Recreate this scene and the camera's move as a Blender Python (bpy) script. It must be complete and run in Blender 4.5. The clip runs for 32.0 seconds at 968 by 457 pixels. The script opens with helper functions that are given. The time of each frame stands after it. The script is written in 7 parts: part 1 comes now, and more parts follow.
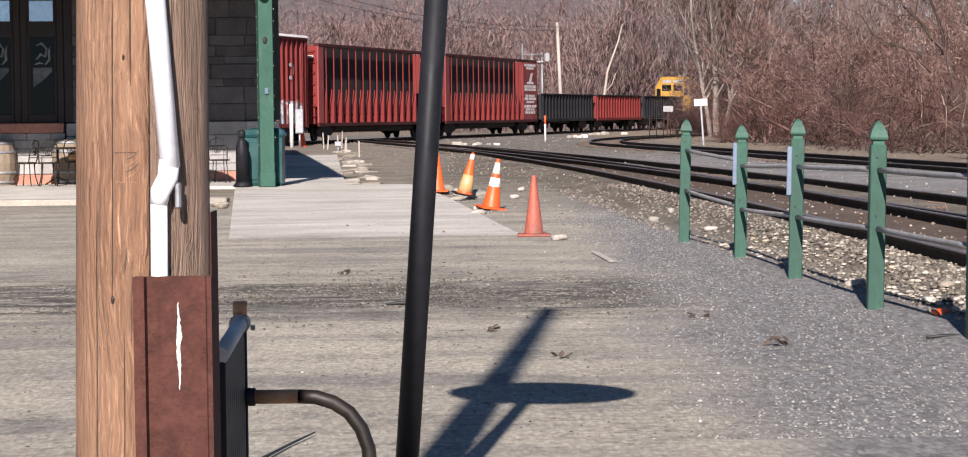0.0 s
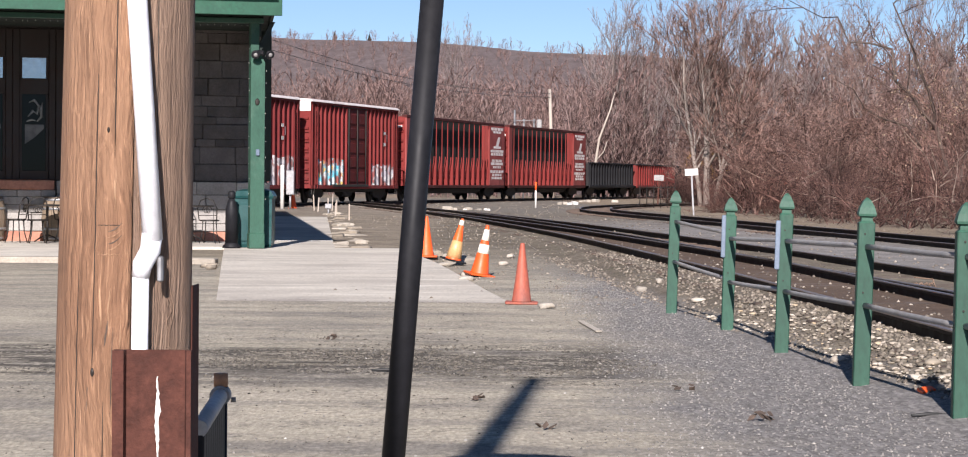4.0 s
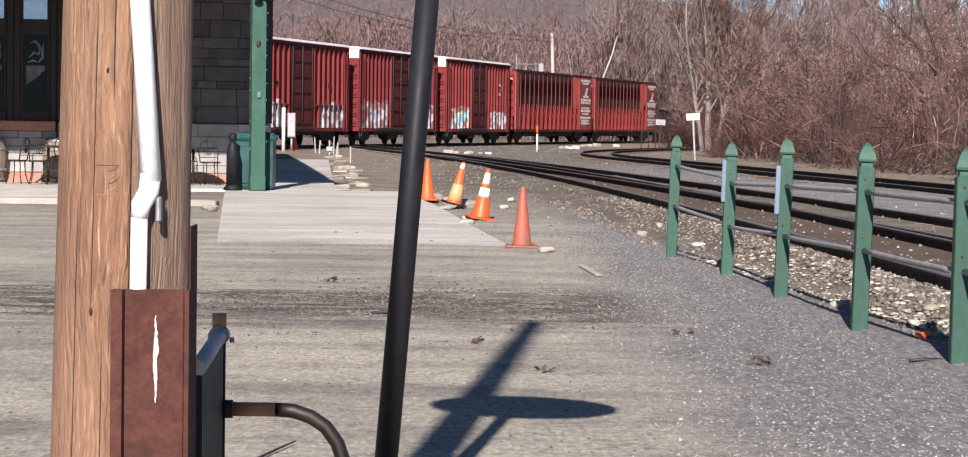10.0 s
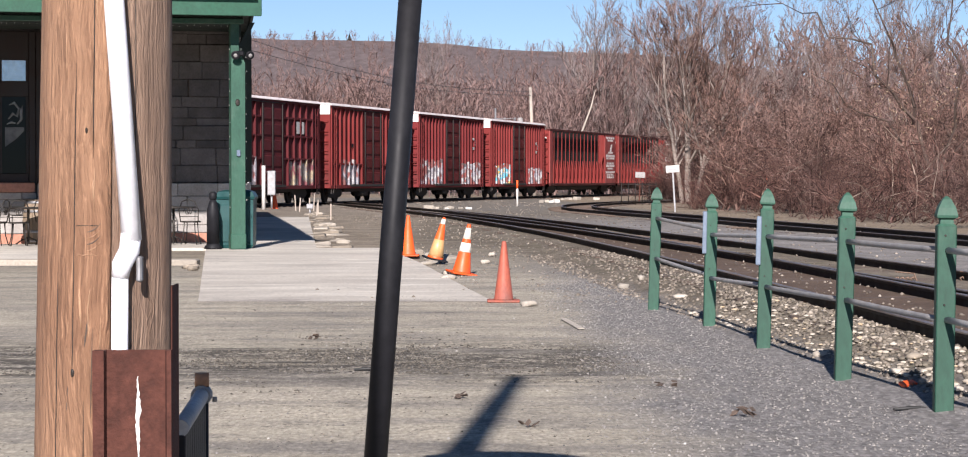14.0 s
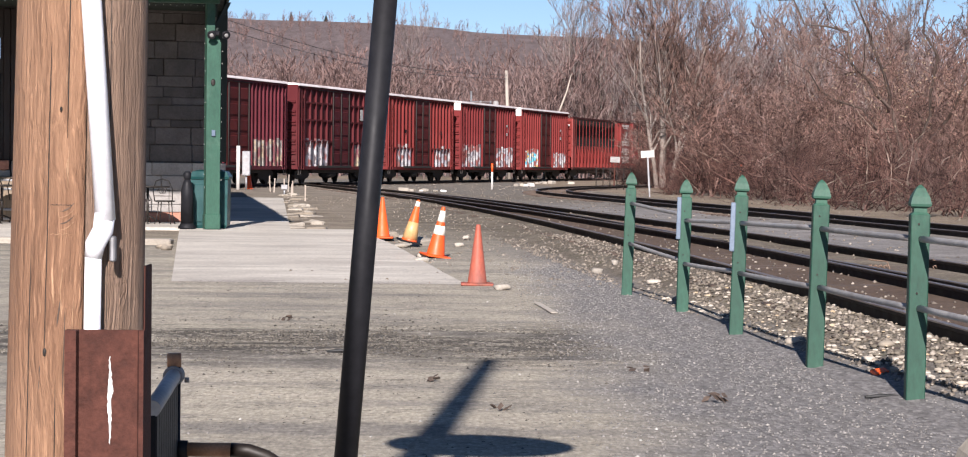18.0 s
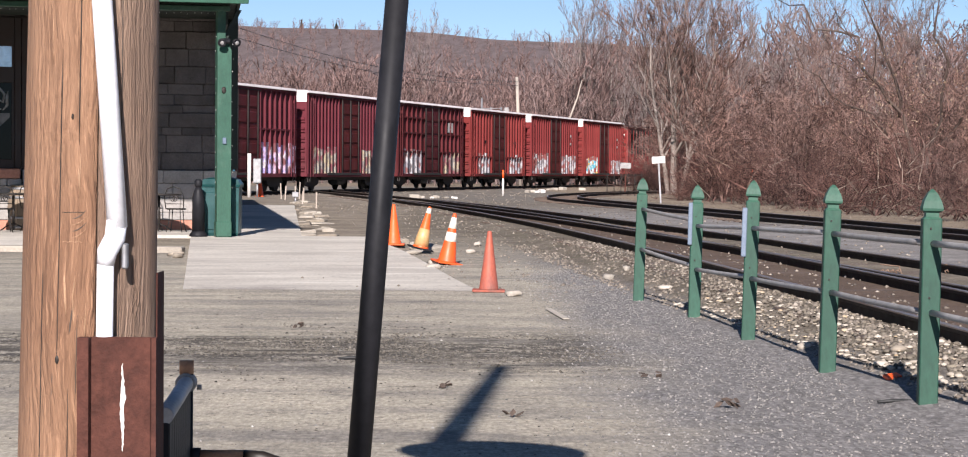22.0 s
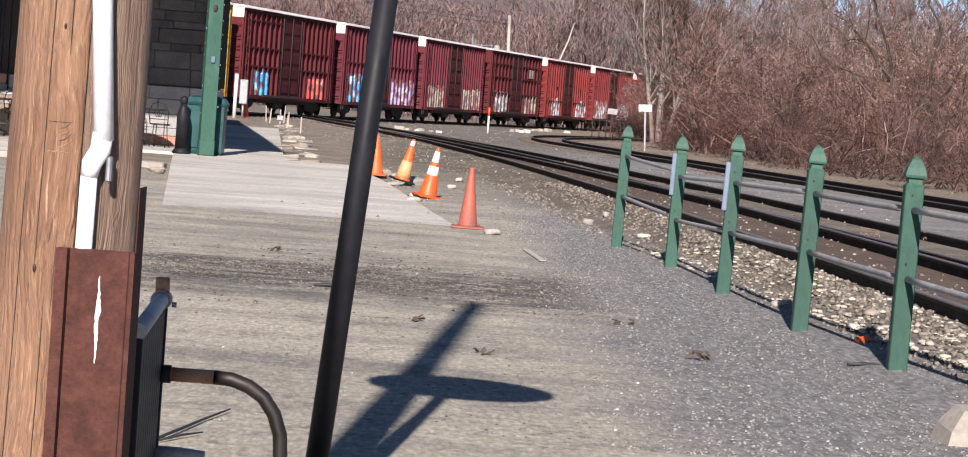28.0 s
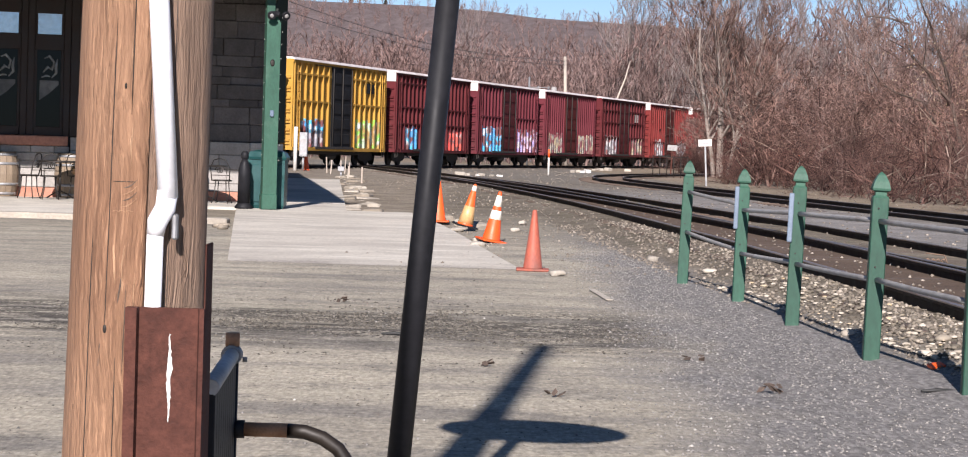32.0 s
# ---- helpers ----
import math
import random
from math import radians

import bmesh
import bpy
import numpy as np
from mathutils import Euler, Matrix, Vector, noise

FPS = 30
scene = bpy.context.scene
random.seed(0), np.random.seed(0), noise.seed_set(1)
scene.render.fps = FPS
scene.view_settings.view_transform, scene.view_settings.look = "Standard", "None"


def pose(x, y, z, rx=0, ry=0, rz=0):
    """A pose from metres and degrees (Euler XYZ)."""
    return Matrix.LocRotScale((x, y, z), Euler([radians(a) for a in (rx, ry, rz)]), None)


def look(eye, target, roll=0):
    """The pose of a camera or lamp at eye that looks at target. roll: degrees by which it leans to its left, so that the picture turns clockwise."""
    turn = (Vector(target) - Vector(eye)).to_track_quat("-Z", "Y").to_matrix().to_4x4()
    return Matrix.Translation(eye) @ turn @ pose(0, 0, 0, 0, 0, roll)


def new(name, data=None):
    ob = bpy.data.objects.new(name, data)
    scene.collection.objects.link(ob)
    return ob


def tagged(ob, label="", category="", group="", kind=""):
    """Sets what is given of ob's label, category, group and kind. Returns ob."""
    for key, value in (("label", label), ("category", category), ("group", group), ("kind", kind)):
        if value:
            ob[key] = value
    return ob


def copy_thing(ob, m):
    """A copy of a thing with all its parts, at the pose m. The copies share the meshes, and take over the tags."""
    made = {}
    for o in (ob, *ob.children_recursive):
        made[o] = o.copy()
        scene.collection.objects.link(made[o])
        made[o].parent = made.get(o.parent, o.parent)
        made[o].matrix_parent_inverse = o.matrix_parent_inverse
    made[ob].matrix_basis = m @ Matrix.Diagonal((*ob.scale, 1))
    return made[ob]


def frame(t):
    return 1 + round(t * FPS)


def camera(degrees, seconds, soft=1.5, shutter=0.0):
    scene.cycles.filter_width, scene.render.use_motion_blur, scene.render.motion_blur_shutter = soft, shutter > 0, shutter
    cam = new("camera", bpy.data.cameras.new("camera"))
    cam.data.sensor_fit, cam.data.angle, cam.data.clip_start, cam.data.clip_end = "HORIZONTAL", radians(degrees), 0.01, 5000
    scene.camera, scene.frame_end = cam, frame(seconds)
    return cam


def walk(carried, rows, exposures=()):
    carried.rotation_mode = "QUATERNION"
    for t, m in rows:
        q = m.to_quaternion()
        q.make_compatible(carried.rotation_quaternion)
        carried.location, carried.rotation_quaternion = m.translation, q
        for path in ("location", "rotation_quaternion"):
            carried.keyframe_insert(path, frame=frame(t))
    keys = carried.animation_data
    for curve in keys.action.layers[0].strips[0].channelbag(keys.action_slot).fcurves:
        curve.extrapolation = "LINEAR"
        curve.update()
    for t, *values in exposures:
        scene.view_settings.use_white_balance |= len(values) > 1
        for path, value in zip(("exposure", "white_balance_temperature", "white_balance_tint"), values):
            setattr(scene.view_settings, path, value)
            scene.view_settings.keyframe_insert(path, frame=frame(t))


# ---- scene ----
cam = camera(22.18, 32.0, soft=1.1)
PATH = [
    (0, pose(-0.018, 0.007, 1.387, 87.413, 0.708, 0.376)),
    (0.5, pose(-0.020, 0.014, 1.390, 87.517, 0.367, 0.545)),
    (1, pose(-0.018, 0.004, 1.392, 87.686, 0.069, 1.003)),
    (1.5, pose(-0.017, -0.005, 1.393, 87.931, -0.329, 1.276)),
    (2, pose(0.001, -0.020, 1.418, 88.074, -0.311, 0.976)),
    (2.5, pose(-0.001, 0.019, 1.419, 89.144, -0.528, 0.246)),
    (4.5, pose(-0.006, 0.011, 1.411, 88.776, -0.428, 0.120)),
    (5, pose(-0.006, 0.018, 1.409, 88.603, -0.175, 0.057)),
    (5.5, pose(-0.005, 0.006, 1.409, 88.331, -0.028, 0.147)),
    (6, pose(-0.003, -0.000, 1.409, 88.120, 0.150, 0.326)),
    (6.5, pose(-0.004, 0.014, 1.407, 87.865, 0.505, 0.529)),
    (7, pose(-0.000, -0.001, 1.408, 87.709, 0.598, 0.568)),
    (7.5, pose(-0.000, -0.000, 1.409, 87.616, 0.619, 0.439)),
    (8, pose(0.000, -0.009, 1.409, 87.507, 0.449, 0.451)),
    (8.5, pose(0.003, -0.018, 1.411, 87.545, 0.167, 0.408)),
    (9, pose(-0.000, -0.006, 1.409, 87.532, -0.197, 0.347)),
    (9.5, pose(0.002, -0.010, 1.412, 87.560, -0.544, 0.265)),
    (10, pose(0.002, -0.011, 1.412, 87.605, -0.794, 0.207)),
    (10.5, pose(0.002, -0.011, 1.410, 87.637, -0.818, 0.214)),
    (11, pose(0.001, 0.003, 1.411, 87.826, -0.646, 0.217)),
    (11.5, pose(0.001, 0.001, 1.412, 89.120, -0.365, 0.049)),
    (12, pose(-0.002, 0.002, 1.409, 89.077, -0.126, 0.004)),
    (12.5, pose(0.001, -0.010, 1.411, 89.115, -0.033, 0.014)),
    (13, pose(-0.000, 0.002, 1.410, 89.053, -0.012, -0.000)),
    (13.5, pose(0.002, -0.004, 1.410, 88.994, 0.051, -0.116)),
    (14, pose(-0.000, 0.005, 1.411, 88.883, 0.049, -0.259)),
    (14.5, pose(0.003, -0.007, 1.410, 88.809, 0.133, -0.344)),
    (15, pose(0.001, 0.007, 1.410, 88.680, 0.130, -0.538)),
    (15.5, pose(0.003, 0.002, 1.411, 88.665, 0.168, -0.636)),
    (17.5, pose(0.002, -0.010, 1.413, 88.541, -0.612, -0.819)),
    (18, pose(-0.000, 0.005, 1.413, 88.492, -0.640, -0.840)),
    (18.5, pose(0.000, 0.000, 1.411, 88.470, -0.582, -0.851)),
    (19, pose(-0.001, 0.006, 1.412, 88.418, -0.550, -0.810)),
    (19.5, pose(-0.000, 0.013, 1.410, 88.466, -0.484, -0.714)),
    (20, pose(0.000, 0.005, 1.410, 88.618, -0.465, -0.680)),
    (20.5, pose(-0.001, 0.007, 1.410, 88.634, -0.467, -0.692)),
    (21, pose(0.001, 0.004, 1.409, 88.642, -0.381, -0.659)),
    (21.5, pose(0.001, -0.000, 1.410, 88.641, -0.388, -0.621)),
    (22, pose(-0.002, 0.012, 1.411, 88.643, -0.393, -0.588)),
    (22.5, pose(0.002, -0.005, 1.412, 88.659, -0.471, -0.719)),
    (23, pose(-0.000, -0.002, 1.413, 88.616, -0.756, -0.854)),
    (23.5, pose(0.001, -0.005, 1.412, 88.604, -0.799, -0.944)),
    (24, pose(-0.000, -0.001, 1.412, 88.608, -0.872, -1.031)),
    (24.5, pose(-0.001, -0.001, 1.414, 88.556, -1.187, -1.076)),
    (26.5, pose(-0.008, 0.003, 1.414, 88.268, -2.471, -1.142)),
    (27, pose(-0.005, -0.014, 1.419, 88.032, -3.569, -1.066)),
    (27.5, pose(-0.007, -0.011, 1.419, 87.529, -4.322, -0.969)),
    (28, pose(-0.008, 0.012, 1.413, 87.189, -4.281, -0.906)),
    (28.5, pose(-0.007, 0.004, 1.413, 86.931, -3.908, -0.891)),
    (29, pose(-0.010, 0.041, 1.412, 87.503, -2.043, -0.796)),
    (29.5, pose(-0.013, 0.052, 1.410, 88.360, -1.289, -0.616)),
    (30, pose(-0.009, 0.023, 1.412, 88.487, -0.946, -0.482)),
    (30.5, pose(-0.010, 0.027, 1.410, 88.652, -0.912, -0.257)),
    (31, pose(-0.014, 0.038, 1.411, 88.596, -1.203, -0.038)),
    (31.5, pose(-0.013, 0.022, 1.412, 88.369, -1.483, 0.201)),
    (32, pose(-0.014, 0.030, 1.411, 88.120, -1.758, 0.473)),
]

walk(cam, PATH)

# ---- daylight: low spring sun behind the camera, clear sky ----
SUN_EL, SUN_AZ = 29.5, 3.9   # elevation; the light travels 3.9 degrees right of +y
world = bpy.data.worlds.new("sky")
scene.world = world
world.use_nodes = True
wn = world.node_tree
wn.nodes.clear()
sky = wn.nodes.new("ShaderNodeTexSky")
sky.sky_type = "NISHITA"
sky.sun_disc = False
sky.sun_elevation = radians(SUN_EL)
sky.sun_rotation = radians(180 + SUN_AZ)
sky.altitude = 0
sky.air_density, sky.dust_density, sky.ozone_density = 0.55, 0.0, 1.2
bg = wn.nodes.new("ShaderNodeBackground")
bg.inputs["Strength"].default_value = 0.054
wout = wn.nodes.new("ShaderNodeOutputWorld")
tint = wn.nodes.new("ShaderNodeMix")
tint.data_type, tint.blend_type = "RGBA", "MULTIPLY"
tint.inputs[0].default_value = 1.0
tint.inputs[7].default_value = (0.91, 0.97, 1.08, 1)   # clear spring blue
wn.links.new(sky.outputs[0], tint.inputs[6])
wn.links.new(tint.outputs[2], bg.inputs[0])
wn.links.new(bg.outputs[0], wout.inputs[0])
sun = new("sun", bpy.data.lights.new("sun", "SUN"))
sun.data.energy, sun.data.angle, sun.data.color = 5.0, radians(0.6), (1.0, 0.925, 0.90)
_el, _az = radians(SUN_EL), radians(SUN_AZ)
sun.matrix_world = look((0, 0, 60), Vector((0, 0, 60)) + Vector((math.sin(_az) * math.cos(_el), math.cos(_az) * math.cos(_el), -math.sin(_el))))
scene.view_settings.exposure = 0.77


# ---- materials ----
def nodes_of(name):
    m = bpy.data.materials.new(name)
    m.use_nodes = True
    t = m.node_tree
    b = t.nodes["Principled BSDF"]
    return m, t, b


def add(t, kind, **vals):
    n = t.nodes.new(kind)
    for k, v in vals.items():
        n.inputs[k.replace("_", " ")].default_value = v
    return n


def ramp(t, src, a, b, lo=0.0, hi=1.0):
    r = t.nodes.new("ShaderNodeMapRange")
    r.inputs[1].default_value, r.inputs[2].default_value = a, b
    r.inputs[3].default_value, r.inputs[4].default_value = lo, hi
    t.links.new(src, r.inputs[0])
    return r.outputs[0]


def mixc(t, fac, a, b, mode="MIX"):
    n = t.nodes.new("ShaderNodeMix")
    n.data_type, n.blend_type = "RGBA", mode
    for sock, v in ((n.inputs[0], fac), (n.inputs[6], a), (n.inputs[7], b)):
        if hasattr(v, "is_linked"):
            t.links.new(v, sock)
        elif isinstance(v, (int, float)):
            sock.default_value = v
        else:
            sock.default_value = (*v, 1)
    return n.outputs[2]


def noise_of(t, vec, scale, detail=4.0, rough=0.55, stretch=None):
    if stretch:
        mp = t.nodes.new("ShaderNodeMapping")
        mp.inputs["Scale"].default_value = stretch
        t.links.new(vec, mp.inputs[0])
        vec = mp.outputs[0]
    n = add(t, "ShaderNodeTexNoise", Scale=scale, Detail=detail, Roughness=rough)
    t.links.new(vec, n.inputs["Vector"])
    return n.outputs[0]


def bump_to(t, b, height, strength, dist):
    n = add(t, "ShaderNodeBump", Strength=strength, Distance=dist)
    t.links.new(height, n.inputs["Height"])
    t.links.new(n.outputs[0], b.inputs["Normal"])


def surf(name, c1, c2, scale=8.0, rough=0.7, metal=0.0, bump=0.2, dist=0.004, stain=None, stain_amt=0.35, stretch=None, vary=0.12, fine=9.0):
    """A worn surface: two tones by coarse noise, fine grain, stains, relief, and a change of tone from object to object."""
    m, t, b = nodes_of(name)
    co = t.nodes.new("ShaderNodeTexCoord").outputs["Object"]
    info = t.nodes.new("ShaderNodeObjectInfo")
    big = noise_of(t, co, scale, 5, 0.6, stretch)
    small = noise_of(t, co, scale * fine, 4, 0.6, stretch)
    col = mixc(t, ramp(t, big, 0.35, 0.65), c1, c2)
    if stain:
        st = noise_of(t, co, scale * 0.37, 6, 0.65)
        col = mixc(t, ramp(t, st, 0.52, 0.7, 0, stain_amt), col, stain)
    grain = ramp(t, small, 0.3, 0.7, 0.82, 1.15)
    rnd = ramp(t, info.outputs["Random"], 0, 1, 1 - vary, 1 + vary)
    mul = t.nodes.new("ShaderNodeMath")
    mul.operation = "MULTIPLY"
    t.links.new(grain, mul.inputs[0])
    t.links.new(rnd, mul.inputs[1])
    hsv = t.nodes.new("ShaderNodeHueSaturation")
    t.links.new(mul.outputs[0], hsv.inputs["Value"])
    t.links.new(col, hsv.inputs["Color"])
    t.links.new(hsv.outputs[0], b.inputs["Base Color"])
    t.links.new(ramp(t, big, 0.3, 0.7, max(rough - 0.1, 0.02), min(rough + 0.1, 1)), b.inputs["Roughness"])
    b.inputs["Metallic"].default_value = metal
    if bump:
        bump_to(t, b, small, bump, dist)
    return m


def glass_dark(name):
    m, t, b = nodes_of(name)
    b.inputs["Base Color"].default_value = (0.005, 0.006, 0.007, 1)
    b.inputs["Roughness"].default_value = 0.05
    b.inputs["Specular IOR Level"].default_value = 0.12
    co = t.nodes.new("ShaderNodeTexCoord").outputs["Object"]
    bump_to(t, b, noise_of(t, co, 1.3, 2), 0.05, 0.02)
    return m


def wood_pole(name, c1, c2, dark):
    m, t, b = nodes_of(name)
    co = t.nodes.new("ShaderNodeTexCoord").outputs["Object"]
    warp = t.nodes.new("ShaderNodeVectorMath")
    warp.operation = "MULTIPLY_ADD"
    wob = add(t, "ShaderNodeTexNoise", Scale=3.2, Detail=3.0)
    t.links.new(co, wob.inputs["Vector"])
    t.links.new(wob.outputs["Color"], warp.inputs[0])
    warp.inputs[1].default_value = (0.055, 0.055, 0.2)
    t.links.new(co, warp.inputs[2])
    co = warp.outputs[0]
    grain = noise_of(t, co, 7.0, 8, 0.66, (6.0, 6.0, 0.35))
    fine = noise_of(t, co, 55.0, 5, 0.65, (3.0, 3.0, 0.1))
    blot = noise_of(t, co, 2.2, 4, 0.6, (1, 1, 0.5))
    col = mixc(t, ramp(t, blot, 0.38, 0.64), c1, c2)
    col = mixc(t, ramp(t, grain, 0.50, 0.70, 0, 0.6), col, dark)
    col = mixc(t, ramp(t, fine, 0.5, 0.72, 0, 0.75), col, dark)
    fibre = noise_of(t, co, 80.0, 4, 0.7, (2.4, 2.4, 0.07))
    col = mixc(t, ramp(t, fibre, 0.54, 0.72, 0, 0.7), col, tuple(min(1.0, q * 1.6) for q in c2))
    flake = noise_of(t, co, 60.0, 6, 0.75, (1.6, 1.6, 0.25))
    col = mixc(t, ramp(t, flake, 0.60, 0.72, 0, 0.6), col, tuple(min(1.0, q * 1.5) for q in c2))
    t.links.new(col, b.inputs["Base Color"])
    b.inputs["Roughness"].default_value = 0.85
    s = t.nodes.new("ShaderNodeMath")
    s.operation = "ADD"
    t.links.new(grain, s.inputs[0])
    t.links.new(fine, s.inputs[1])
    bump_to(t, b, s.outputs[0], 1.0, 0.012)
    return m


M_WOOD = wood_pole("pole_wood", (0.292, 0.156, 0.090), (0.385, 0.222, 0.134), (0.115, 0.054, 0.030))
M_WOOD_GREY = wood_pole("pole_wood_weathered", (0.235, 0.15, 0.104), (0.30, 0.205, 0.15), (0.085, 0.05, 0.034))
M_WOOD_RAW = wood_pole("raw_wood", (0.44, 0.26, 0.155), (0.52, 0.33, 0.21), (0.26, 0.14, 0.08))
M_RUST = surf("rusty_steel", (0.060, 0.0215, 0.0155), (0.098, 0.038, 0.028), 26, 0.85, 0.0, 0.8, 0.003, (0.036, 0.014, 0.011), 0.6, fine=5)
M_RUST.node_tree.nodes["Principled BSDF"].inputs["Specular IOR Level"].default_value = 0.25
M_RUST_LIGHT = surf("rust_orange", (0.38, 0.19, 0.10), (0.46, 0.265, 0.155), 18, 0.8, 0.0, 0.3, 0.002, (0.12, 0.06, 0.03), 0.5)
M_WHITE_PVC = surf("white_plastic", (0.86, 0.86, 0.90), (0.89, 0.89, 0.93), 3, 0.4, 0, 0.02, 0.001, (0.7, 0.68, 0.66), 0.12, vary=0.02)
M_PAINT_WHITE = surf("white_paint", (0.66, 0.64, 0.61), (0.56, 0.54, 0.51), 9, 0.7, 0, 0.1, 0.002, (0.45, 0.42, 0.38), 0.4)
M_BLACK = surf("black_paint", (0.010, 0.010, 0.012), (0.016, 0.016, 0.019), 5, 0.55, 0.1, 0.04, 0.001, (0.03, 0.03, 0.03), 0.3)
M_BLACK.node_tree.nodes["Principled BSDF"].inputs["Specular IOR Level"].default_value = 0.2
M_LOOP = surf("sooty_brown_pipe", (0.012, 0.009, 0.0075), (0.022, 0.016, 0.012), 12, 0.5, 0.2, 0.2, 0.001, (0.014, 0.011, 0.010), 0.6)
M_GALV = surf("galvanised_pipe", (0.27, 0.27, 0.28), (0.36, 0.36, 0.37), 7, 0.5, 0.5, 0.1, 0.001, (0.20, 0.14, 0.10), 0.5)
M_WORN_PIPE = surf("worn_pale_pipe", (0.40, 0.385, 0.375), (0.52, 0.50, 0.49), 8, 0.6, 0.1, 0.1, 0.001, (0.24, 0.19, 0.16), 0.4)
M_GREY_PIPE = surf("grey_painted_pipe", (0.26, 0.25, 0.245), (0.36, 0.345, 0.335), 9, 0.6, 0.1, 0.1, 0.001, (0.18, 0.13, 0.1), 0.4)
M_GREEN = surf("green_paint", (0.015, 0.066, 0.041), (0.026, 0.087, 0.057), 5, 0.62, 0, 0.25, 0.004, (0.085, 0.145, 0.105), 0.5, stretch=(1, 1, 0.4))
M_GREEN_TRIM = surf("green_trim_paint", (0.010, 0.066, 0.038), (0.016, 0.085, 0.050), 2, 0.6, 0, 0.08, 0.003, (0.045, 0.12, 0.085), 0.45)
M_TEAL = surf("teal_plastic", (0.005, 0.050, 0.050), (0.008, 0.066, 0.066), 3, 0.4, 0, 0.05, 0.002)
M_PLAQUE = surf("grey_plaque", (0.13, 0.17, 0.235), (0.17, 0.215, 0.28), 5, 0.5, 0.1, 0.05, 0.001)
M_ORANGE = surf("orange_rubber", (0.85, 0.115, 0.018), (0.74, 0.095, 0.016), 7, 0.5, 0, 0.05, 0.002, (0.45, 0.10, 0.05), 0.35)
M_ORANGE_OLD = surf("faded_orange_rubber", (0.38, 0.086, 0.048), (0.25, 0.08, 0.06), 5, 0.65, 0, 0.1, 0.002, (0.17, 0.085, 0.066), 0.85, stretch=(1, 1, 0.5))
M_YELLOW_CONE = surf("yellow_tape", (0.58, 0.36, 0.16), (0.50, 0.29, 0.12), 6, 0.5, 0, 0.05, 0.002, (0.60, 0.13, 0.04), 0.9)
M_REFLECT = surf("white_tape", (0.82, 0.78, 0.70), (0.74, 0.68, 0.58), 9, 0.45, 0, 0.05, 0.002, (0.5, 0.3, 0.2), 0.4)
M_CONCRETE = surf("worn_concrete", (0.45, 0.413, 0.362), (0.60, 0.555, 0.485), 0.9, 0.9, 0, 0.25, 0.004, (0.30, 0.275, 0.245), 0.7, fine=22)
M_KERB = surf("pale_concrete", (0.31, 0.272, 0.225), (0.40, 0.352, 0.29), 1.2, 0.9, 0, 0.25, 0.004, (0.33, 0.31, 0.28), 0.5, fine=24)
M_ROCK = surf("pale_stone", (0.36, 0.32, 0.27), (0.44, 0.40, 0.345), 4, 0.9, 0, 0.4, 0.01, (0.36, 0.29, 0.2), 0.5, vary=0.25)
M_BROWNSTONE = surf("dark_brownstone", (0.080, 0.071, 0.068), (0.128, 0.113, 0.108), 3.2, 0.9, 0, 0.9, 0.02, (0.06, 0.050, 0.045), 0.6, vary=0.28)
M_GRANITE = surf("pale_granite", (0.28, 0.26, 0.243), (0.37, 0.345, 0.323), 3, 0.88, 0, 0.5, 0.01, (0.34, 0.31, 0.29), 0.4, vary=0.15)
M_MORTAR = surf("mortar", (0.070, 0.063, 0.061), (0.10, 0.09, 0.086), 6, 0.95, 0, 0.3)
M_SILL = surf("red_sandstone", (0.36, 0.16, 0.11), (0.42, 0.20, 0.14), 2, 0.85, 0, 0.2, 0.005)
M_BROWN_FRAME = surf("dark_brown_paint", (0.011, 0.0050, 0.0037), (0.019, 0.0078, 0.0055), 3, 0.6, 0, 0.06)
M_GLASS = glass_dark("window_glass")
# metallic bluish base puts a bright sky reflection into plain panes
M_SKYGLASS = surf("sky_mirror_glass", (0.32, 0.35, 0.40), (0.40, 0.43, 0.48), 1, 0.08, 0.8, 0.02)
M_SHINGLE = surf("grey_shingle", (0.09, 0.09, 0.095), (0.13, 0.13, 0.13), 6, 0.9, 0, 0.4, 0.006)
# dark trim; its tone also stands in for shade under the canopy
M_DARK_SHADED_TRIM = surf("dark_and_shaded_green_trim", (0.010, 0.018, 0.014), (0.016, 0.026, 0.020), 3, 0.7, 0, 0.1)
M_SOFFIT = surf("soffit_boards", (0.13, 0.14, 0.13), (0.17, 0.18, 0.16), 3, 0.8, 0, 0.1)
M_IRON = surf("dark_iron", (0.03, 0.026, 0.024), (0.045, 0.038, 0.033), 20, 0.55, 0.5, 0.1, 0.001)
M_BARREL = surf("oak_barrel", (0.20, 0.15, 0.105), (0.27, 0.205, 0.145), 5, 0.75, 0, 0.2, 0.003, (0.16, 0.11, 0.07), 0.5, stretch=(3, 3, 0.4))
M_RAIL = surf("rail_steel", (0.011, 0.0075, 0.0065), (0.018, 0.012, 0.010), 5, 0.7, 0.1, 0.15, 0.002)
M_RAIL_TOP = surf("rail_head_worn", (0.20, 0.155, 0.125), (0.27, 0.22, 0.18), 3, 0.42, 0.6, 0.05, 0.001, (0.12, 0.07, 0.05), 0.5)
M_RAIL.node_tree.nodes["Principled BSDF"].inputs["Specular IOR Level"].default_value = 0.2
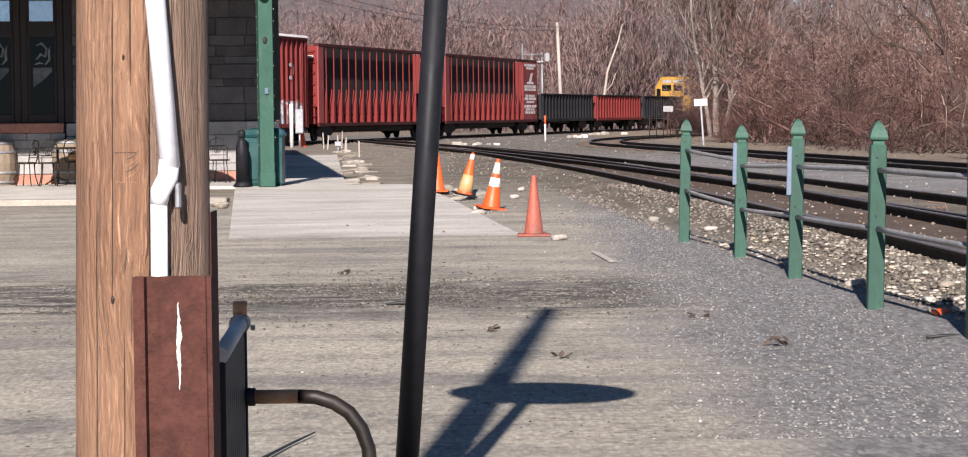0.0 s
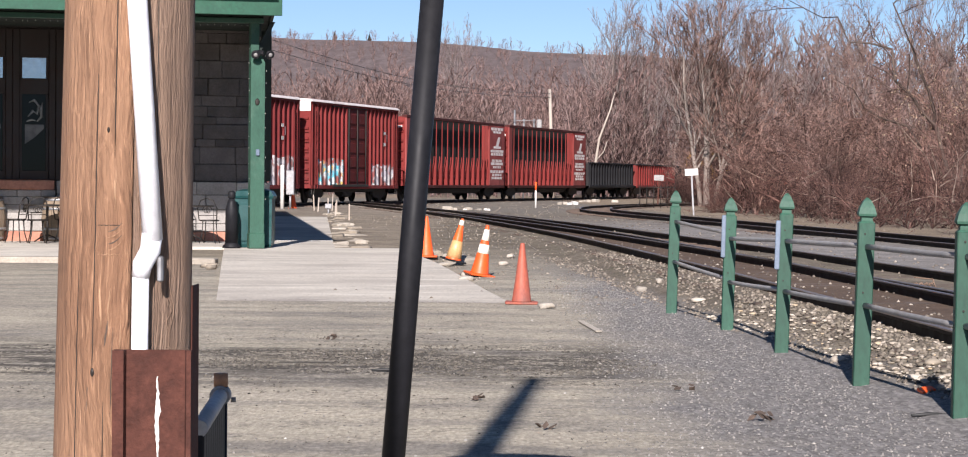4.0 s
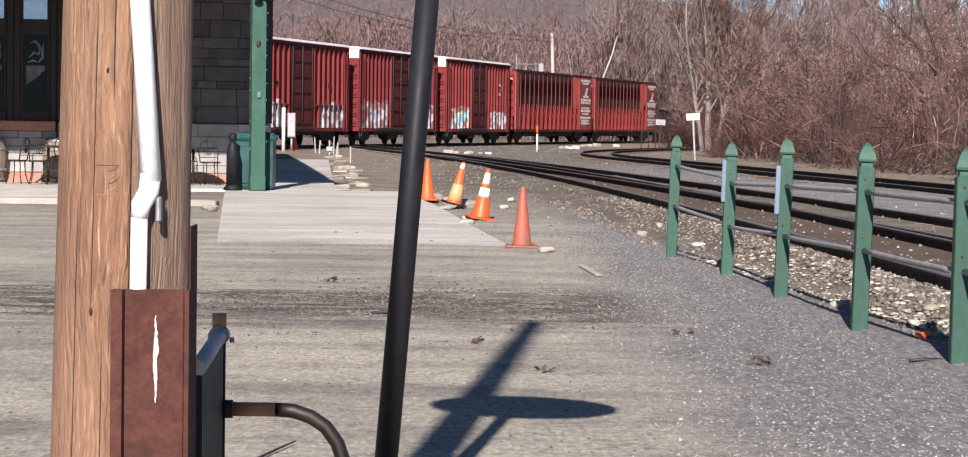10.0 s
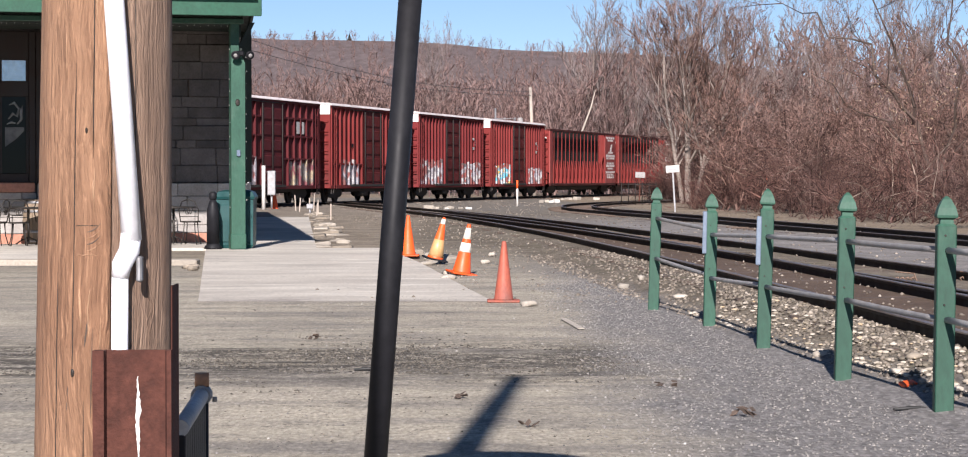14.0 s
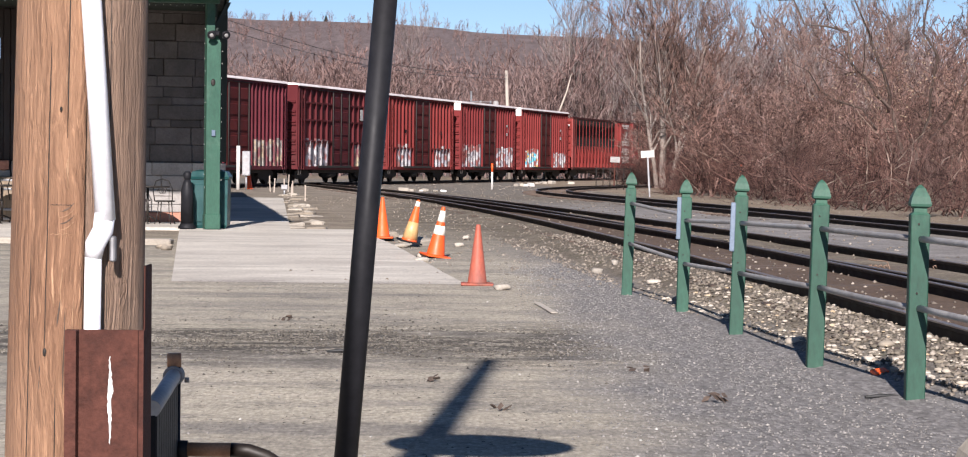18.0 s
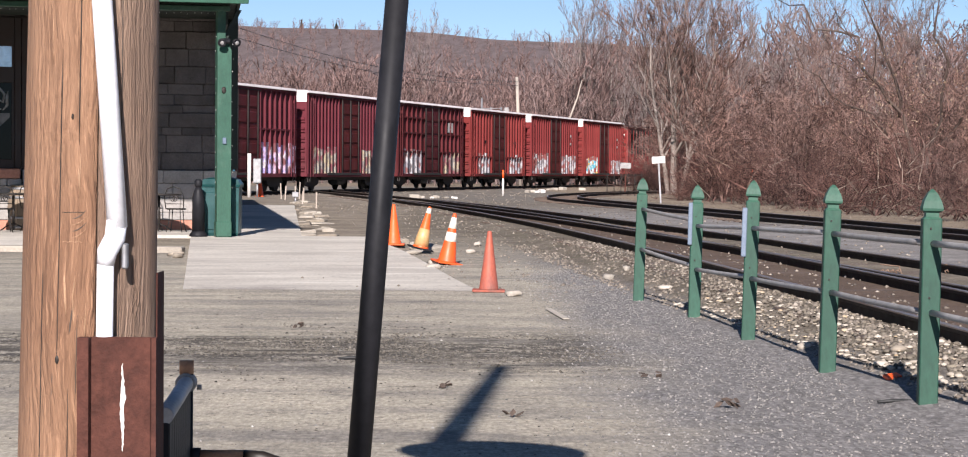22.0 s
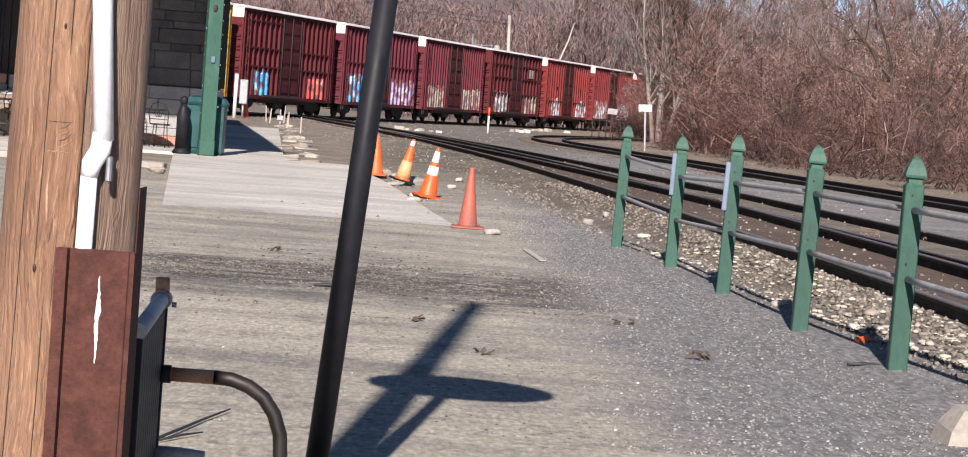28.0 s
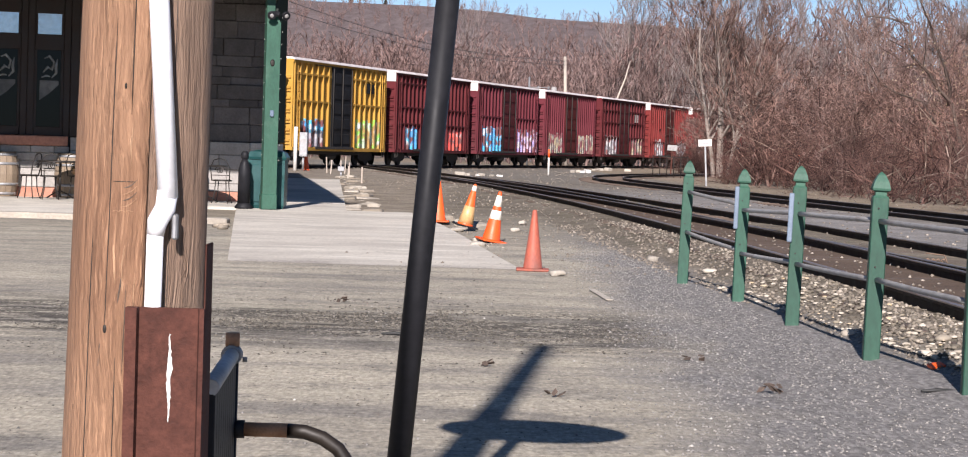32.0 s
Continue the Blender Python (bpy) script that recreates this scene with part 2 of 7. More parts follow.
M_TIE = surf("creosoted_tie", (0.07, 0.049, 0.038), (0.125, 0.09, 0.07), 4, 0.95, 0, 0.4, 0.006, vary=0.3)
M_CABLE = surf("black_cable", (0.02, 0.02, 0.02), (0.025, 0.025, 0.025), 3, 0.6, 0, 0)


# ---- mesh helpers ----
class Geo:
    """Collects vertices and faces of simple solids for one mesh."""

    def __init__(self):
        self.v, self.f, self.smooth = [], [], False

    def box(self, x0, x1, y0, y1, z0, z1, b=0.0, m=None):
        """A box; b chamfers its edges."""
        n = len(self.v)
        if b <= 0:
            pts = [(x, y, z) for z in (z0, z1) for (x, y) in ((x0, y0), (x1, y0), (x1, y1), (x0, y1))]
            fs = [(0, 3, 2, 1), (4, 5, 6, 7), (0, 1, 5, 4), (1, 2, 6, 5), (2, 3, 7, 6), (3, 0, 4, 7)]
        else:
            pts, fs = [], []
            for z, e in ((z0, b), (z0 + b, 0), (z1 - b, 0), (z1, b)):
                k = b if e == 0 else b
                ring = [(x0 + k + e, y0 + e), (x1 - k - e, y0 + e), (x1 - e, y0 + k + e), (x1 - e, y1 - k - e), (x1 - k - e, y1 - e), (x0 + k + e, y1 - e), (x0 + e, y1 - k - e), (x0 + e, y0 + k + e)]
                pts += [(x, y, z) for x, y in ring]
            for r in range(3):
                fs += [(8 * r + i, 8 * r + (i + 1) % 8, 8 * r + 8 + (i + 1) % 8, 8 * r + 8 + i) for i in range(8)]
            fs += [tuple(range(7, -1, -1)), tuple(range(24, 32))]
        if m is not None:
            pts = [tuple(m @ Vector(p)) for p in pts]
        self.v += pts
        self.f += [tuple(n + i for i in q) for q in fs]
        return self

    def loft(self, rings, cap=True):
        """Rings of equal count, joined in order."""
        n, k = len(self.v), len(rings[0])
        for r in rings:
            self.v += [tuple(p) for p in r]
        for j in range(len(rings) - 1):
            for i in range(k):
                a, b2 = n + j * k + i, n + j * k + (i + 1) % k
                self.f.append((a, b2, b2 + k, a + k))
        if cap:
            self.f.append(tuple(n + i for i in range(k - 1, -1, -1)))
            self.f.append(tuple(n + (len(rings) - 1) * k + i for i in range(k)))
        return self

    def tube(self, pts, radii, k=10, cap=True):
        """A round tube through points."""
        pts = [Vector(p) for p in pts]
        if isinstance(radii, (int, float)):
            radii = [radii] * len(pts)
        rings, side = [], None
        for i, p in enumerate(pts):
            d = (pts[min(i + 1, len(pts) - 1)] - pts[max(i - 1, 0)]).normalized()
            if side is None:
                side = d.orthogonal().normalized()
            side = (side - d * side.dot(d)).normalized()
            up = d.cross(side)
            rings.append([p + radii[i] * (math.cos(2 * math.pi * j / k) * side + math.sin(2 * math.pi * j / k) * up) for j in range(k)])
        self.smooth = True
        return self.loft(rings, cap)

    def spin(self, profile, k=20, c=(0, 0, 0)):
        """A turned solid round z: (radius, z) pairs from the bottom up."""
        self.smooth = True
        return self.loft([[(c[0] + r * math.cos(2 * math.pi * j / k), c[1] + r * math.sin(2 * math.pi * j / k), c[2] + z) for j in range(k)] for r, z in profile])

    def mesh(self, name):
        me = bpy.data.meshes.new(name)
        me.from_pydata(self.v, [], self.f)
        me.update()
        if self.smooth:
            for p in me.polygons:
                p.use_smooth = len(p.vertices) == 4
        return me


def part(name, geo, material, parent=None, label="", m=None):
    me = geo if isinstance(geo, bpy.types.Mesh) else geo.mesh(name)
    if not me.materials:
        me.materials.append(material)
    ob = new(name, me)
    if parent:
        ob.parent = parent
    if m is not None:
        ob.matrix_basis = m
    if label:
        ob["label"] = label
    return ob


def thing(name, m, label, category, group="", kind=""):
    e = new(name)
    e.empty_display_size = 0.2
    e.matrix_basis = m
    return tagged(e, label, category, group, kind)


def raw_mesh(name, verts, faces_flat, n_per):
    """A mesh from numpy arrays with faces of one size."""
    me = bpy.data.meshes.new(name)
    nf = len(faces_flat) // n_per
    me.vertices.add(len(verts))
    me.vertices.foreach_set("co", np.asarray(verts, np.float32).ravel())
    me.loops.add(len(faces_flat))
    me.loops.foreach_set("vertex_index", np.asarray(faces_flat, np.int32))
    me.polygons.add(nf)
    me.polygons.foreach_set("loop_start", np.arange(0, nf * n_per, n_per, dtype=np.int32))
    me.update(calc_edges=True)
    me.validate()
    return me


def smooth01(a, b, v):
    k = min(max((v - a) / (b - a), 0.0), 1.0)
    return k * k * (3 - 2 * k)


# ---- the lie of the land ----
def near_rail(y):
    """x of the near track's rail beside the fence."""
    return 3.53 - 0.0606 * (y - 22.9) - 0.000606 * (y - 22.9) * (y - 54.9)


def second_off(y):
    return 1.565 - 0.0213 * (y - 31)


def far_track(y):
    """Centre of the track beyond, which bends away to the right at its end."""
    if y < 98:
        return 9.7 - 0.097 * (y - 50)
    return 5.04 - 0.097 * (y - 98) + 0.0053 * (y - 98) ** 2


TX, TY, TH, TK = 2.49, 165.47, radians(14.98), 0.000372


def train_at(s, z=0.27):
    """The pose of a point s metres along the through track: x forward, -y towards the viewer."""
    u, n = Vector((math.sin(TH), math.cos(TH))), Vector((math.cos(TH), -math.sin(TH)))
    p = Vector((TX, TY)) + s * u + 0.5 * TK * s * s * n - 1.55 * n
    return pose(p.x, p.y, z, 0, 0, 90 - math.degrees(TH + TK * s))


def fence_x(y):
    return 2.82 - 0.0714 * (y - 14.8)


def land(x, y):
    z = 0.10 * smooth01(26, 58, y)
    c = x - near_rail(y)
    bed = smooth01(-1.15, -0.45, c) * (1 - smooth01(4.0, 5.0, c)) if 0 < y < 130 else 0
    z = max(z, 0.152 * bed)
    if 20 < y < 100:
        z = max(z, 0.142 * (1 - smooth01(1.2, 2.2, abs(x - far_track(y)))))
    far = smooth01(330, 1150, y)
    if far > 0:
        ridge = 60.5 - 0.05 * x - 42 * smooth01(60, 330, x) + 4 * noise.noise((x * 0.004, y * 0.002, 1.0)) + 2.0 * noise.noise((x * 0.02, y * 0.01, 5.0))
        z += far * ridge
    elif y > 40:
        z += 0.04 * noise.noise((x * 0.3, y * 0.12, 2.0))
    return z


def ground_material():
    """Trodden lot, blue-grey gravel along the fence, brown ballast round the tracks, dry ground beyond."""
    m, t, b = nodes_of("ground_gravel")
    pos = t.nodes.new("ShaderNodeNewGeometry").outputs["Position"]
    sep = t.nodes.new("ShaderNodeSeparateXYZ")
    t.links.new(pos, sep.inputs[0])

    def math2(op, a, v):
        n = t.nodes.new("ShaderNodeMath")
        n.operation = op
        for s, q in ((n.inputs[0], a), (n.inputs[1], v)):
            if isinstance(q, (int, float)):
                s.default_value = q
            else:
                t.links.new(q, s)
        return n.outputs[0]

    wob = noise_of(t, pos, 0.9, 5, 0.6, (1, 0.4, 1))
    x = math2("ADD", sep.outputs[0], math2("MULTIPLY", math2("SUBTRACT", wob, 0.5), 2.2))
    y = sep.outputs[1]
    stones = add(t, "ShaderNodeTexVoronoi", Scale=34.0)
    deep = t.nodes.new("ShaderNodeMapping")
    deep.inputs["Scale"].default_value = (1.0, 0.3, 1.0)
    t.links.new(pos, deep.inputs[0])
    t.links.new(deep.outputs[0], stones.inputs["Vector"])
    fine = noise_of(t, pos, 150, 3, 0.7)
    streak = noise_of(t, pos, 0.45, 6, 0.66)
    streak2 = noise_of(t, pos, 1.7, 9, 0.76, (1, 0.7, 1))
    worn = noise_of(t, pos, 5.0, 6, 0.78, (1, 0.6, 1))
    lot = mixc(t, ramp(t, streak, 0.36, 0.62), (0.435, 0.390, 0.318), (0.60, 0.538, 0.428))
    mid = noise_of(t, pos, 1.2, 7, 0.68, (0.3, 1, 1))
    lot = mixc(t, ramp(t, mid, 0.47, 0.60, 0, 0.65), lot, (0.285, 0.262, 0.236))
    lot = mixc(t, ramp(t, mid, 0.33, 0.43, 0.5, 0), lot, (0.64, 0.565, 0.47))
    lot = mixc(t, ramp(t, streak2, 0.53, 0.64, 0, 0.5), lot, (0.19, 0.178, 0.165))
    lot = mixc(t, ramp(t, worn, 0.55, 0.68, 0, 0.5), lot, (0.52, 0.48, 0.42))
    # old dark asphalt showing through; its specks also stand for clods' small shadows
    band = math2("MULTIPLY", ramp(t, y, 16.6, 18.2), ramp(t, y, 20.6, 22.2, 1, 0))
    band = math2("MULTIPLY", band, ramp(t, sep.outputs[0], 0.9, 1.8, 1, 0))
    tracks = noise_of(t, pos, 3.0, 8, 0.78, (0.5, 1, 1))
    crust = noise_of(t, pos, 19.0, 7, 0.82, (1, 0.5, 1))
    rough = math2("ADD", math2("MULTIPLY", tracks, 0.5), math2("MULTIPLY", crust, 0.5))
    patch = ramp(t, noise_of(t, pos, 0.8, 4, 0.65, (0.45, 1, 1)), 0.33, 0.48)
    lot = mixc(t, math2("MULTIPLY", math2("MULTIPLY", band, patch), ramp(t, rough, 0.470, 0.488, 0, 0.88)), lot, (0.075, 0.065, 0.055))
    rut = noise_of(t, pos, 2.6, 6, 0.68, (0.09, 1, 1))
    lot = mixc(t, math2("MULTIPLY", band, ramp(t, rut, 0.58, 0.64, 0, 0.8)), lot, (0.060, 0.052, 0.045))
    sand = noise_of(t, pos, 1.5, 5, 0.6, (0.22, 1, 1))
    lot = mixc(t, ramp(t, sand, 0.54, 0.66, 0, 0.6), lot, (0.62, 0.56, 0.445))
    lot = mixc(t, ramp(t, rough, 0.54, 0.575, 0, 0.55), lot, (0.15, 0.132, 0.112))
    lot = mixc(t, ramp(t, rough, 0.40, 0.45, 0.5, 0), lot, (0.62, 0.55, 0.46))
    gravel = mixc(t, ramp(t, stones.outputs["Color"], 0.1, 0.9), (0.198, 0.186, 0.178), (0.355, 0.335, 0.32))
    bal_mix = noise_of(t, pos, 0.8, 5, 0.65)
    ballast = mixc(t, ramp(t, bal_mix, 0.4, 0.62), (0.185, 0.153, 0.117), (0.315, 0.268, 0.208))
    ballast = mixc(t, ramp(t, noise_of(t, pos, 5.5, 6, 0.78), 0.47, 0.62, 0, 0.7), ballast, (0.105, 0.088, 0.066))
    ballast = mixc(t, ramp(t, noise_of(t, pos, 1.3, 5, 0.7), 0.56, 0.68, 0, 0.55), ballast, (0.150, 0.148, 0.078))
    ballast = mixc(t, ramp(t, noise_of(t, pos, 8.0, 5, 0.75), 0.60, 0.70, 0, 0.7), ballast, (0.42, 0.375, 0.305))
    dry = mixc(t, ramp(t, noise_of(t, pos, 0.25, 6, 0.65), 0.4, 0.6), (0.29, 0.225, 0.16), (0.37, 0.30, 0.22))
    # bare woodland tones, lightened a little for haze over the hill
    woods = mixc(t, ramp(t, noise_of(t, pos, 0.3, 8, 0.82, (1, 0.12, 1)), 0.38, 0.62), (0.150, 0.112, 0.107), (0.275, 0.218, 0.210))
    c = mixc(t, ramp(t, x, 0.75, 1.5), lot, gravel)
    fx = math2("SUBTRACT", sep.outputs[0], math2("SUBTRACT", 3.95, math2("MULTIPLY", y, 0.0714)))
    fx = math2("ADD", fx, math2("MULTIPLY", math2("SUBTRACT", wob, 0.5), 0.8))
    c = mixc(t, ramp(t, fx, 0.0, 0.5), c, ballast)
    c = mixc(t, ramp(t, y, 34, 52), c, ballast)
    # across the tracks: red-brown between the near rails, pale grey stone beyond them
    nr = math2("ADD", math2("MULTIPLY", math2("MULTIPLY", y, y), -0.000606), math2("ADD", math2("MULTIPLY", y, -0.01345), 4.156))
    cx = math2("ADD", math2("SUBTRACT", sep.outputs[0], nr), math2("MULTIPLY", math2("SUBTRACT", wob, 0.5), 0.5))
    near_y = ramp(t, y, 70, 95, 1, 0)
    gauge = math2("MULTIPLY", math2("MULTIPLY", ramp(t, cx, -0.1, 0.3), ramp(t, cx, 1.5, 2.2, 1, 0)), near_y)
    c = mixc(t, math2("MULTIPLY", gauge, 0.9), c, mixc(t, bal_mix, (0.098, 0.064, 0.047), (0.20, 0.137, 0.10)))
    beyond = math2("MULTIPLY", math2("MULTIPLY", ramp(t, cx, 2.9, 3.5), ramp(t, cx, 6.0, 8.0, 1, 0)), near_y)
    c = mixc(t, math2("MULTIPLY", beyond, 0.75), c, mixc(t, ramp(t, bal_mix, 0.35, 0.65), (0.26, 0.245, 0.24), (0.41, 0.39, 0.38)))
    grey_bal = mixc(t, ramp(t, stones.outputs["Color"], 0.1, 0.9), (0.22, 0.205, 0.19), (0.33, 0.31, 0.285))
    c = mixc(t, ramp(t, y, 85, 110, 0, 0.45), c, grey_bal)
    c = mixc(t, ramp(t, math2("ADD", sep.outputs[0], math2("MULTIPLY", math2("SUBTRACT", y, 60), 0.045)), 9.6, 10.6), c, dry)
    verge = math2("MULTIPLY", math2("MULTIPLY", ramp(t, x, -0.9, -2.2), ramp(t, y, 42, 48)), ramp(t, y, 115, 135, 0.75, 0))
    c = mixc(t, verge, c, mixc(t, ramp(t, bal_mix, 0.38, 0.62), (0.25, 0.205, 0.155), (0.42, 0.355, 0.28)))
    c = mixc(t, ramp(t, y, 178, 200), c, dry)
    c = mixc(t, ramp(t, y, 215, 300), c, woods)
    hsv = t.nodes.new("ShaderNodeHueSaturation")
    val = math2("MULTIPLY", math2("MULTIPLY", ramp(t, stones.outputs["Distance"], 0.0, 0.7, 1.10, 0.84), ramp(t, noise_of(t, pos, 15, 6, 0.78), 0.32, 0.68, 0.66, 1.34)), math2("MULTIPLY", ramp(t, fine, 0.3, 0.7, 0.71, 0.82), ramp(t, noise_of(t, pos, 45, 4, 0.7, (1, 0.2, 1)), 0.32, 0.68, 0.84, 1.16)))
    t.links.new(val, hsv.inputs["Value"])
    t.links.new(c, hsv.inputs["Color"])
    t.links.new(hsv.outputs[0], b.inputs["Base Color"])
    b.inputs["Roughness"].default_value = 0.95
    b.inputs["Specular IOR Level"].default_value = 0.25
    h = math2("ADD", math2("MULTIPLY", stones.outputs["Distance"], -1.0), math2("MULTIPLY", fine, 0.3))
    bump_to(t, b, h, 0.4, 0.02)
    return m


def axis(spans):
    out = []
    for a, b, step in spans:
        n = max(1, round((b - a) / step))
        out += [a + (b - a) * i / n for i in range(n)]
    return out + [spans[-1][1]]


M_GROUND = ground_material()
gx = axis([(-1600, -200, 140), (-200, -40, 20), (-40, -10, 3), (-10, 14, 0.3), (14, 40, 3), (40, 200, 20), (200, 1600, 140)])
gy = axis([(-300, -20, 40), (-20, 8, 2), (8, 62, 0.5), (62, 130, 2), (130, 330, 10), (330, 1200, 30), (1200, 3000, 300)])
verts = np.array([(x, y, land(x, y)) for y in gy for x in gx], np.float32)
nx_ = len(gx)
faces = np.array([(j * nx_ + i, j * nx_ + i + 1, (j + 1) * nx_ + i + 1, (j + 1) * nx_ + i) for j in range(len(gy) - 1) for i in range(nx_ - 1)], np.int32)
gme = raw_mesh("ground", verts, faces.ravel(), 4)
gme.materials.append(M_GROUND)
for p in gme.polygons:
    p.use_smooth = True
tagged(new("ground", gme), "grey gravel lot, brown track bed and wooded hill behind", "ground", kind="structure")


# ---- railway tracks ----
def sweep(geo, path, outline):
    """Sweep an outline of (across, up) along points on the ground plan."""
    rings = []
    for i, p in enumerate(path):
        a, c = Vector(path[max(i - 1, 0)]), Vector(path[min(i + 1, len(path) - 1)])
        d = (c - a).normalized()
        n = Vector((d.y, -d.x, 0))
        rings.append([Vector(p) + n * s + Vector((0, 0, h)) for s, h in outline])
    return geo.loft(rings)


RAIL_FOOT = [(-0.07, 0), (0.07, 0), (0.07, 0.015), (0.012, 0.035), (0.012, 0.125), (0.035, 0.135), (0.035, 0.158), (-0.035, 0.158), (-0.035, 0.135), (-0.012, 0.125), (-0.012, 0.035), (-0.07, 0.015)]
RAIL_HEAD = [(-0.036, 0.1585), (0.036, 0.1585), (0.034, 0.170), (-0.034, 0.170)]
TIE = Geo().box(-1.3, 1.3, -0.11, 0.11, -0.12, 0.0, 0.012).mesh("tie")
TIE.materials.append(M_TIE)


def track(name, label, rails, centre, ties, z=0.146):
    e = thing(name, Matrix.Identity(4), label, "railway track", "tracks", "structure")
    for path in rails:
        r = part("rail", sweep(Geo(), path, RAIL_FOOT), M_RAIL, e)
        part("rail_head", sweep(Geo(), path, RAIL_HEAD), M_RAIL_TOP, r, "worn shiny rail head")
    for x, y, rz, w in ties:
        o = part("tie", TIE, M_TIE, e, m=pose(x, y, z + 0.004 + random.uniform(-0.012, 0.004), 0, 0, rz + random.uniform(-1.5, 1.5)) @ Matrix.Diagonal((w, 1, 1, 1)))
    return e


ys = axis([(-40, 10, 5), (10, 135, 2.5)])
t1 = [[(near_rail(y) + o, y, 0.10) for y in ys] for o in (0, 1.435)]
ties = []
y = 9.0
while y < 122:
    wide = 1.0 + (0.35 if 30 < y < 90 else 0)
    ties.append((near_rail(y) + 0.7175 + (0.45 if wide > 1 else 0), y, math.degrees(math.atan(0.0606 + 0.001212 * (y - 38.9))), wide))
    y += 0.56 if y < 70 else 0.8
track("near_track", "rusty railway track on brown ballast beside the fence", t1, None, ties)
ys2 = axis([(-40, 10, 5), (10, 95, 2.5)])
t2 = [[(near_rail(y) + second_off(y) + o, y, 0.10) for y in ys2] for o in (0, 1.435)]
ties = [(near_rail(y) + second_off(y) + 0.7175, y, 4, 1.0) for y in axis([(10, 40, 0.56)])]
track("branching_track", "rusty track that branches off at a switch", t2, None, ties)
ys3 = axis([(-20, 98, 4), (98, 160, 2)])
t3 = [[(far_track(y) + o * (1.0 if y < 110 else 0.94), y - o * (0 if y < 110 else 0.3), 0.10) for y in ys3] for o in (-0.7175, 0.7175)]
ties = [(far_track(y), y, 5.5 if y < 98 else 5.5 - math.degrees(math.atan(0.0106 * (y - 98))), 1.0) for y in axis([(32, 140, 0.7)])]
track("far_track", "rusty railway track along the brush", t3, None, ties)
tr = []
for side in (-0.7175, 0.7175):
    tr.append([tuple((train_at(s, 0.10) @ Vector((0, side, 0)))) for s in axis([(-160, 200, 6)])])
track("through_track", "railway track under the freight train", tr, None, [(*train_at(s).translation[:2], 75 + 90, 1.0) for s in axis([(-75, 60, 0.9)])])


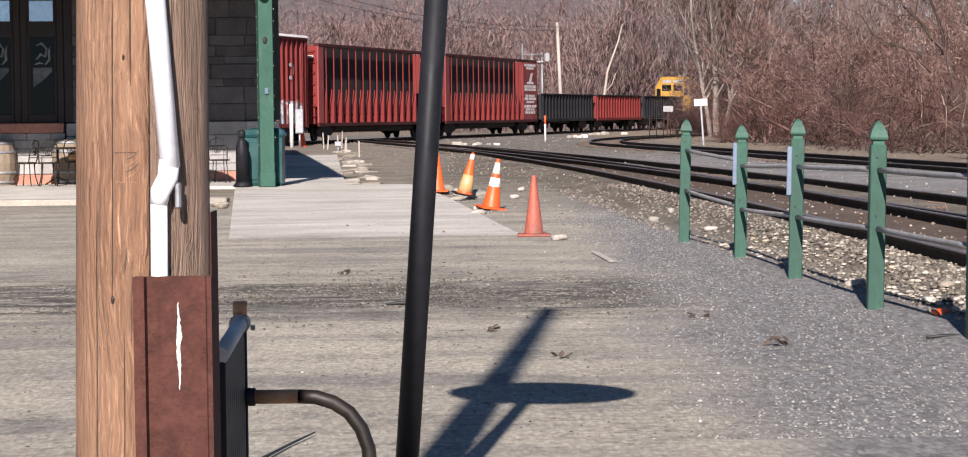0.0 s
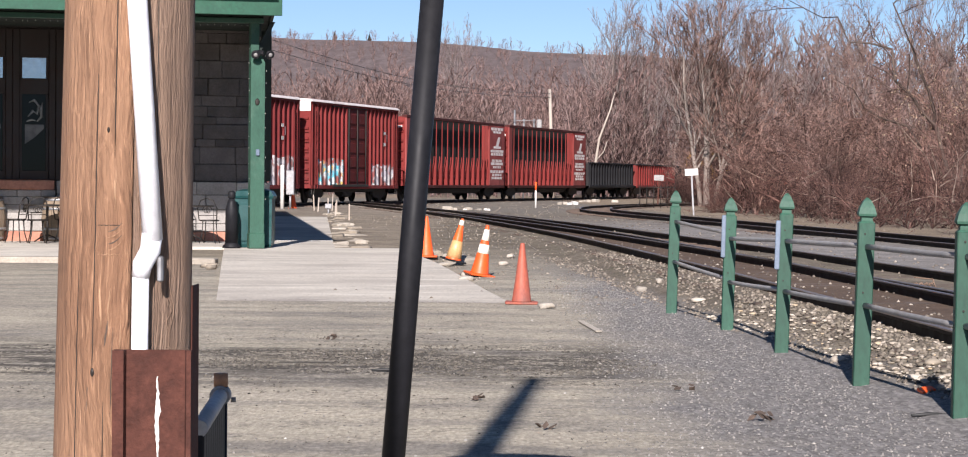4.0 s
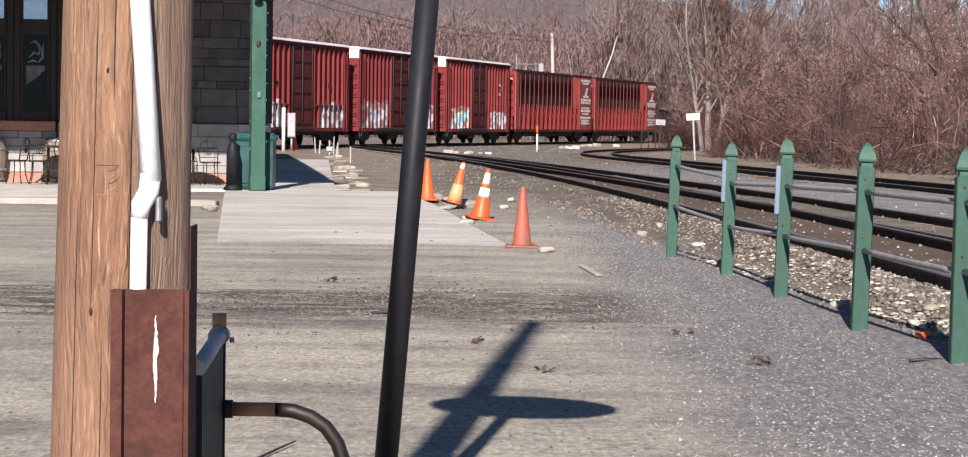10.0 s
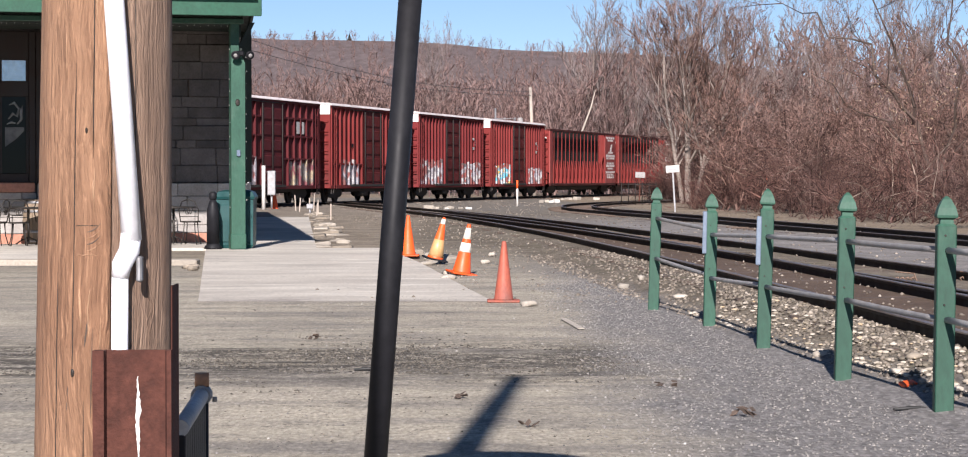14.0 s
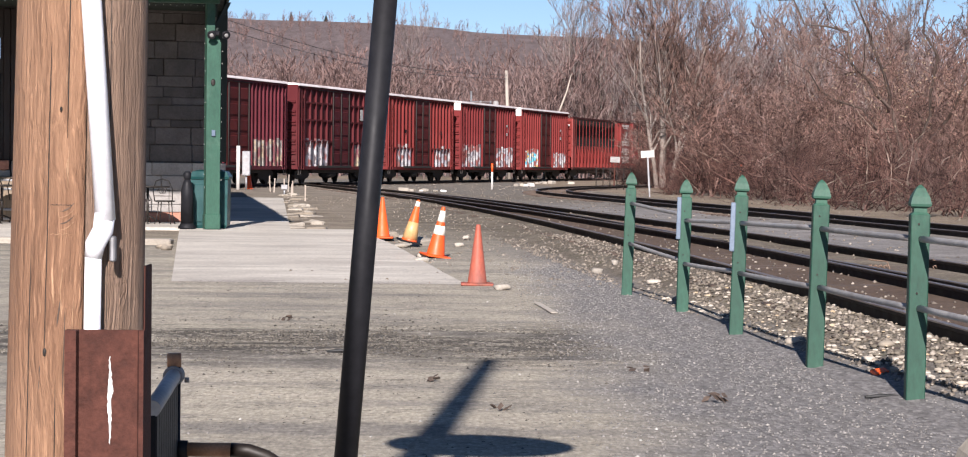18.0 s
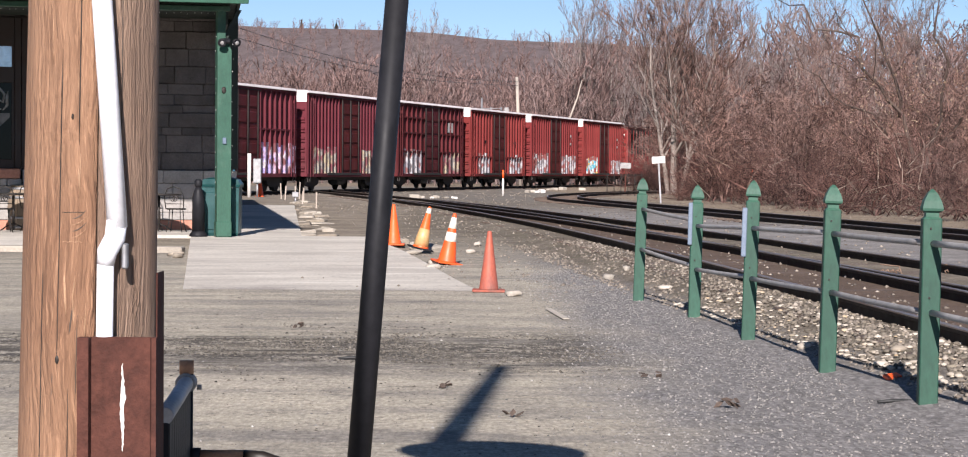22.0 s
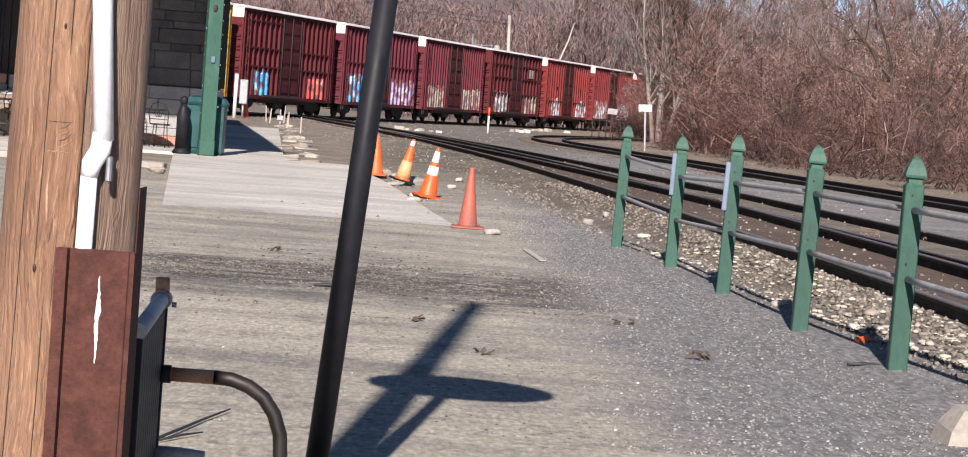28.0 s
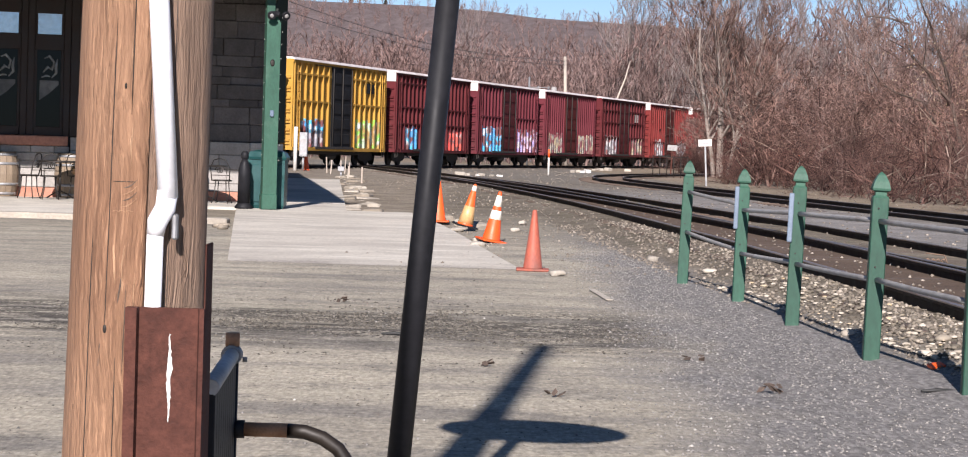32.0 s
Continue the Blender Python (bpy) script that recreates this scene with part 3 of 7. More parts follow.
# ---- utility pole with conduit and steel guard ----
def utility_pole():
    e = thing("utility_pole", pose(-0.672, 4.5, 0), "brown weathered wooden utility pole with white conduit and rusty guard", "utility pole")
    def ring(z, r, a0, a1, n, inner=None):
        out = []
        for j in range(n + 1):
            a = radians(a0 + (a1 - a0) * j / n)
            w = 1 + 0.012 * noise.noise((math.cos(a) * 2.2, math.sin(a) * 2.2, z * 0.6)) + 0.01 * noise.noise((math.cos(a) * 9, math.sin(a) * 9, z * 0.25 + 4))
            out.append((lean(z) + r * w * math.cos(a), r * w * math.sin(a), z))
        return out

    def lean(z):
        return 0.0138 * (z - 1.15)
    zs = axis([(-0.3, 2.4, 0.06), (2.4, 7.5, 0.4)])
    g = Geo()
    cut = 284.0   # the long check beside the conduit
    for a0, a1, nm, mt, lb in ((cut - 190, cut - 0.6, "pole_side", M_WOOD, "warm brown cleaned wood"), (cut + 0.6, cut + 170, "pole_side", M_WOOD_GREY, "greyer weathered wood")):
        g = Geo()
        g.loft([ring(z, 0.1290 - 0.0068 * z, a0, a1, 40) + [(lean(z), 0.0, z)] for z in zs])
        g.smooth = True
        part(nm, g, mt, e, lb)
    # long drying cracks and a knot carved on the lit side
    for ax, z0, z1, w in ((252, 1.02, 1.62, 0.0011), (262, 0.5, 1.02, 0.0010), (268, 1.45, 1.95, 0.0012), (304, 0.9, 1.9, 0.0011), (236, 0.6, 1.25, 0.0010)):
        pts = []
        for i in range(9):
            z = z0 + (z1 - z0) * i / 8
            a = radians(ax + 1.2 * noise.noise((z * 3, ax, 0)))
            r = 0.1292 - 0.0068 * z
            pts.append((lean(z) + r * math.cos(a), r * math.sin(a), z))
        part("drying_crack", Geo().tube(pts, [w * 0.3] + [w] * 7 + [w * 0.3], 5), M_IRON, e, "dark drying crack")
    for ax, z, s in ((252, 1.07, 0.0045), (262, 1.5, 0.003)):
        a = radians(ax)
        r = 0.1270 - 0.0068 * z
        k = Geo().spin([(0.001, -0.004), (s, -0.002), (s * 0.8, 0.003), (s * 0.3, 0.005)], 10)
        part("knot", k, M_IRON, e, "dark knot", m=Matrix.Translation((lean(z) + r * math.cos(a), r * math.sin(a), z)) @ Matrix.Rotation(a, 4, "Z") @ Matrix.Rotation(radians(90), 4, "Y") @ Matrix.Diagonal((2.2, 1, 1, 1)))
    # a grafted patch and raised grain
    def on_pole(a, z, lift=0.0):
        r = 0.1290 - 0.0068 * z + lift
        return (lean(z) + r * math.cos(radians(a)), r * math.sin(radians(a)), z)
    part("patch_edge", Geo().tube([on_pole(254 + 1.9 * k, 1.331 + 0.0006 * (k % 2)) for k in range(11)], 0.0007, 5), M_IRON, e, "dark upper edge of a carved patch")
    part("patch_edge", Geo().tube([on_pole(254 + 1.9 * k, 1.278 + 0.0014 * (k % 3)) for k in range(11)], [0.0004, 0.0012, 0.0005, 0.0011, 0.0013, 0.0004, 0.0009, 0.0013, 0.0005, 0.0010, 0.0003], 5), M_WOOD_RAW, e, "pale splintered edge of a carved patch")
    for k in range(4):
        z = 1.287 + 0.011 * k
        part("carved_swirl", Geo().tube([on_pole(263 + 2.4 * j, z + 0.010 * (j / 4) ** 2) for j in range(6)], [0.0004, 0.0011, 0.0014, 0.0012, 0.0008, 0.0003], 5), M_TIE if k % 2 else M_WOOD_RAW, e, "curled carved grain")
    rp = random.Random(77)
    for k in range(5):
        a, z, ln = rp.uniform(303, 333), rp.uniform(0.95, 1.25), rp.uniform(0.06, 0.16)
        part("raised_grain", Geo().tube([on_pole(a + 3.2 * math.sin(j * 1.1 + k), z + ln * j / 8, 0.0004) for j in range(9)], [0.0003] + [0.0009] * 7 + [0.0003], 5), M_WOOD_GREY, e, "wavy raised grain")
    for k in range(7):
        a, z, ln = rp.uniform(240, 276), rp.uniform(1.0, 1.7), rp.uniform(0.03, 0.09)
        part("splinter", Geo().tube([on_pole(a + rp.uniform(-0.4, 0.4), z + ln * j / 4, 0.0003) for j in range(5)], [0.0003, 0.0011, 0.0014, 0.0010, 0.0003], 5), M_WOOD_RAW, e, "pale splintered wood")
    for a, z, da, ln, r, mt, lb in ((262, 1.115, 3.0, 0.05, 0.0022, M_TIE, "dark gash"), (259, 1.15, -2.0, 0.07, 0.0026, M_WOOD_RAW, "pale torn fibres"), (264, 1.17, 2.5, 0.05, 0.0022, M_WOOD_RAW, "pale torn fibres"), (266, 1.13, -1.5, 0.06, 0.0018, M_WOOD_RAW, "pale torn fibres"), (247, 0.98, 1.0, 0.09, 0.0016, M_TIE, "dark gash"), (268, 0.99, 1.0, 0.16, 0.0012, M_TIE, "dark gash")):
        part("torn_grain", Geo().tube([on_pole(a + da * j / 6 + 0.15 * math.sin(j * 2.1), z + ln * j / 6, -0.0003) for j in range(7)], [r * 0.2, r * 0.7, r, r * 0.8, r, r * 0.6, r * 0.2], 6), mt, e, lb)
    # conduit: lower length rising from the guard, an elbow, upper length leaning across the pole
    part("conduit_lower", Geo().tube([(0.047, -0.128, 0.2), (0.047, -0.133, 1.06), (0.049, -0.135, 1.250)], 0.0150, 16), M_WHITE_PVC, e)
    part("conduit_elbow", Geo().tube([(0.049, -0.135, 1.240), (0.052, -0.137, 1.262), (0.066, -0.137, 1.288), (0.069, -0.137, 1.318)], [0.0152, 0.0180, 0.0186, 0.0182], 16), M_WHITE_PVC, e)
    part("conduit_upper", Geo().tube([(0.070, -0.137, 1.305), (0.041, -0.137, 1.72), (0.005, -0.13, 2.3), (-0.05, -0.125, 4.0)], 0.0182, 16), M_WHITE_PVC, e)
    part("strap", Geo().box(0.078, 0.088, -0.141, -0.115, 1.232, 1.278, 0.003), M_GALV, e, "small grey pipe strap")
    # rusty channel guard in front and a second length behind
    g = Geo()
    prof = [(-0.069, -0.172), (-0.049, -0.172), (-0.047, -0.150), (0.056, -0.150), (0.060, -0.162), (0.068, -0.162), (0.068, -0.140), (-0.069, -0.140)]
    g.loft([[(x + 0.074, y, z) for x, y in prof] for z in (-0.2, 1.113)])
    ch = part("steel_guard", g, M_RUST, e, "rusty brown steel channel")
    rm = random.Random(19)
    mark = []
    for i in range(26):
        z = 0.912 + 0.0062 * i
        w = (0.0046 * math.sin(math.pi * (i + 0.5) / 26) + 0.0004) * rm.uniform(0.45, 1.15)
        x = 0.082 + 0.0006 * math.sin(i * 0.45) + rm.gauss(0, 0.0005)
        mark.append([(x - w, -0.1512, z), (x + w, -0.1512, z), (x + w, -0.1495, z), (x - w, -0.1495, z)])
    part("paint_mark", Geo().loft(mark), M_PAINT_WHITE, ch, "white paint scratch")
    part("rear_guard", Geo().box(0.121, 0.1245, 0.0, 0.10, -0.2, 1.22, 0.001), M_RUST, e)
    return e


utility_pole()


def pipe_railing():
    e = thing("pipe_railing", pose(-0.615, 5.6, 0), "black pipe railing with rusty capped post and bent loop", "railing")
    part("post", Geo().tube([(0, 0, -0.1), (0, 0, 0.945)], 0.0155, 14), M_BLACK, e)
    part("post_cap", Geo().tube([(0, 0, 0.945), (0, 0, 0.975)], 0.0165, 14), M_RUST_LIGHT, e, "rusty pipe end")
    part("top_rail", Geo().tube([(0, 0, 0.925), (0.021, -0.38, 0.925), (0.041, -0.76, 0.925)], 0.017, 14), M_WORN_PIPE, e, "grey worn top pipe")
    part("fitting", Geo().tube([(0, -0.03, 0.925), (0, 0.02, 0.925)], 0.023, 12).tube([(0.024, 0, 0.915), (0.034, 0, 0.915)], 0.006, 8), M_GREY_PIPE, e)
    for i in range(10):
        part("slat", Geo().box(-0.008, 0.008, -0.037, 0.037, 0.02, 0.915, 0.003), M_BLACK, e, m=pose(0.041 - 0.0041 * i, -0.76 + 0.076 * i + 0.037, 0, 0, 0, 3.1))
    part("lower_rail", Geo().tube([(0.0, 0.0, 0.575), (0.06, 0.0, 0.575), (0.12, 0, 0.57)], 0.0175, 12), M_GREY_PIPE, e, "grey worn stub of pipe")
    def arc(z):
        return [(0.02, 0, z), (0.13, 0, z)], [(0.13, 0, z), (0.17, 0, z - 0.002), (0.21, 0, z - 0.015), (0.245, 0, z - 0.038), (0.272, 0, z - 0.075), (0.288, 0, z - 0.12), (0.293, 0, z - 0.18), (0.293, 0, z - 0.45), (0.293, 0, z - 0.9)]
    a, b = arc(0.757)
    part("loop_tape", Geo().tube(a, 0.0165, 14), M_RUST_LIGHT, e, "rusty bare section")
    part("loop", Geo().tube(b, 0.0168, 14), M_LOOP, e, "sooty brown bent pipe")
    part("collar", Geo().tube([(0.0, 0, 0.757), (0.032, 0, 0.757)], 0.021, 12), M_BLACK, e)
    part("bottom_rail", Geo().tube([(-0.01, -0.02, 0.545), (0.08, -0.02, 0.545)], 0.014, 12), M_BLACK, e)
    return e


pipe_railing()


def patio_heater():
    """Black leaning pole that carries a round reflector high above the view."""
    e = thing("patio_heater", pose(-0.357, 8.05, 0, 0, 4.4, 0), "black patio heater with leaning pole and disc reflector", "patio heater")
    part("pole", Geo().tube([(0, 0, 0.0), (0, 0, 2.34)], 0.0385, 24), M_BLACK, e)
    part("base", Geo().spin([(0.28, 0), (0.28, 0.02), (0.22, 0.06), (0.06, 0.09)], 28), M_BLACK, e)
    part("reflector", Geo().spin([(0.475, 2.44), (0.48, 2.455), (0.3, 2.50), (0.05, 2.53)], 40, (0.05, 0, 0)), M_GALV, e, "round metal reflector")
    part("burner", Geo().spin([(0.06, 2.34), (0.07, 2.36), (0.07, 2.43), (0.03, 2.439)], 20), M_GALV, e)
    return e


patio_heater()


# ---- green fence along the track ----
def fence():
    e = thing("fence", Matrix.Identity(4), "green wooden post fence with two weathered pipe rails", "fence")
    spots = [(1.96, 26.84, 1.355, 1.8), (2.285, 23.88, 1.30, 1.2), (2.43, 20.65, 1.36, 1.6), (2.605, 17.39, 1.345, 1.5), (2.82, 14.79, 1.335, 0.8), (3.05, 11.9, 1.34, 1.0)]
    for i, (x, y, h, lean) in enumerate(spots):
        m = pose(x, y, -0.02, 0, lean, -3 + 2 * math.sin(i * 2.3))
        w = 0.057
        post = part("post", Geo().box(-w, w, -w, w, -0.2, h - 0.175, 0.006), M_GREEN, e, m=m)
        part("neck", Geo().loft([[(-w * k, -w * k, z), (w * k, -w * k, z), (w * k, w * k, z), (-w * k, w * k, z)] for k, z in ((1.0, h - 0.18), (0.7, h - 0.165), (0.68, h - 0.14), (1.02, h - 0.13))]), M_GREEN, post)
        part("cap", Geo().loft([[(-w * k, -w * k, z), (w * k, -w * k, z), (w * k, w * k, z), (-w * k, w * k, z)] for k, z in ((1.05, h - 0.13), (1.1, h - 0.115), (0.9, h - 0.07), (0.45, h - 0.02), (0.1, h))]), M_GREEN, post, "carved pointed cap with weathered paint")
        if i in (1, 2):
            part("plaque", Geo().box(-w - 0.03, -w + 0.012, -w - 0.022, -w - 0.003, 0.72, 1.13, 0.006), M_PLAQUE, post, "blue-grey plaque on the post")
    # each pipe runs from the middle of one post to the middle of the next
    upper = [(1.0, 0.935), (0.885, 0.945), (0.94, 0.985), (0.98, 0.99), (0.99, 1.0)]
    lower = [(0.565, 0.49), (0.465, 0.53), (0.52, 0.565), (0.568, 0.57), (0.575, 0.58)]
    for i in range(len(spots) - 1):
        (xa, ya, _, la), (xb, yb, _, lb) = spots[i], spots[i + 1]
        for za, zb, sag in (upper[i] + (0.004,), lower[i] + (0.006,)):
            pa = Vector((xa + za * math.tan(radians(la)), ya, za))
            pb = Vector((xb + zb * math.tan(radians(lb)), yb, zb))
            pts = [pa.lerp(pb, k / 6) - Vector((0, 0, sag * math.sin(math.pi * k / 6))) for k in range(7)]
            part("pipe_rail", Geo().tube(pts, 0.0195, 10), M_GREY_PIPE, e)
            part("bolt", Geo().tube([(pa.x - 0.012, ya - w - 0.007, za + 0.09), (pa.x - 0.012, ya - w + 0.01, za + 0.09)], 0.007, 6), M_IRON, e)
    return e


fence()


# ---- traffic cones ----
def cone(x, y, z, h, body, label, tilt=(0, 0), bands=(), base_mat=None, rz=0):
    e = thing("traffic_cone", pose(x, y, z, tilt[0], tilt[1], rz), label, "traffic cone", "cones along the platform edge")
    r0, r1 = (0.109 if body is M_ORANGE_OLD else 0.125) * h / 0.7, 0.026
    base = Geo().box(-0.19, 0.19, -0.19, 0.19, 0, 0.028, 0.008)
    part("base", base, base_mat or body, e)
    part("body", Geo().spin([(r0 + 0.012, 0.026), (r0, 0.045), (r1, h - 0.01), (r1 * 0.7, h)], 24), body, e)
    for z0, z1, mt, lb in bands:
        f = lambda q: r0 + (r1 - r0) * (q - 0.045) / (h - 0.055) + 0.003
        part("band", Geo().spin([(f(z0) - 0.002, z0 - 0.001), (f(z0), z0), (f(z1), z1), (f(z1) - 0.002, z1 + 0.001)], 24), mt, e, lb)
    return e


cone(-1.12, 42.75, 0.10, 0.71, M_ORANGE, "plain bright orange traffic cone on concrete")
cone(-0.62, 40.3, 0.115, 0.71, M_ORANGE, "tilted orange and yellow traffic cone with dark base", (4, 12), ((0.06, 0.34, M_YELLOW_CONE, "worn yellow sleeve"), (0.60, 0.68, M_REFLECT, "dirty white band")), M_BLACK, 12)
cone(-0.17, 36.1, 0.045, 0.74, M_ORANGE, "orange traffic cone with two white bands, tilted", (5, 8), ((0.33, 0.46, M_REFLECT, "white band"), (0.52, 0.68, M_REFLECT, "white band")), None, 20)
cone(0.355, 28.55, 0.004, 0.705, M_ORANGE_OLD, "faded scuffed orange traffic cone on gravel", (0, 0.5), ())
cone(-8.95, 111.5, 0.14, 0.9, M_ORANGE, "orange traffic cone beside a grey cabinet")


M_PANE_GREY = surf("grey_pane_shape", (0.05, 0.053, 0.056), (0.12, 0.123, 0.126), 6, 0.5, 0, 0.05, 0.001, (0.02, 0.02, 0.02), 0.9)
M_PANE_PALE = surf("pale_pane_shape", (0.16, 0.165, 0.17), (0.30, 0.31, 0.315), 14, 0.5, 0, 0.05, 0.001, (0.05, 0.05, 0.05), 0.7)
M_STAIN_STONE = surf("stained_stone", (0.22, 0.185, 0.145), (0.31, 0.265, 0.21), 2.5, 0.95, 0, 0.5, 0.01, (0.14, 0.11, 0.085), 0.6, vary=0.3)


def apron_material():
    """Worn concrete, stained and scuffed along the walk, with dirt and gravel trodden over its front edge."""
    m, t, b = nodes_of("apron_concrete")
    pos = t.nodes.new("ShaderNodeNewGeometry").outputs["Position"]
    sep = t.nodes.new("ShaderNodeSeparateXYZ")
    t.links.new(pos, sep.inputs[0])
    col = mixc(t, ramp(t, noise_of(t, pos, 0.7, 5, 0.62, (0.5, 1, 1)), 0.36, 0.64), (0.43, 0.39, 0.34), (0.58, 0.535, 0.465))
    col = mixc(t, ramp(t, noise_of(t, pos, 1.9, 6, 0.7, (0.3, 1, 1)), 0.52, 0.66, 0, 0.55), col, (0.31, 0.285, 0.25))
    col = mixc(t, ramp(t, noise_of(t, pos, 2.3, 5, 0.6, (0.16, 1, 1)), 0.58, 0.66, 0, 0.7), col, (0.68, 0.64, 0.57))
    col = mixc(t, ramp(t, noise_of(t, pos, 7, 6, 0.75, (1, 0.3, 1)), 0.56, 0.72, 0, 0.5), col, (0.26, 0.24, 0.21))
    wob = noise_of(t, pos, 1.4, 6, 0.7, (0.6, 0.5, 1))
    edge = t.nodes.new("ShaderNodeMath")
    edge.operation = "MULTIPLY_ADD"
    t.links.new(wob, edge.inputs[0])
    edge.inputs[1].default_value = 5.0
    t.links.new(sep.outputs[1], edge.inputs[2])
    grit = mixc(t, ramp(t, noise_of(t, pos, 26, 5, 0.75, (1, 0.25, 1)), 0.35, 0.65), (0.24, 0.218, 0.194), (0.43, 0.385, 0.335))
    col = mixc(t, ramp(t, edge.outputs[0], 31.1, 32.2, 1, 0), col, grit)
    hsv = t.nodes.new("ShaderNodeHueSaturation")
    t.links.new(ramp(t, noise_of(t, pos, 30, 4, 0.7, (1, 0.2, 1)), 0.3, 0.7, 0.86, 1.12), hsv.inputs["Value"])
    t.links.new(col, hsv.inputs["Color"])
    t.links.new(hsv.outputs[0], b.inputs["Base Color"])
    b.inputs["Roughness"].default_value = 0.92
    bump_to(t, b, noise_of(t, pos, 40, 4), 0.3, 0.006)
    return m


M_APRON = apron_material()


# ---- station platform ----
def platform():
    """Raised concrete platform, its kerb, and the apron that slopes down to the lot."""
    e = thing("platform", Matrix.Identity(4), "worn concrete station platform with pale kerb", "platform", kind="structure")
    # slab sections with recessed joints between them
    for i in range(7):
        x0, x1 = -21.0 + 2.35 * i, -21.0 + 2.35 * i + (2.335 if i < 6 else 1.15)
        part("slab", Geo().box(x0, x1, 40.4, 47.0, -0.1, 0.13, 0.01), M_CONCRETE, e)
    for j in range(8):
        y0 = 47.015 + 5.0 * j
        xr = -3.1 - 0.07 * 5 * j
        part("slab", Geo().loft([[(-21, y0, z), (xr + 0.12, y0, z), (xr - 0.23, y0 + 4.985, z), (-21, y0 + 4.985, z)] for z in (-0.1, 0.13)]), M_CONCRETE, e)
    for i in range(6):
        x0 = -17.95 + 2.25 * i
        part("kerb", Geo().box(x0, x0 + 2.24, 39.9, 40.39, -0.1, 0.134, 0.02), M_KERB, e)
    # apron: sloping sections
    rows_ = [(28.75, 31.6), (31.605, 34.5), (34.505, 37.4), (37.405, 40.39), (40.395, 47.0)]
    def right(y):
        return 0.24 - 0.095 * (y - 28.75) - 0.0008 * (y - 28.75) ** 2
    def height(y):
        return 0.002 + 0.128 * smooth01(29, 43, y)
    for y0, y1 in rows_:
        left = lambda y: -3.2 - 0.103 * (y - 28.75)
        part("slab", Geo().loft([[(left(y0), y0, d + height(y0)), (right(y0), y0, d + height(y0)), (right(y1), y1, d + height(y1)), (left(y1), y1, d + height(y1))] for d in (-0.12, 0.0)]), M_APRON, e)
    # broken edge pieces of concrete and stone along the platform's track side
    rnd = random.Random(5)
    for j in range(44):
        y = 41 + 1.0 * j * (1 + 0.009 * j)
        x = right(y) if y < 47 else -2.95 - 0.07 * (y - 47)
        s = rnd.uniform(0.18, 0.42)
        part("edge_stone", Geo().box(-s * 0.6, s * 0.6, -0.6 * s, 0.6 * s, -0.06, rnd.uniform(0.02, 0.09), 0.03), M_STAIN_STONE if rnd.random() < 0.5 else M_KERB, e, m=pose(x + rnd.uniform(0.0, 0.6), y, 0.09, rnd.uniform(-6, 6), rnd.uniform(-8, 8), rnd.uniform(-45, 45)))
    return e


platform()


# ---- station ----
WALL_Y = 51.2     # front wall
EAVE_Y = 44.96    # front edge of the canopy
EAVE_X = -4.815   # its right-hand corner
# the station's front stands turned, its right-hand end farther away; its side runs along the platform
STATION = Matrix.Translation((-7.102, 50.89, 0)) @ Matrix.Rotation(radians(15), 4, "Z") @ Matrix.Translation((6.5, -51.2, 0))
PLATFORM_SIDE = Matrix.Translation((-3.86, 45.3, 0)) @ Matrix.Rotation(radians(6), 4, "Z") @ Matrix.Translation((3.86, -45.3, 0))
SIDE = STATION.inverted() @ PLATFORM_SIDE


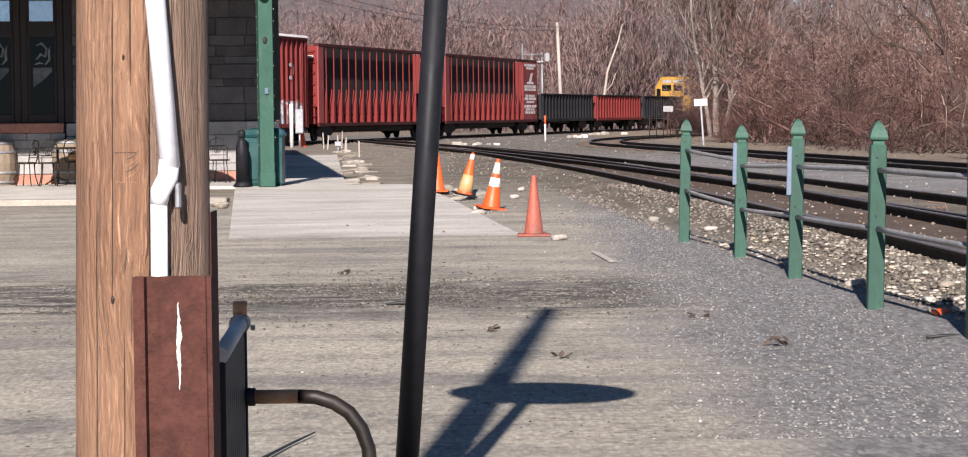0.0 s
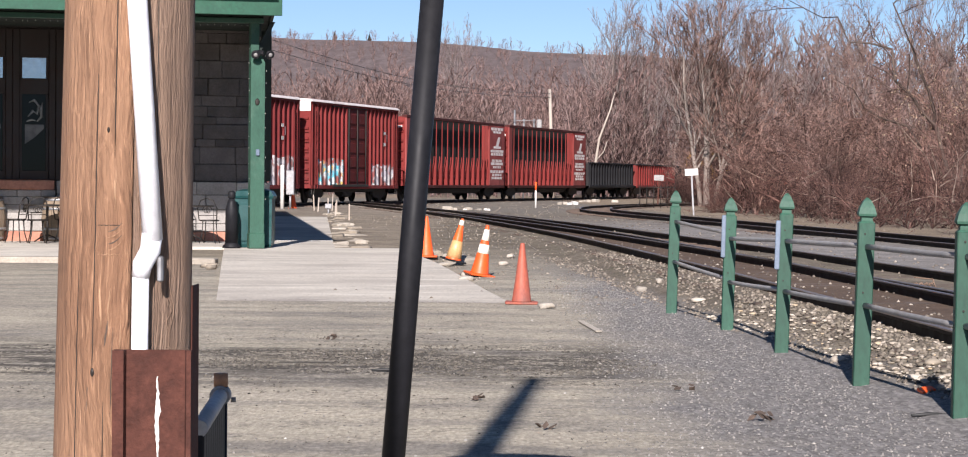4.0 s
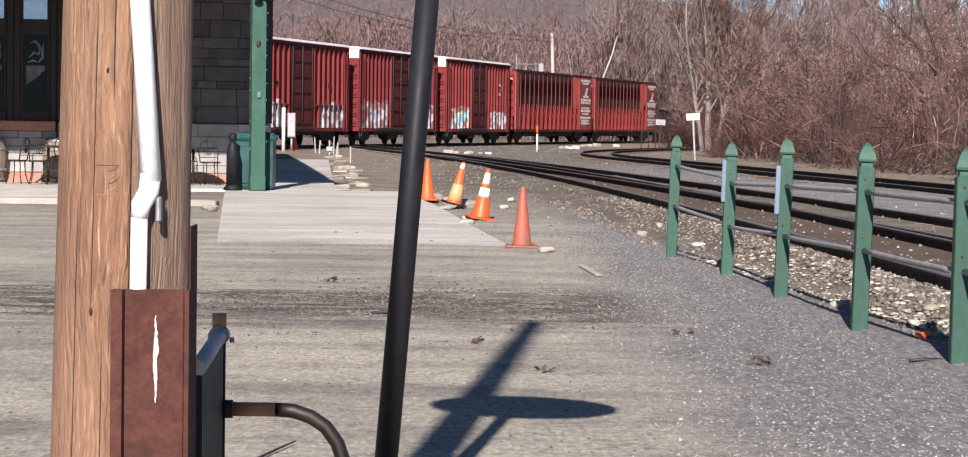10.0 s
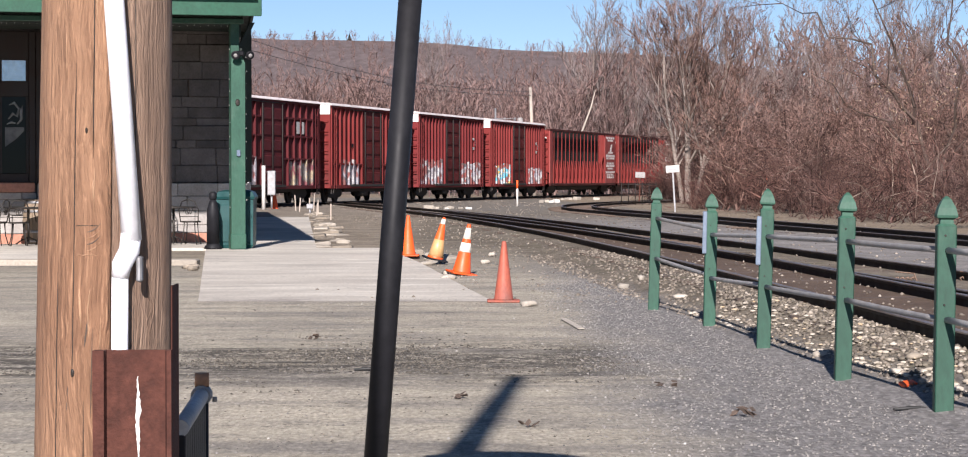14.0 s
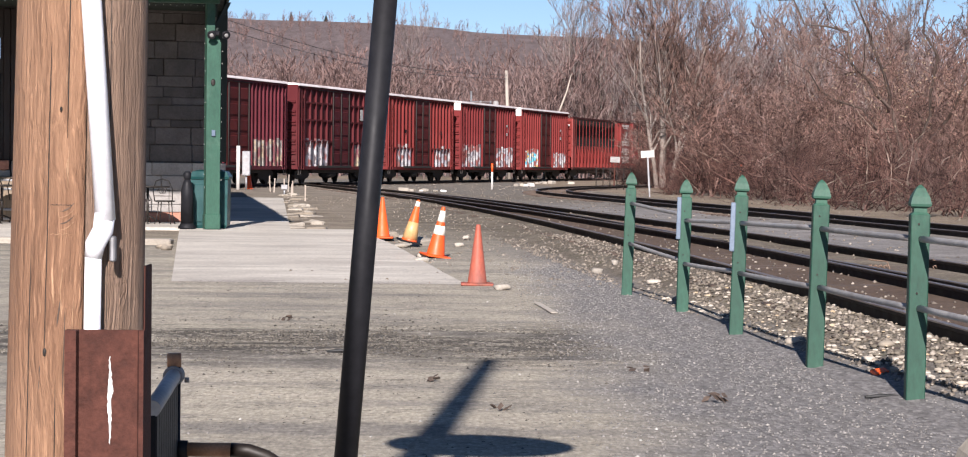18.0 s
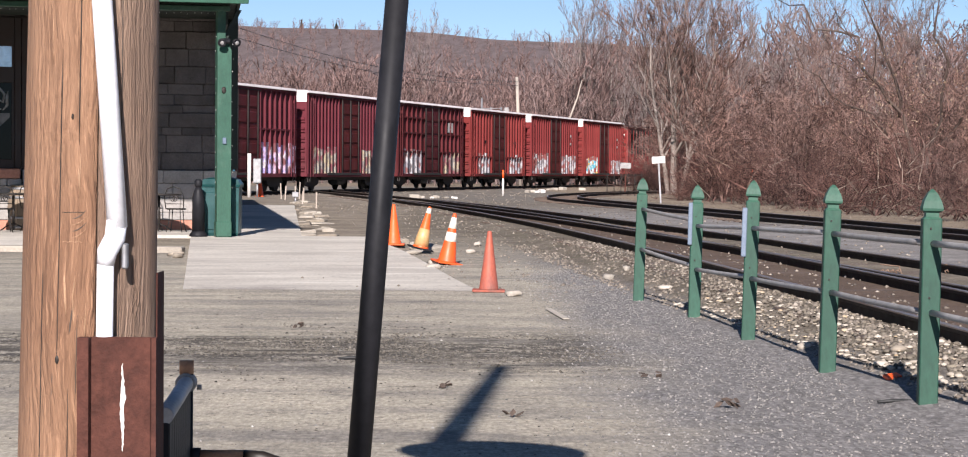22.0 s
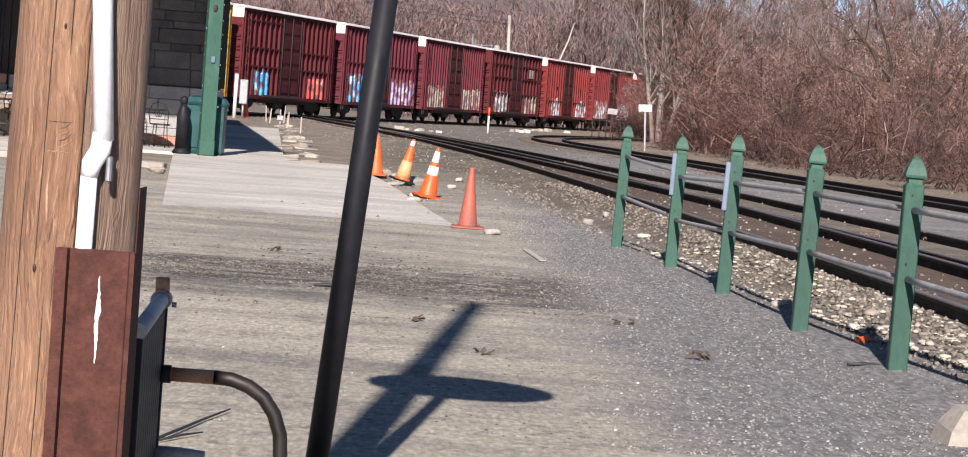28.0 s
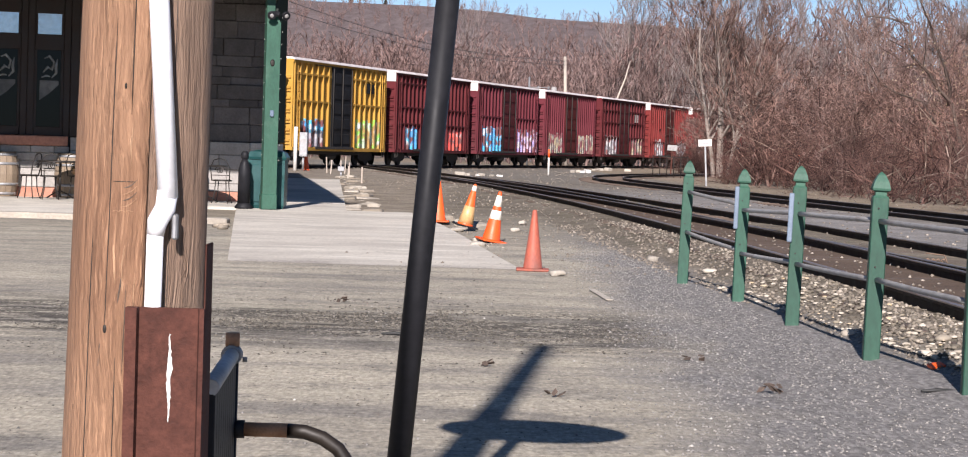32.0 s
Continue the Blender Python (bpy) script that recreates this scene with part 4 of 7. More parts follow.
def station():
    e = thing("station", STATION, "old brownstone railway station with green-trimmed canopy", "station building")
    xr = -3.95
    wall = part("wall", Geo().box(-21, xr - 0.06, WALL_Y + 0.03, WALL_Y + 5.0, 0.1, 4.6), M_MORTAR, e, "dark mortar behind the stonework")
    rnd = random.Random(11)
    # ashlar courses: dark brownstone above, pale granite below, leaving the window openings free
    def blocks(z0, z1, mat, name, lo, hi, y):
        z = z0
        while z < z1 - 0.08:
            h = min(rnd.choice((0.16, 0.22, 0.3, 0.36)), z1 - z)
            x = lo
            while x < hi - 0.02:
                w = min(rnd.uniform(0.35, 1.0), hi - x)
                if hi - x - w < 0.2:
                    w = hi - x
                b = Geo()
                p = rnd.uniform(0.0, 0.07)
                b.box(x + 0.003, x + w - 0.003, y - p, y + 0.09, z + 0.003, z + h - 0.003, 0.012)
                part(name, b, mat, wall)
                x += w
            z += h
    blocks(1.37, 4.6, M_BROWNSTONE, "stone", -8.2, xr - 0.2, WALL_Y)
    part("plinth", Geo().box(-13, xr, WALL_Y - 0.1, WALL_Y + 0.05, 0.1, 0.33, 0.02), M_SILL, e, "red sandstone base course")
    blocks(0.332, 1.36, M_GRANITE, "stone", -8.35, xr, WALL_Y - 0.06)
    blocks(0.332, 1.17, M_GRANITE, "stone", -13.0, -8.37, WALL_Y - 0.06)
    # right-hand return of the wall
    part("side_wall", Geo().box(-4.25, -4.05, WALL_Y + 0.9, WALL_Y + 42, 0.12, 5.2), M_BROWNSTONE, e, m=SIDE)
    part("corner_board", Geo().box(xr - 0.2, xr + 0.01, WALL_Y - 0.12, WALL_Y + 0.3, 1.38, 4.6, 0.01), M_DARK_SHADED_TRIM, e, "dark strip at the wall's right-hand corner")
    # windows with dark brown frames
    part("sill", Geo().box(-13, -8.4, WALL_Y - 0.16, WALL_Y + 0.1, 1.175, 1.375, 0.02), M_SILL, e, "red sandstone window sill")
    part("frame_side", Geo().box(-8.37, -8.2, WALL_Y - 0.06, WALL_Y + 0.08, 1.377, 4.45, 0.01), M_BROWN_FRAME, e)
    for k in range(4):
        x0 = -9.24 - 0.867 * k
        x1, ga, gb = x0 + 0.865, x0 + 0.14, x0 + 0.73
        w = part("window", Geo().box(ga, gb, WALL_Y + 0.02, WALL_Y + 0.028, 1.56, 3.12), M_GLASS, e, "dark glass in a brown timber window")
        part("upper_pane", Geo().box(ga, gb, WALL_Y + 0.02, WALL_Y + 0.028, 3.44, 3.86), M_SKYGLASS, w, "upper pane that mirrors the sky")
        for ja, jb in ((x0, ga), (gb, x1)):
            part("jamb", Geo().box(ja, jb, WALL_Y - 0.05, WALL_Y + 0.08, 1.377, 4.45, 0.01), M_BROWN_FRAME, w)
        for za, zb in ((1.377, 1.56), (3.12, 3.44), (3.86, 4.45)):
            part("transom", Geo().box(ga, gb, WALL_Y - 0.03, WALL_Y + 0.06, za, zb, 0.01), M_BROWN_FRAME, w)
        for sa, sb in ((ga, ga + 0.055), (gb - 0.055, gb)):
            part("stile", Geo().box(sa, sb, WALL_Y - 0.01, WALL_Y + 0.05, 1.56, 3.12, 0.005), M_BROWN_FRAME, w)
            part("stile", Geo().box(sa, sb, WALL_Y - 0.01, WALL_Y + 0.05, 3.44, 3.86, 0.005), M_BROWN_FRAME, w)
        xd = x0 + 0.435
        part("decal", Geo().loft([[(xd - 0.18, y, 2.1), (xd + 0.02, y, 2.24), (xd + 0.2, y, 2.42), (xd + 0.2, y, 2.5), (xd - 0.18, y, 2.5)] for y in (WALL_Y + 0.008, WALL_Y + 0.018)]), M_PANE_GREY, w, "dull grey shape on the glass")
        if k < 2:
            for pts, rr in (([(-0.12, 2.66), (-0.02, 2.78), (0.06, 2.72), (0.10, 2.88), (0.0, 3.0), (-0.1, 2.95)], [0.01, 0.035, 0.03, 0.022, 0.03, 0.01]), ([(0.06, 2.56), (0.15, 2.66), (0.14, 2.8), (0.17, 2.95)], [0.01, 0.03, 0.034, 0.01]), ([(-0.15, 2.56), (-0.05, 2.60), (0.03, 2.58)], [0.01, 0.022, 0.01])):
                part("decal", Geo().tube([(xd + a, WALL_Y + 0.012, z) for a, z in pts], rr, 6), M_PANE_PALE, w, "pale curled shape on the glass")
    # canopy
    for x0, x1 in ((-21, -9.96), (-9.95, -7.42), (-7.41, EAVE_X)):
        part("fascia", Geo().box(x0, x1, EAVE_Y, EAVE_Y + 0.05, 4.42, 4.75, 0.008), M_GREEN_TRIM, e, "green painted fascia board")
    part("drip_edge", Geo().box(-21, EAVE_X + 0.06, EAVE_Y - 0.05, EAVE_Y + 0.04, 4.754, 4.80, 0.01), M_SOFFIT, e, "weathered grey drip edge")
    # side boards, soffit and beam face carry the canopy's shade in their colour
    part("side_fascia", Geo().box(-4.05, -4.0, 45.5, 94, 4.43, 4.66, 0.008), M_DARK_SHADED_TRIM, e, m=SIDE)
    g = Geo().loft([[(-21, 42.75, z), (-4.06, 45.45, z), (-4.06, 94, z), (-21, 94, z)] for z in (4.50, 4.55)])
    part("soffit", g, M_DARK_SHADED_TRIM, e, m=SIDE)
    part("beam", Geo().box(-21, EAVE_X - 0.2, EAVE_Y + 0.80, EAVE_Y + 1.0, 4.325, 4.42, 0.01), M_GREEN, e, "pale green lower edge of the canopy beam")
    part("beam_face", Geo().box(-21, EAVE_X - 0.2, EAVE_Y + 0.84, EAVE_Y + 0.98, 4.424, 4.495, 0.004), M_DARK_SHADED_TRIM, e)
    part("side_beam", Geo().box(-4.42, -4.22, 46.9, 94, 4.12, 4.38, 0.01), M_DARK_SHADED_TRIM, e, m=SIDE)
    rings = [[(-21, 42.33, z), (-3.97, 45.03, z), (-3.97, 94, z), (-21, 94, z)] for z in (4.81, 4.87)] + [[(-21, 54, 9.0), (-8.5, 56, 9.0), (-8.5, 88, 9.0), (-21, 88, 9.0)]]
    part("roof", Geo().loft(rings), M_SHINGLE, e, "grey shingled roof", m=SIDE)
    rs_ = random.Random(14)
    for k in range(46):   # butts of the first course along the eave
        x = -13.6 + 0.2 * k
        if x < EAVE_X + 0.2:
            part("shingle", Geo().box(x, x + 0.19, EAVE_Y - 0.24, EAVE_Y + 0.05, 4.872, 4.89 + rs_.uniform(0, 0.012)), M_SHINGLE, e)
    # posts: a stout lower post with a pointed top, a slim upper post beside it
    for px, py in ((EAVE_X - 0.31, EAVE_Y + 0.913), (EAVE_X - 8.6, EAVE_Y + 0.913)):
        p = part("canopy_post", Geo().loft([[(px - 0.13 * k, py - 0.13 * k, z), (px + 0.13 * k, py - 0.13 * k, z), (px + 0.13 * k, py + 0.13 * k, z), (px - 0.13 * k, py + 0.13 * k, z)] for k, z in ((1, 0.13), (1, 3.60), (0.35, 3.80))]), M_GREEN, e, "green painted timber post")
        part("post_head", Geo().box(px - 0.13, px + 0.03, py - 0.08, py + 0.129, 3.5, 4.42, 0.01), M_GREEN, p)
        part("post_base", Geo().box(px - 0.145, px + 0.145, py - 0.145, py + 0.145, 0.131, 0.42, 0.015), M_GREEN, p)
        part("bracket", Geo().loft([[(px + 0.02, y, 3.9), (px + 0.26, y, 4.36), (px + 0.34, y, 4.36), (px + 0.06, y, 3.78)] for y in (py + 0.0, py + 0.1)]), M_DARK_SHADED_TRIM, p, "dark timber knee brace")
        part("knot_scar", Geo().spin([(0.004, 0), (0.045, 0.003), (0.03, 0.007), (0.004, 0.009)], 9), M_IRON, p, "dark scar in the paint", m=pose(px - 0.01, py - 0.129, 2.86, 90, 0, 0) @ Matrix.Diagonal((1, 1.5, 1, 1)))
        part("outlet_box", Geo().box(px - 0.035, px + 0.035, py - 0.17, py - 0.131, 1.86, 1.98, 0.01), M_PLAQUE, p, "small grey outlet box")
        if px > -6:
            lamp = part("flood_lamp", Geo().box(px - 0.07, px + 0.10, py - 0.24, py - 0.14, 3.72, 3.82, 0.025), M_BLACK, p, "black twin flood lamp")
            for dx, tilt in ((-0.06, 25), (0.17, -30)):
                part("lamp_head", Geo().spin([(0.03, 0), (0.05, 0.03), (0.085, 0.13), (0.07, 0.15)], 14), M_BLACK, lamp, m=pose(px + dx, py - 0.2, 3.77, 110, tilt, 0))
                part("lamp_lens", Geo().spin([(0.04, 0.151), (0.03, 0.158), (0.01, 0.162)], 12), M_GREY_PIPE, lamp, m=pose(px + dx, py - 0.2, 3.77, 110, tilt, 0))
    return e


station()


def string_lights():
    e = thing("string_lights", STATION, "string of small white bulbs wound on the canopy post", "string lights")
    rnd = random.Random(3)
    bulb = Geo().spin([(0.002, 0), (0.007, 0.006), (0.007, 0.014), (0.002, 0.02)], 6).mesh("bulb")
    wire = []
    for i in range(46):
        z = 0.9 + i * 0.067
        s = (i % 4)
        x = EAVE_X - 0.31 + (-0.145 if s == 0 else 0.145 if s == 2 else 0)
        y = EAVE_Y + 0.863 + (-0.145 if s == 1 else 0.145 if s == 3 else 0)
        wire.append((x, y, z))
        if s in (0, 2):
            part("bulb", bulb, M_PAINT_WHITE, e, m=pose(x + (-0.012 if s == 0 else 0.012), y - 0.05 + rnd.uniform(-0.06, 0.06), z + rnd.uniform(-0.03, 0.03)))
    edge = []
    for i in range(60):
        x = EAVE_X - 0.5 - i * 0.13
        edge.append((x, EAVE_Y + 0.79, 4.31 - 0.02 * (i % 2)))
        part("bulb", bulb, M_PAINT_WHITE, e, m=pose(x + rnd.uniform(-0.03, 0.03), EAVE_Y + 0.77, 4.26 + rnd.uniform(-0.012, 0.012)))
    part("wire", Geo().tube(edge, 0.005, 4), M_CABLE, e)


string_lights()


def litter_bin(x, y):
    e = thing("litter_bin", pose(x, y, 0.134), "dark teal square litter bin with domed lid", "litter bin")
    part("body", Geo().loft([[(-w, -w, z), (w, -w, z), (w, w, z), (-w, w, z)] for w, z in ((0.31, 0.0), (0.34, 0.06), (0.35, 0.92))]), M_TEAL, e)
    part("lid", Geo().loft([[(-w, -w, z), (w, -w, z), (w, w, z), (-w, w, z)] for w, z in ((0.37, 0.925), (0.38, 0.97), (0.32, 1.07), (0.2, 1.1))]), M_TEAL, e)
    for k in (-0.16, 0.16):
        part("panel", Geo().box(k - 0.12, k + 0.12, -0.365, -0.34, 0.12, 0.82, 0.008), M_TEAL, e)
    return e


litter_bin(-4.49, 46.95)


def smokers_post(x, y):
    e = thing("ash_receptacle", pose(x, y, 0.134), "black slim ash receptacle on a flared base", "ash receptacle")
    part("base", Geo().spin([(0.17, 0), (0.17, 0.03), (0.13, 0.08), (0.12, 0.1)], 20), M_BLACK, e)
    part("column", Geo().spin([(0.12, 0.1), (0.115, 0.72), (0.08, 0.86), (0.05, 0.92)], 20), M_BLACK, e)
    part("head", Geo().spin([(0.05, 0.92), (0.07, 0.94), (0.075, 1.03), (0.04, 1.07)], 16), M_BLACK, e)
    return e


smokers_post(-4.86, 46.2)


def bistro_chair(m):
    e = thing("bistro_chair", m, "dark wrought iron bistro chair with scrolled back", "chair", "bistro chairs")
    part("seat", Geo().spin([(0.19, 0.44), (0.2, 0.45), (0.2, 0.465), (0.18, 0.47)], 18), M_IRON, e)
    for a in (45, 135, 225, 315):
        c, s = math.cos(radians(a)), math.sin(radians(a))
        part("leg", Geo().tube([(0.15 * c, 0.15 * s, 0.45), (0.17 * c, 0.17 * s, 0.2), (0.23 * c, 0.23 * s, 0.0)], 0.011, 6), M_IRON, e)
    part("back_frame", Geo().tube([(-0.18, 0.12, 0.45), (-0.2, 0.17, 0.7), (-0.13, 0.2, 0.86), (0, 0.21, 0.9), (0.13, 0.2, 0.86), (0.2, 0.17, 0.7), (0.18, 0.12, 0.45)], 0.012, 6), M_IRON, e)
    for sx in (-1, 1):
        part("scroll", Geo().tube([(sx * 0.03 + sx * 0.07 * math.cos(k * 0.8) * (1 - k / 14), 0.185, 0.66 + 0.09 * math.sin(k * 0.8) * (1 - k / 14)) for k in range(12)], 0.009, 5), M_IRON, e)
    part("back_bar", Geo().tube([(-0.19, 0.15, 0.56), (0.19, 0.15, 0.56)], 0.008, 5), M_IRON, e)
    return e


def bistro_table(m):
    e = thing("bistro_table", m, "round dark iron bistro table on platform", "table", "bistro tables")
    part("tabletop", Geo().spin([(0.44, 0.72), (0.46, 0.735), (0.46, 0.75), (0.44, 0.755)], 28), M_IRON, e)
    part("column", Geo().tube([(0, 0, 0.03), (0, 0, 0.72)], 0.025, 10), M_IRON, e)
    for a in (30, 150, 270):
        c, s = math.cos(radians(a)), math.sin(radians(a))
        part("foot", Geo().tube([(0, 0, 0.16), (0.15 * c, 0.15 * s, 0.1), (0.3 * c, 0.3 * s, 0.015)], 0.014, 6), M_IRON, e)
    return e


for x, y in ((-5.55, 49.9), (-8.4, 49.5)):
    bistro_table(PLATFORM_SIDE @ pose(x, y, 0.134))
CH = bistro_chair(PLATFORM_SIDE @ pose(-5.95, 49.5, 0.134, 0, 0, 200))
for x, y, a in ((-5.2, 49.65, 165), (-8.55, 48.9, 190), (-8.05, 49.8, 150), (-9.0, 49.4, 250), (-5.7, 50.6, 20)):
    copy_thing(CH, PLATFORM_SIDE @ pose(x, y, 0.134, 0, 0, a))


def barrel(x, y):
    e = thing("barrel", PLATFORM_SIDE @ pose(x, y, 0.134), "weathered oak barrel with steel hoops on platform", "barrel", "barrels by the wall")
    n = 16
    for j in range(n):
        a0, a1 = 2 * math.pi * j / n + 0.012, 2 * math.pi * (j + 1) / n - 0.012
        rings = []
        for z in (0, 0.2, 0.45, 0.7, 0.9):
            r = 0.28 + 0.075 * math.sin(math.pi * (z + 0.02) / 0.94)
            rings.append([(r * math.cos(a0), r * math.sin(a0), z), (r * math.cos(a1), r * math.sin(a1), z), ((r - 0.03) * math.cos(a1), (r - 0.03) * math.sin(a1), z), ((r - 0.03) * math.cos(a0), (r - 0.03) * math.sin(a0), z)])
        part("stave", Geo().loft(rings), M_BARREL, e)
    for z in (0.06, 0.25, 0.66, 0.84):
        r = 0.284 + 0.075 * math.sin(math.pi * (z + 0.02) / 0.94)
        part("hoop", Geo().spin([(r - 0.02, z - 0.025), (r + 0.003, z - 0.024), (r + 0.003, z + 0.024), (r - 0.02, z + 0.025)], 24), M_GALV, e)
    part("head", Geo().spin([(0.27, 0.86), (0.27, 0.875), (0.02, 0.88)], 20), M_BARREL, e)


barrel(-9.65, 50.5)
barrel(-8.25, 50.65)


def pumpkin(x, y, z):
    e = thing("pumpkin", PLATFORM_SIDE @ pose(x, y, z), "small orange pumpkin on a chair", "pumpkin")
    g = Geo()
    g.loft([[(r * (1 + 0.06 * math.cos(8 * a)) * math.cos(a), r * (1 + 0.06 * math.cos(8 * a)) * math.sin(a), zz) for a in [2 * math.pi * j / 32 for j in range(32)]] for r, zz in ((0.05, 0), (0.13, 0.03), (0.16, 0.1), (0.13, 0.18), (0.04, 0.2))])
    g.smooth = True
    part("shell", g, M_YELLOW_CONE, e)
    part("stem", Geo().tube([(0, 0, 0.19), (0.02, 0, 0.24)], 0.015, 6), M_BARREL, e)


pumpkin(-8.05, 49.8, 0.604)


# ---- the freight train ----
def car_paint(name, c1, c2, grime=(0.06, 0.03, 0.027)):
    """Weathered freight-car paint: sun-faded blotches, sooty streaks that run down, small chips."""
    m, t, b = nodes_of(name)
    co = t.nodes.new("ShaderNodeTexCoord").outputs["Object"]
    info = t.nodes.new("ShaderNodeObjectInfo")
    col = mixc(t, ramp(t, noise_of(t, co, 0.8, 5, 0.6), 0.35, 0.65), c1, c2)
    fade = tuple(min(1.0, q * 1.25 + 0.012) for q in c2)
    col = mixc(t, ramp(t, noise_of(t, co, 0.35, 4, 0.65), 0.5, 0.7, 0, 0.6), col, fade)
    col = mixc(t, ramp(t, noise_of(t, co, 2.4, 6, 0.7, (1, 1, 0.12)), 0.52, 0.72, 0, 0.75), col, grime)
    col = mixc(t, ramp(t, noise_of(t, co, 1.1, 6, 0.75, (1, 1, 0.5)), 0.56, 0.7, 0, 0.55), col, grime)
    col = mixc(t, ramp(t, noise_of(t, co, 6.0, 5, 0.8), 0.70, 0.76, 0, 0.5), col, (0.26, 0.20, 0.18))
    hsv = t.nodes.new("ShaderNodeHueSaturation")
    t.links.new(ramp(t, info.outputs["Random"], 0, 1, 0.88, 1.14), hsv.inputs["Value"])
    t.links.new(col, hsv.inputs["Color"])
    t.links.new(hsv.outputs[0], b.inputs["Base Color"])
    b.inputs["Roughness"].default_value = 0.72
    b.inputs["Specular IOR Level"].default_value = 0.15
    bump_to(t, b, noise_of(t, co, 7, 4), 0.12, 0.004)
    return m


def spray_paint(name, tones, base):
    """Weathered spray paint in broken strokes over the car's own colour."""
    m, t, b = nodes_of(name)
    co = t.nodes.new("ShaderNodeTexCoord").outputs["Object"]
    a = noise_of(t, co, 1.6, 3, 0.6)
    s = noise_of(t, co, 2.6, 2, 0.5, (1.0, 1.0, 0.6))
    col = mixc(t, ramp(t, a, 0.47, 0.5), tones[0], tones[1])
    col = mixc(t, ramp(t, noise_of(t, co, 2.1, 2, 0.5, (1.4, 1, 1)), 0.56, 0.58), col, tones[2])
    col = mixc(t, ramp(t, s, 0.44, 0.50, 1, 0), col, base)
    t.links.new(mixc(t, ramp(t, noise_of(t, co, 5, 6, 0.75), 0.42, 0.66, 0, 0.7), col, (0.10, 0.065, 0.06)), b.inputs["Base Color"])
    b.inputs["Roughness"].default_value = 0.65
    return m


RED_A = car_paint("car_red", (0.135, 0.0185, 0.0195), (0.162, 0.026, 0.0265))
RED_B = car_paint("car_bright_red", (0.162, 0.0225, 0.0215), (0.190, 0.0315, 0.0295))
MAROON = car_paint("car_maroon", (0.084, 0.0130, 0.0160), (0.106, 0.0190, 0.0222))
PURPLE = car_paint("car_plum", (0.106, 0.0185, 0.0270), (0.130, 0.0265, 0.0355))
YELLOW = car_paint("car_yellow", (0.40, 0.215, 0.036), (0.45, 0.255, 0.052), (0.270, 0.150, 0.060))
CHIP_RED = car_paint("chip_car_red", (0.158, 0.021, 0.019), (0.195, 0.031, 0.028))
CHIP_FADED = car_paint("chip_car_faded_red", (0.24, 0.050, 0.046), (0.30, 0.078, 0.072))
LETTER = surf("stencil_white", (0.80, 0.74, 0.71), (0.70, 0.63, 0.60), 3, 0.7, 0, 0.05, 0.001, (0.45, 0.28, 0.26), 0.4)
# darker copy of the car red: the doors' recess shade put into the colour
RED_SHADED_DOOR = car_paint("car_door_shaded_red", (0.095, 0.0150, 0.0150), (0.122, 0.021, 0.0205))
CHIP_DARK = car_paint("chip_car_dark_red", (0.05, 0.014, 0.013), (0.07, 0.02, 0.018))
CAR_BLACK = car_paint("car_black", (0.0110, 0.0110, 0.0130), (0.0200, 0.0200, 0.0225), (0.0350, 0.0300, 0.0275))
ROOF_GREY = surf("car_roof_galvanised", (0.66, 0.60, 0.58), (0.76, 0.70, 0.68), 1.5, 0.6, 0.0, 0.1, 0.003, (0.35, 0.24, 0.2), 0.5)
RUN_GEAR = surf("running_gear", (0.024, 0.021, 0.02), (0.04, 0.034, 0.03), 3, 0.85, 0.1, 0.2, 0.004)
# near-black that stands in for shade inside the open chip cars
BAY_SHADE = surf("bay_shade_black", (0.005, 0.0045, 0.0045), (0.008, 0.007, 0.0065), 9, 0.95, 0, 0.2, 0.003)

WHEEL = Geo().tube([(0, -0.07, 0.46), (0, 0.03, 0.46)], 0.46, 20).tube([(0, 0.03, 0.46), (0, 0.06, 0.46)], 0.485, 20)
WHEEL.smooth = False
WHEEL = WHEEL.mesh("wheel")
WHEEL.materials.append(RUN_GEAR)
FRAME = Geo().loft([[(x, y, z) for x, z in ((-1.25, 0.42), (-1.0, 0.3), (-0.45, 0.22), (0.45, 0.22), (1.0, 0.3), (1.25, 0.42), (1.2, 0.62), (0.5, 0.8), (-0.5, 0.8), (-1.2, 0.62))] for y in (-0.07, 0.07)]).mesh("side_frame")
FRAME.materials.append(RUN_GEAR)
BOLSTER = Geo().box(-0.2, 0.2, -0.95, 0.95, 0.5, 0.86, 0.02).mesh("bolster")
BOLSTER.materials.append(RUN_GEAR)
COUPLER = Geo().box(-0.5, 0.42, -0.09, 0.09, 0.72, 0.95, 0.02).box(0.3, 0.52, -0.16, 0.16, 0.66, 1.0, 0.03).mesh("coupler")
COUPLER.materials.append(RUN_GEAR)


def trucks(e, half, inset=2.0):
    for sx in (-1, 1):
        t = part("truck", BOLSTER, RUN_GEAR, e, m=pose(sx * (half - inset), 0, 0))
        for sy in (-1, 1):
            part("side_frame", FRAME, RUN_GEAR, t, m=pose(0, sy * 1.0, 0))
            for wx in (-0.88, 0.88):
                part("wheel", WHEEL, RUN_GEAR, t, m=pose(wx, sy * 0.77, 0, 0, 0, 0 if sy < 0 else 180))
        part("coupler", COUPLER, RUN_GEAR, e, m=pose(sx * (half + 0.1), 0, 0, 0, 0, 0 if sx > 0 else 180))


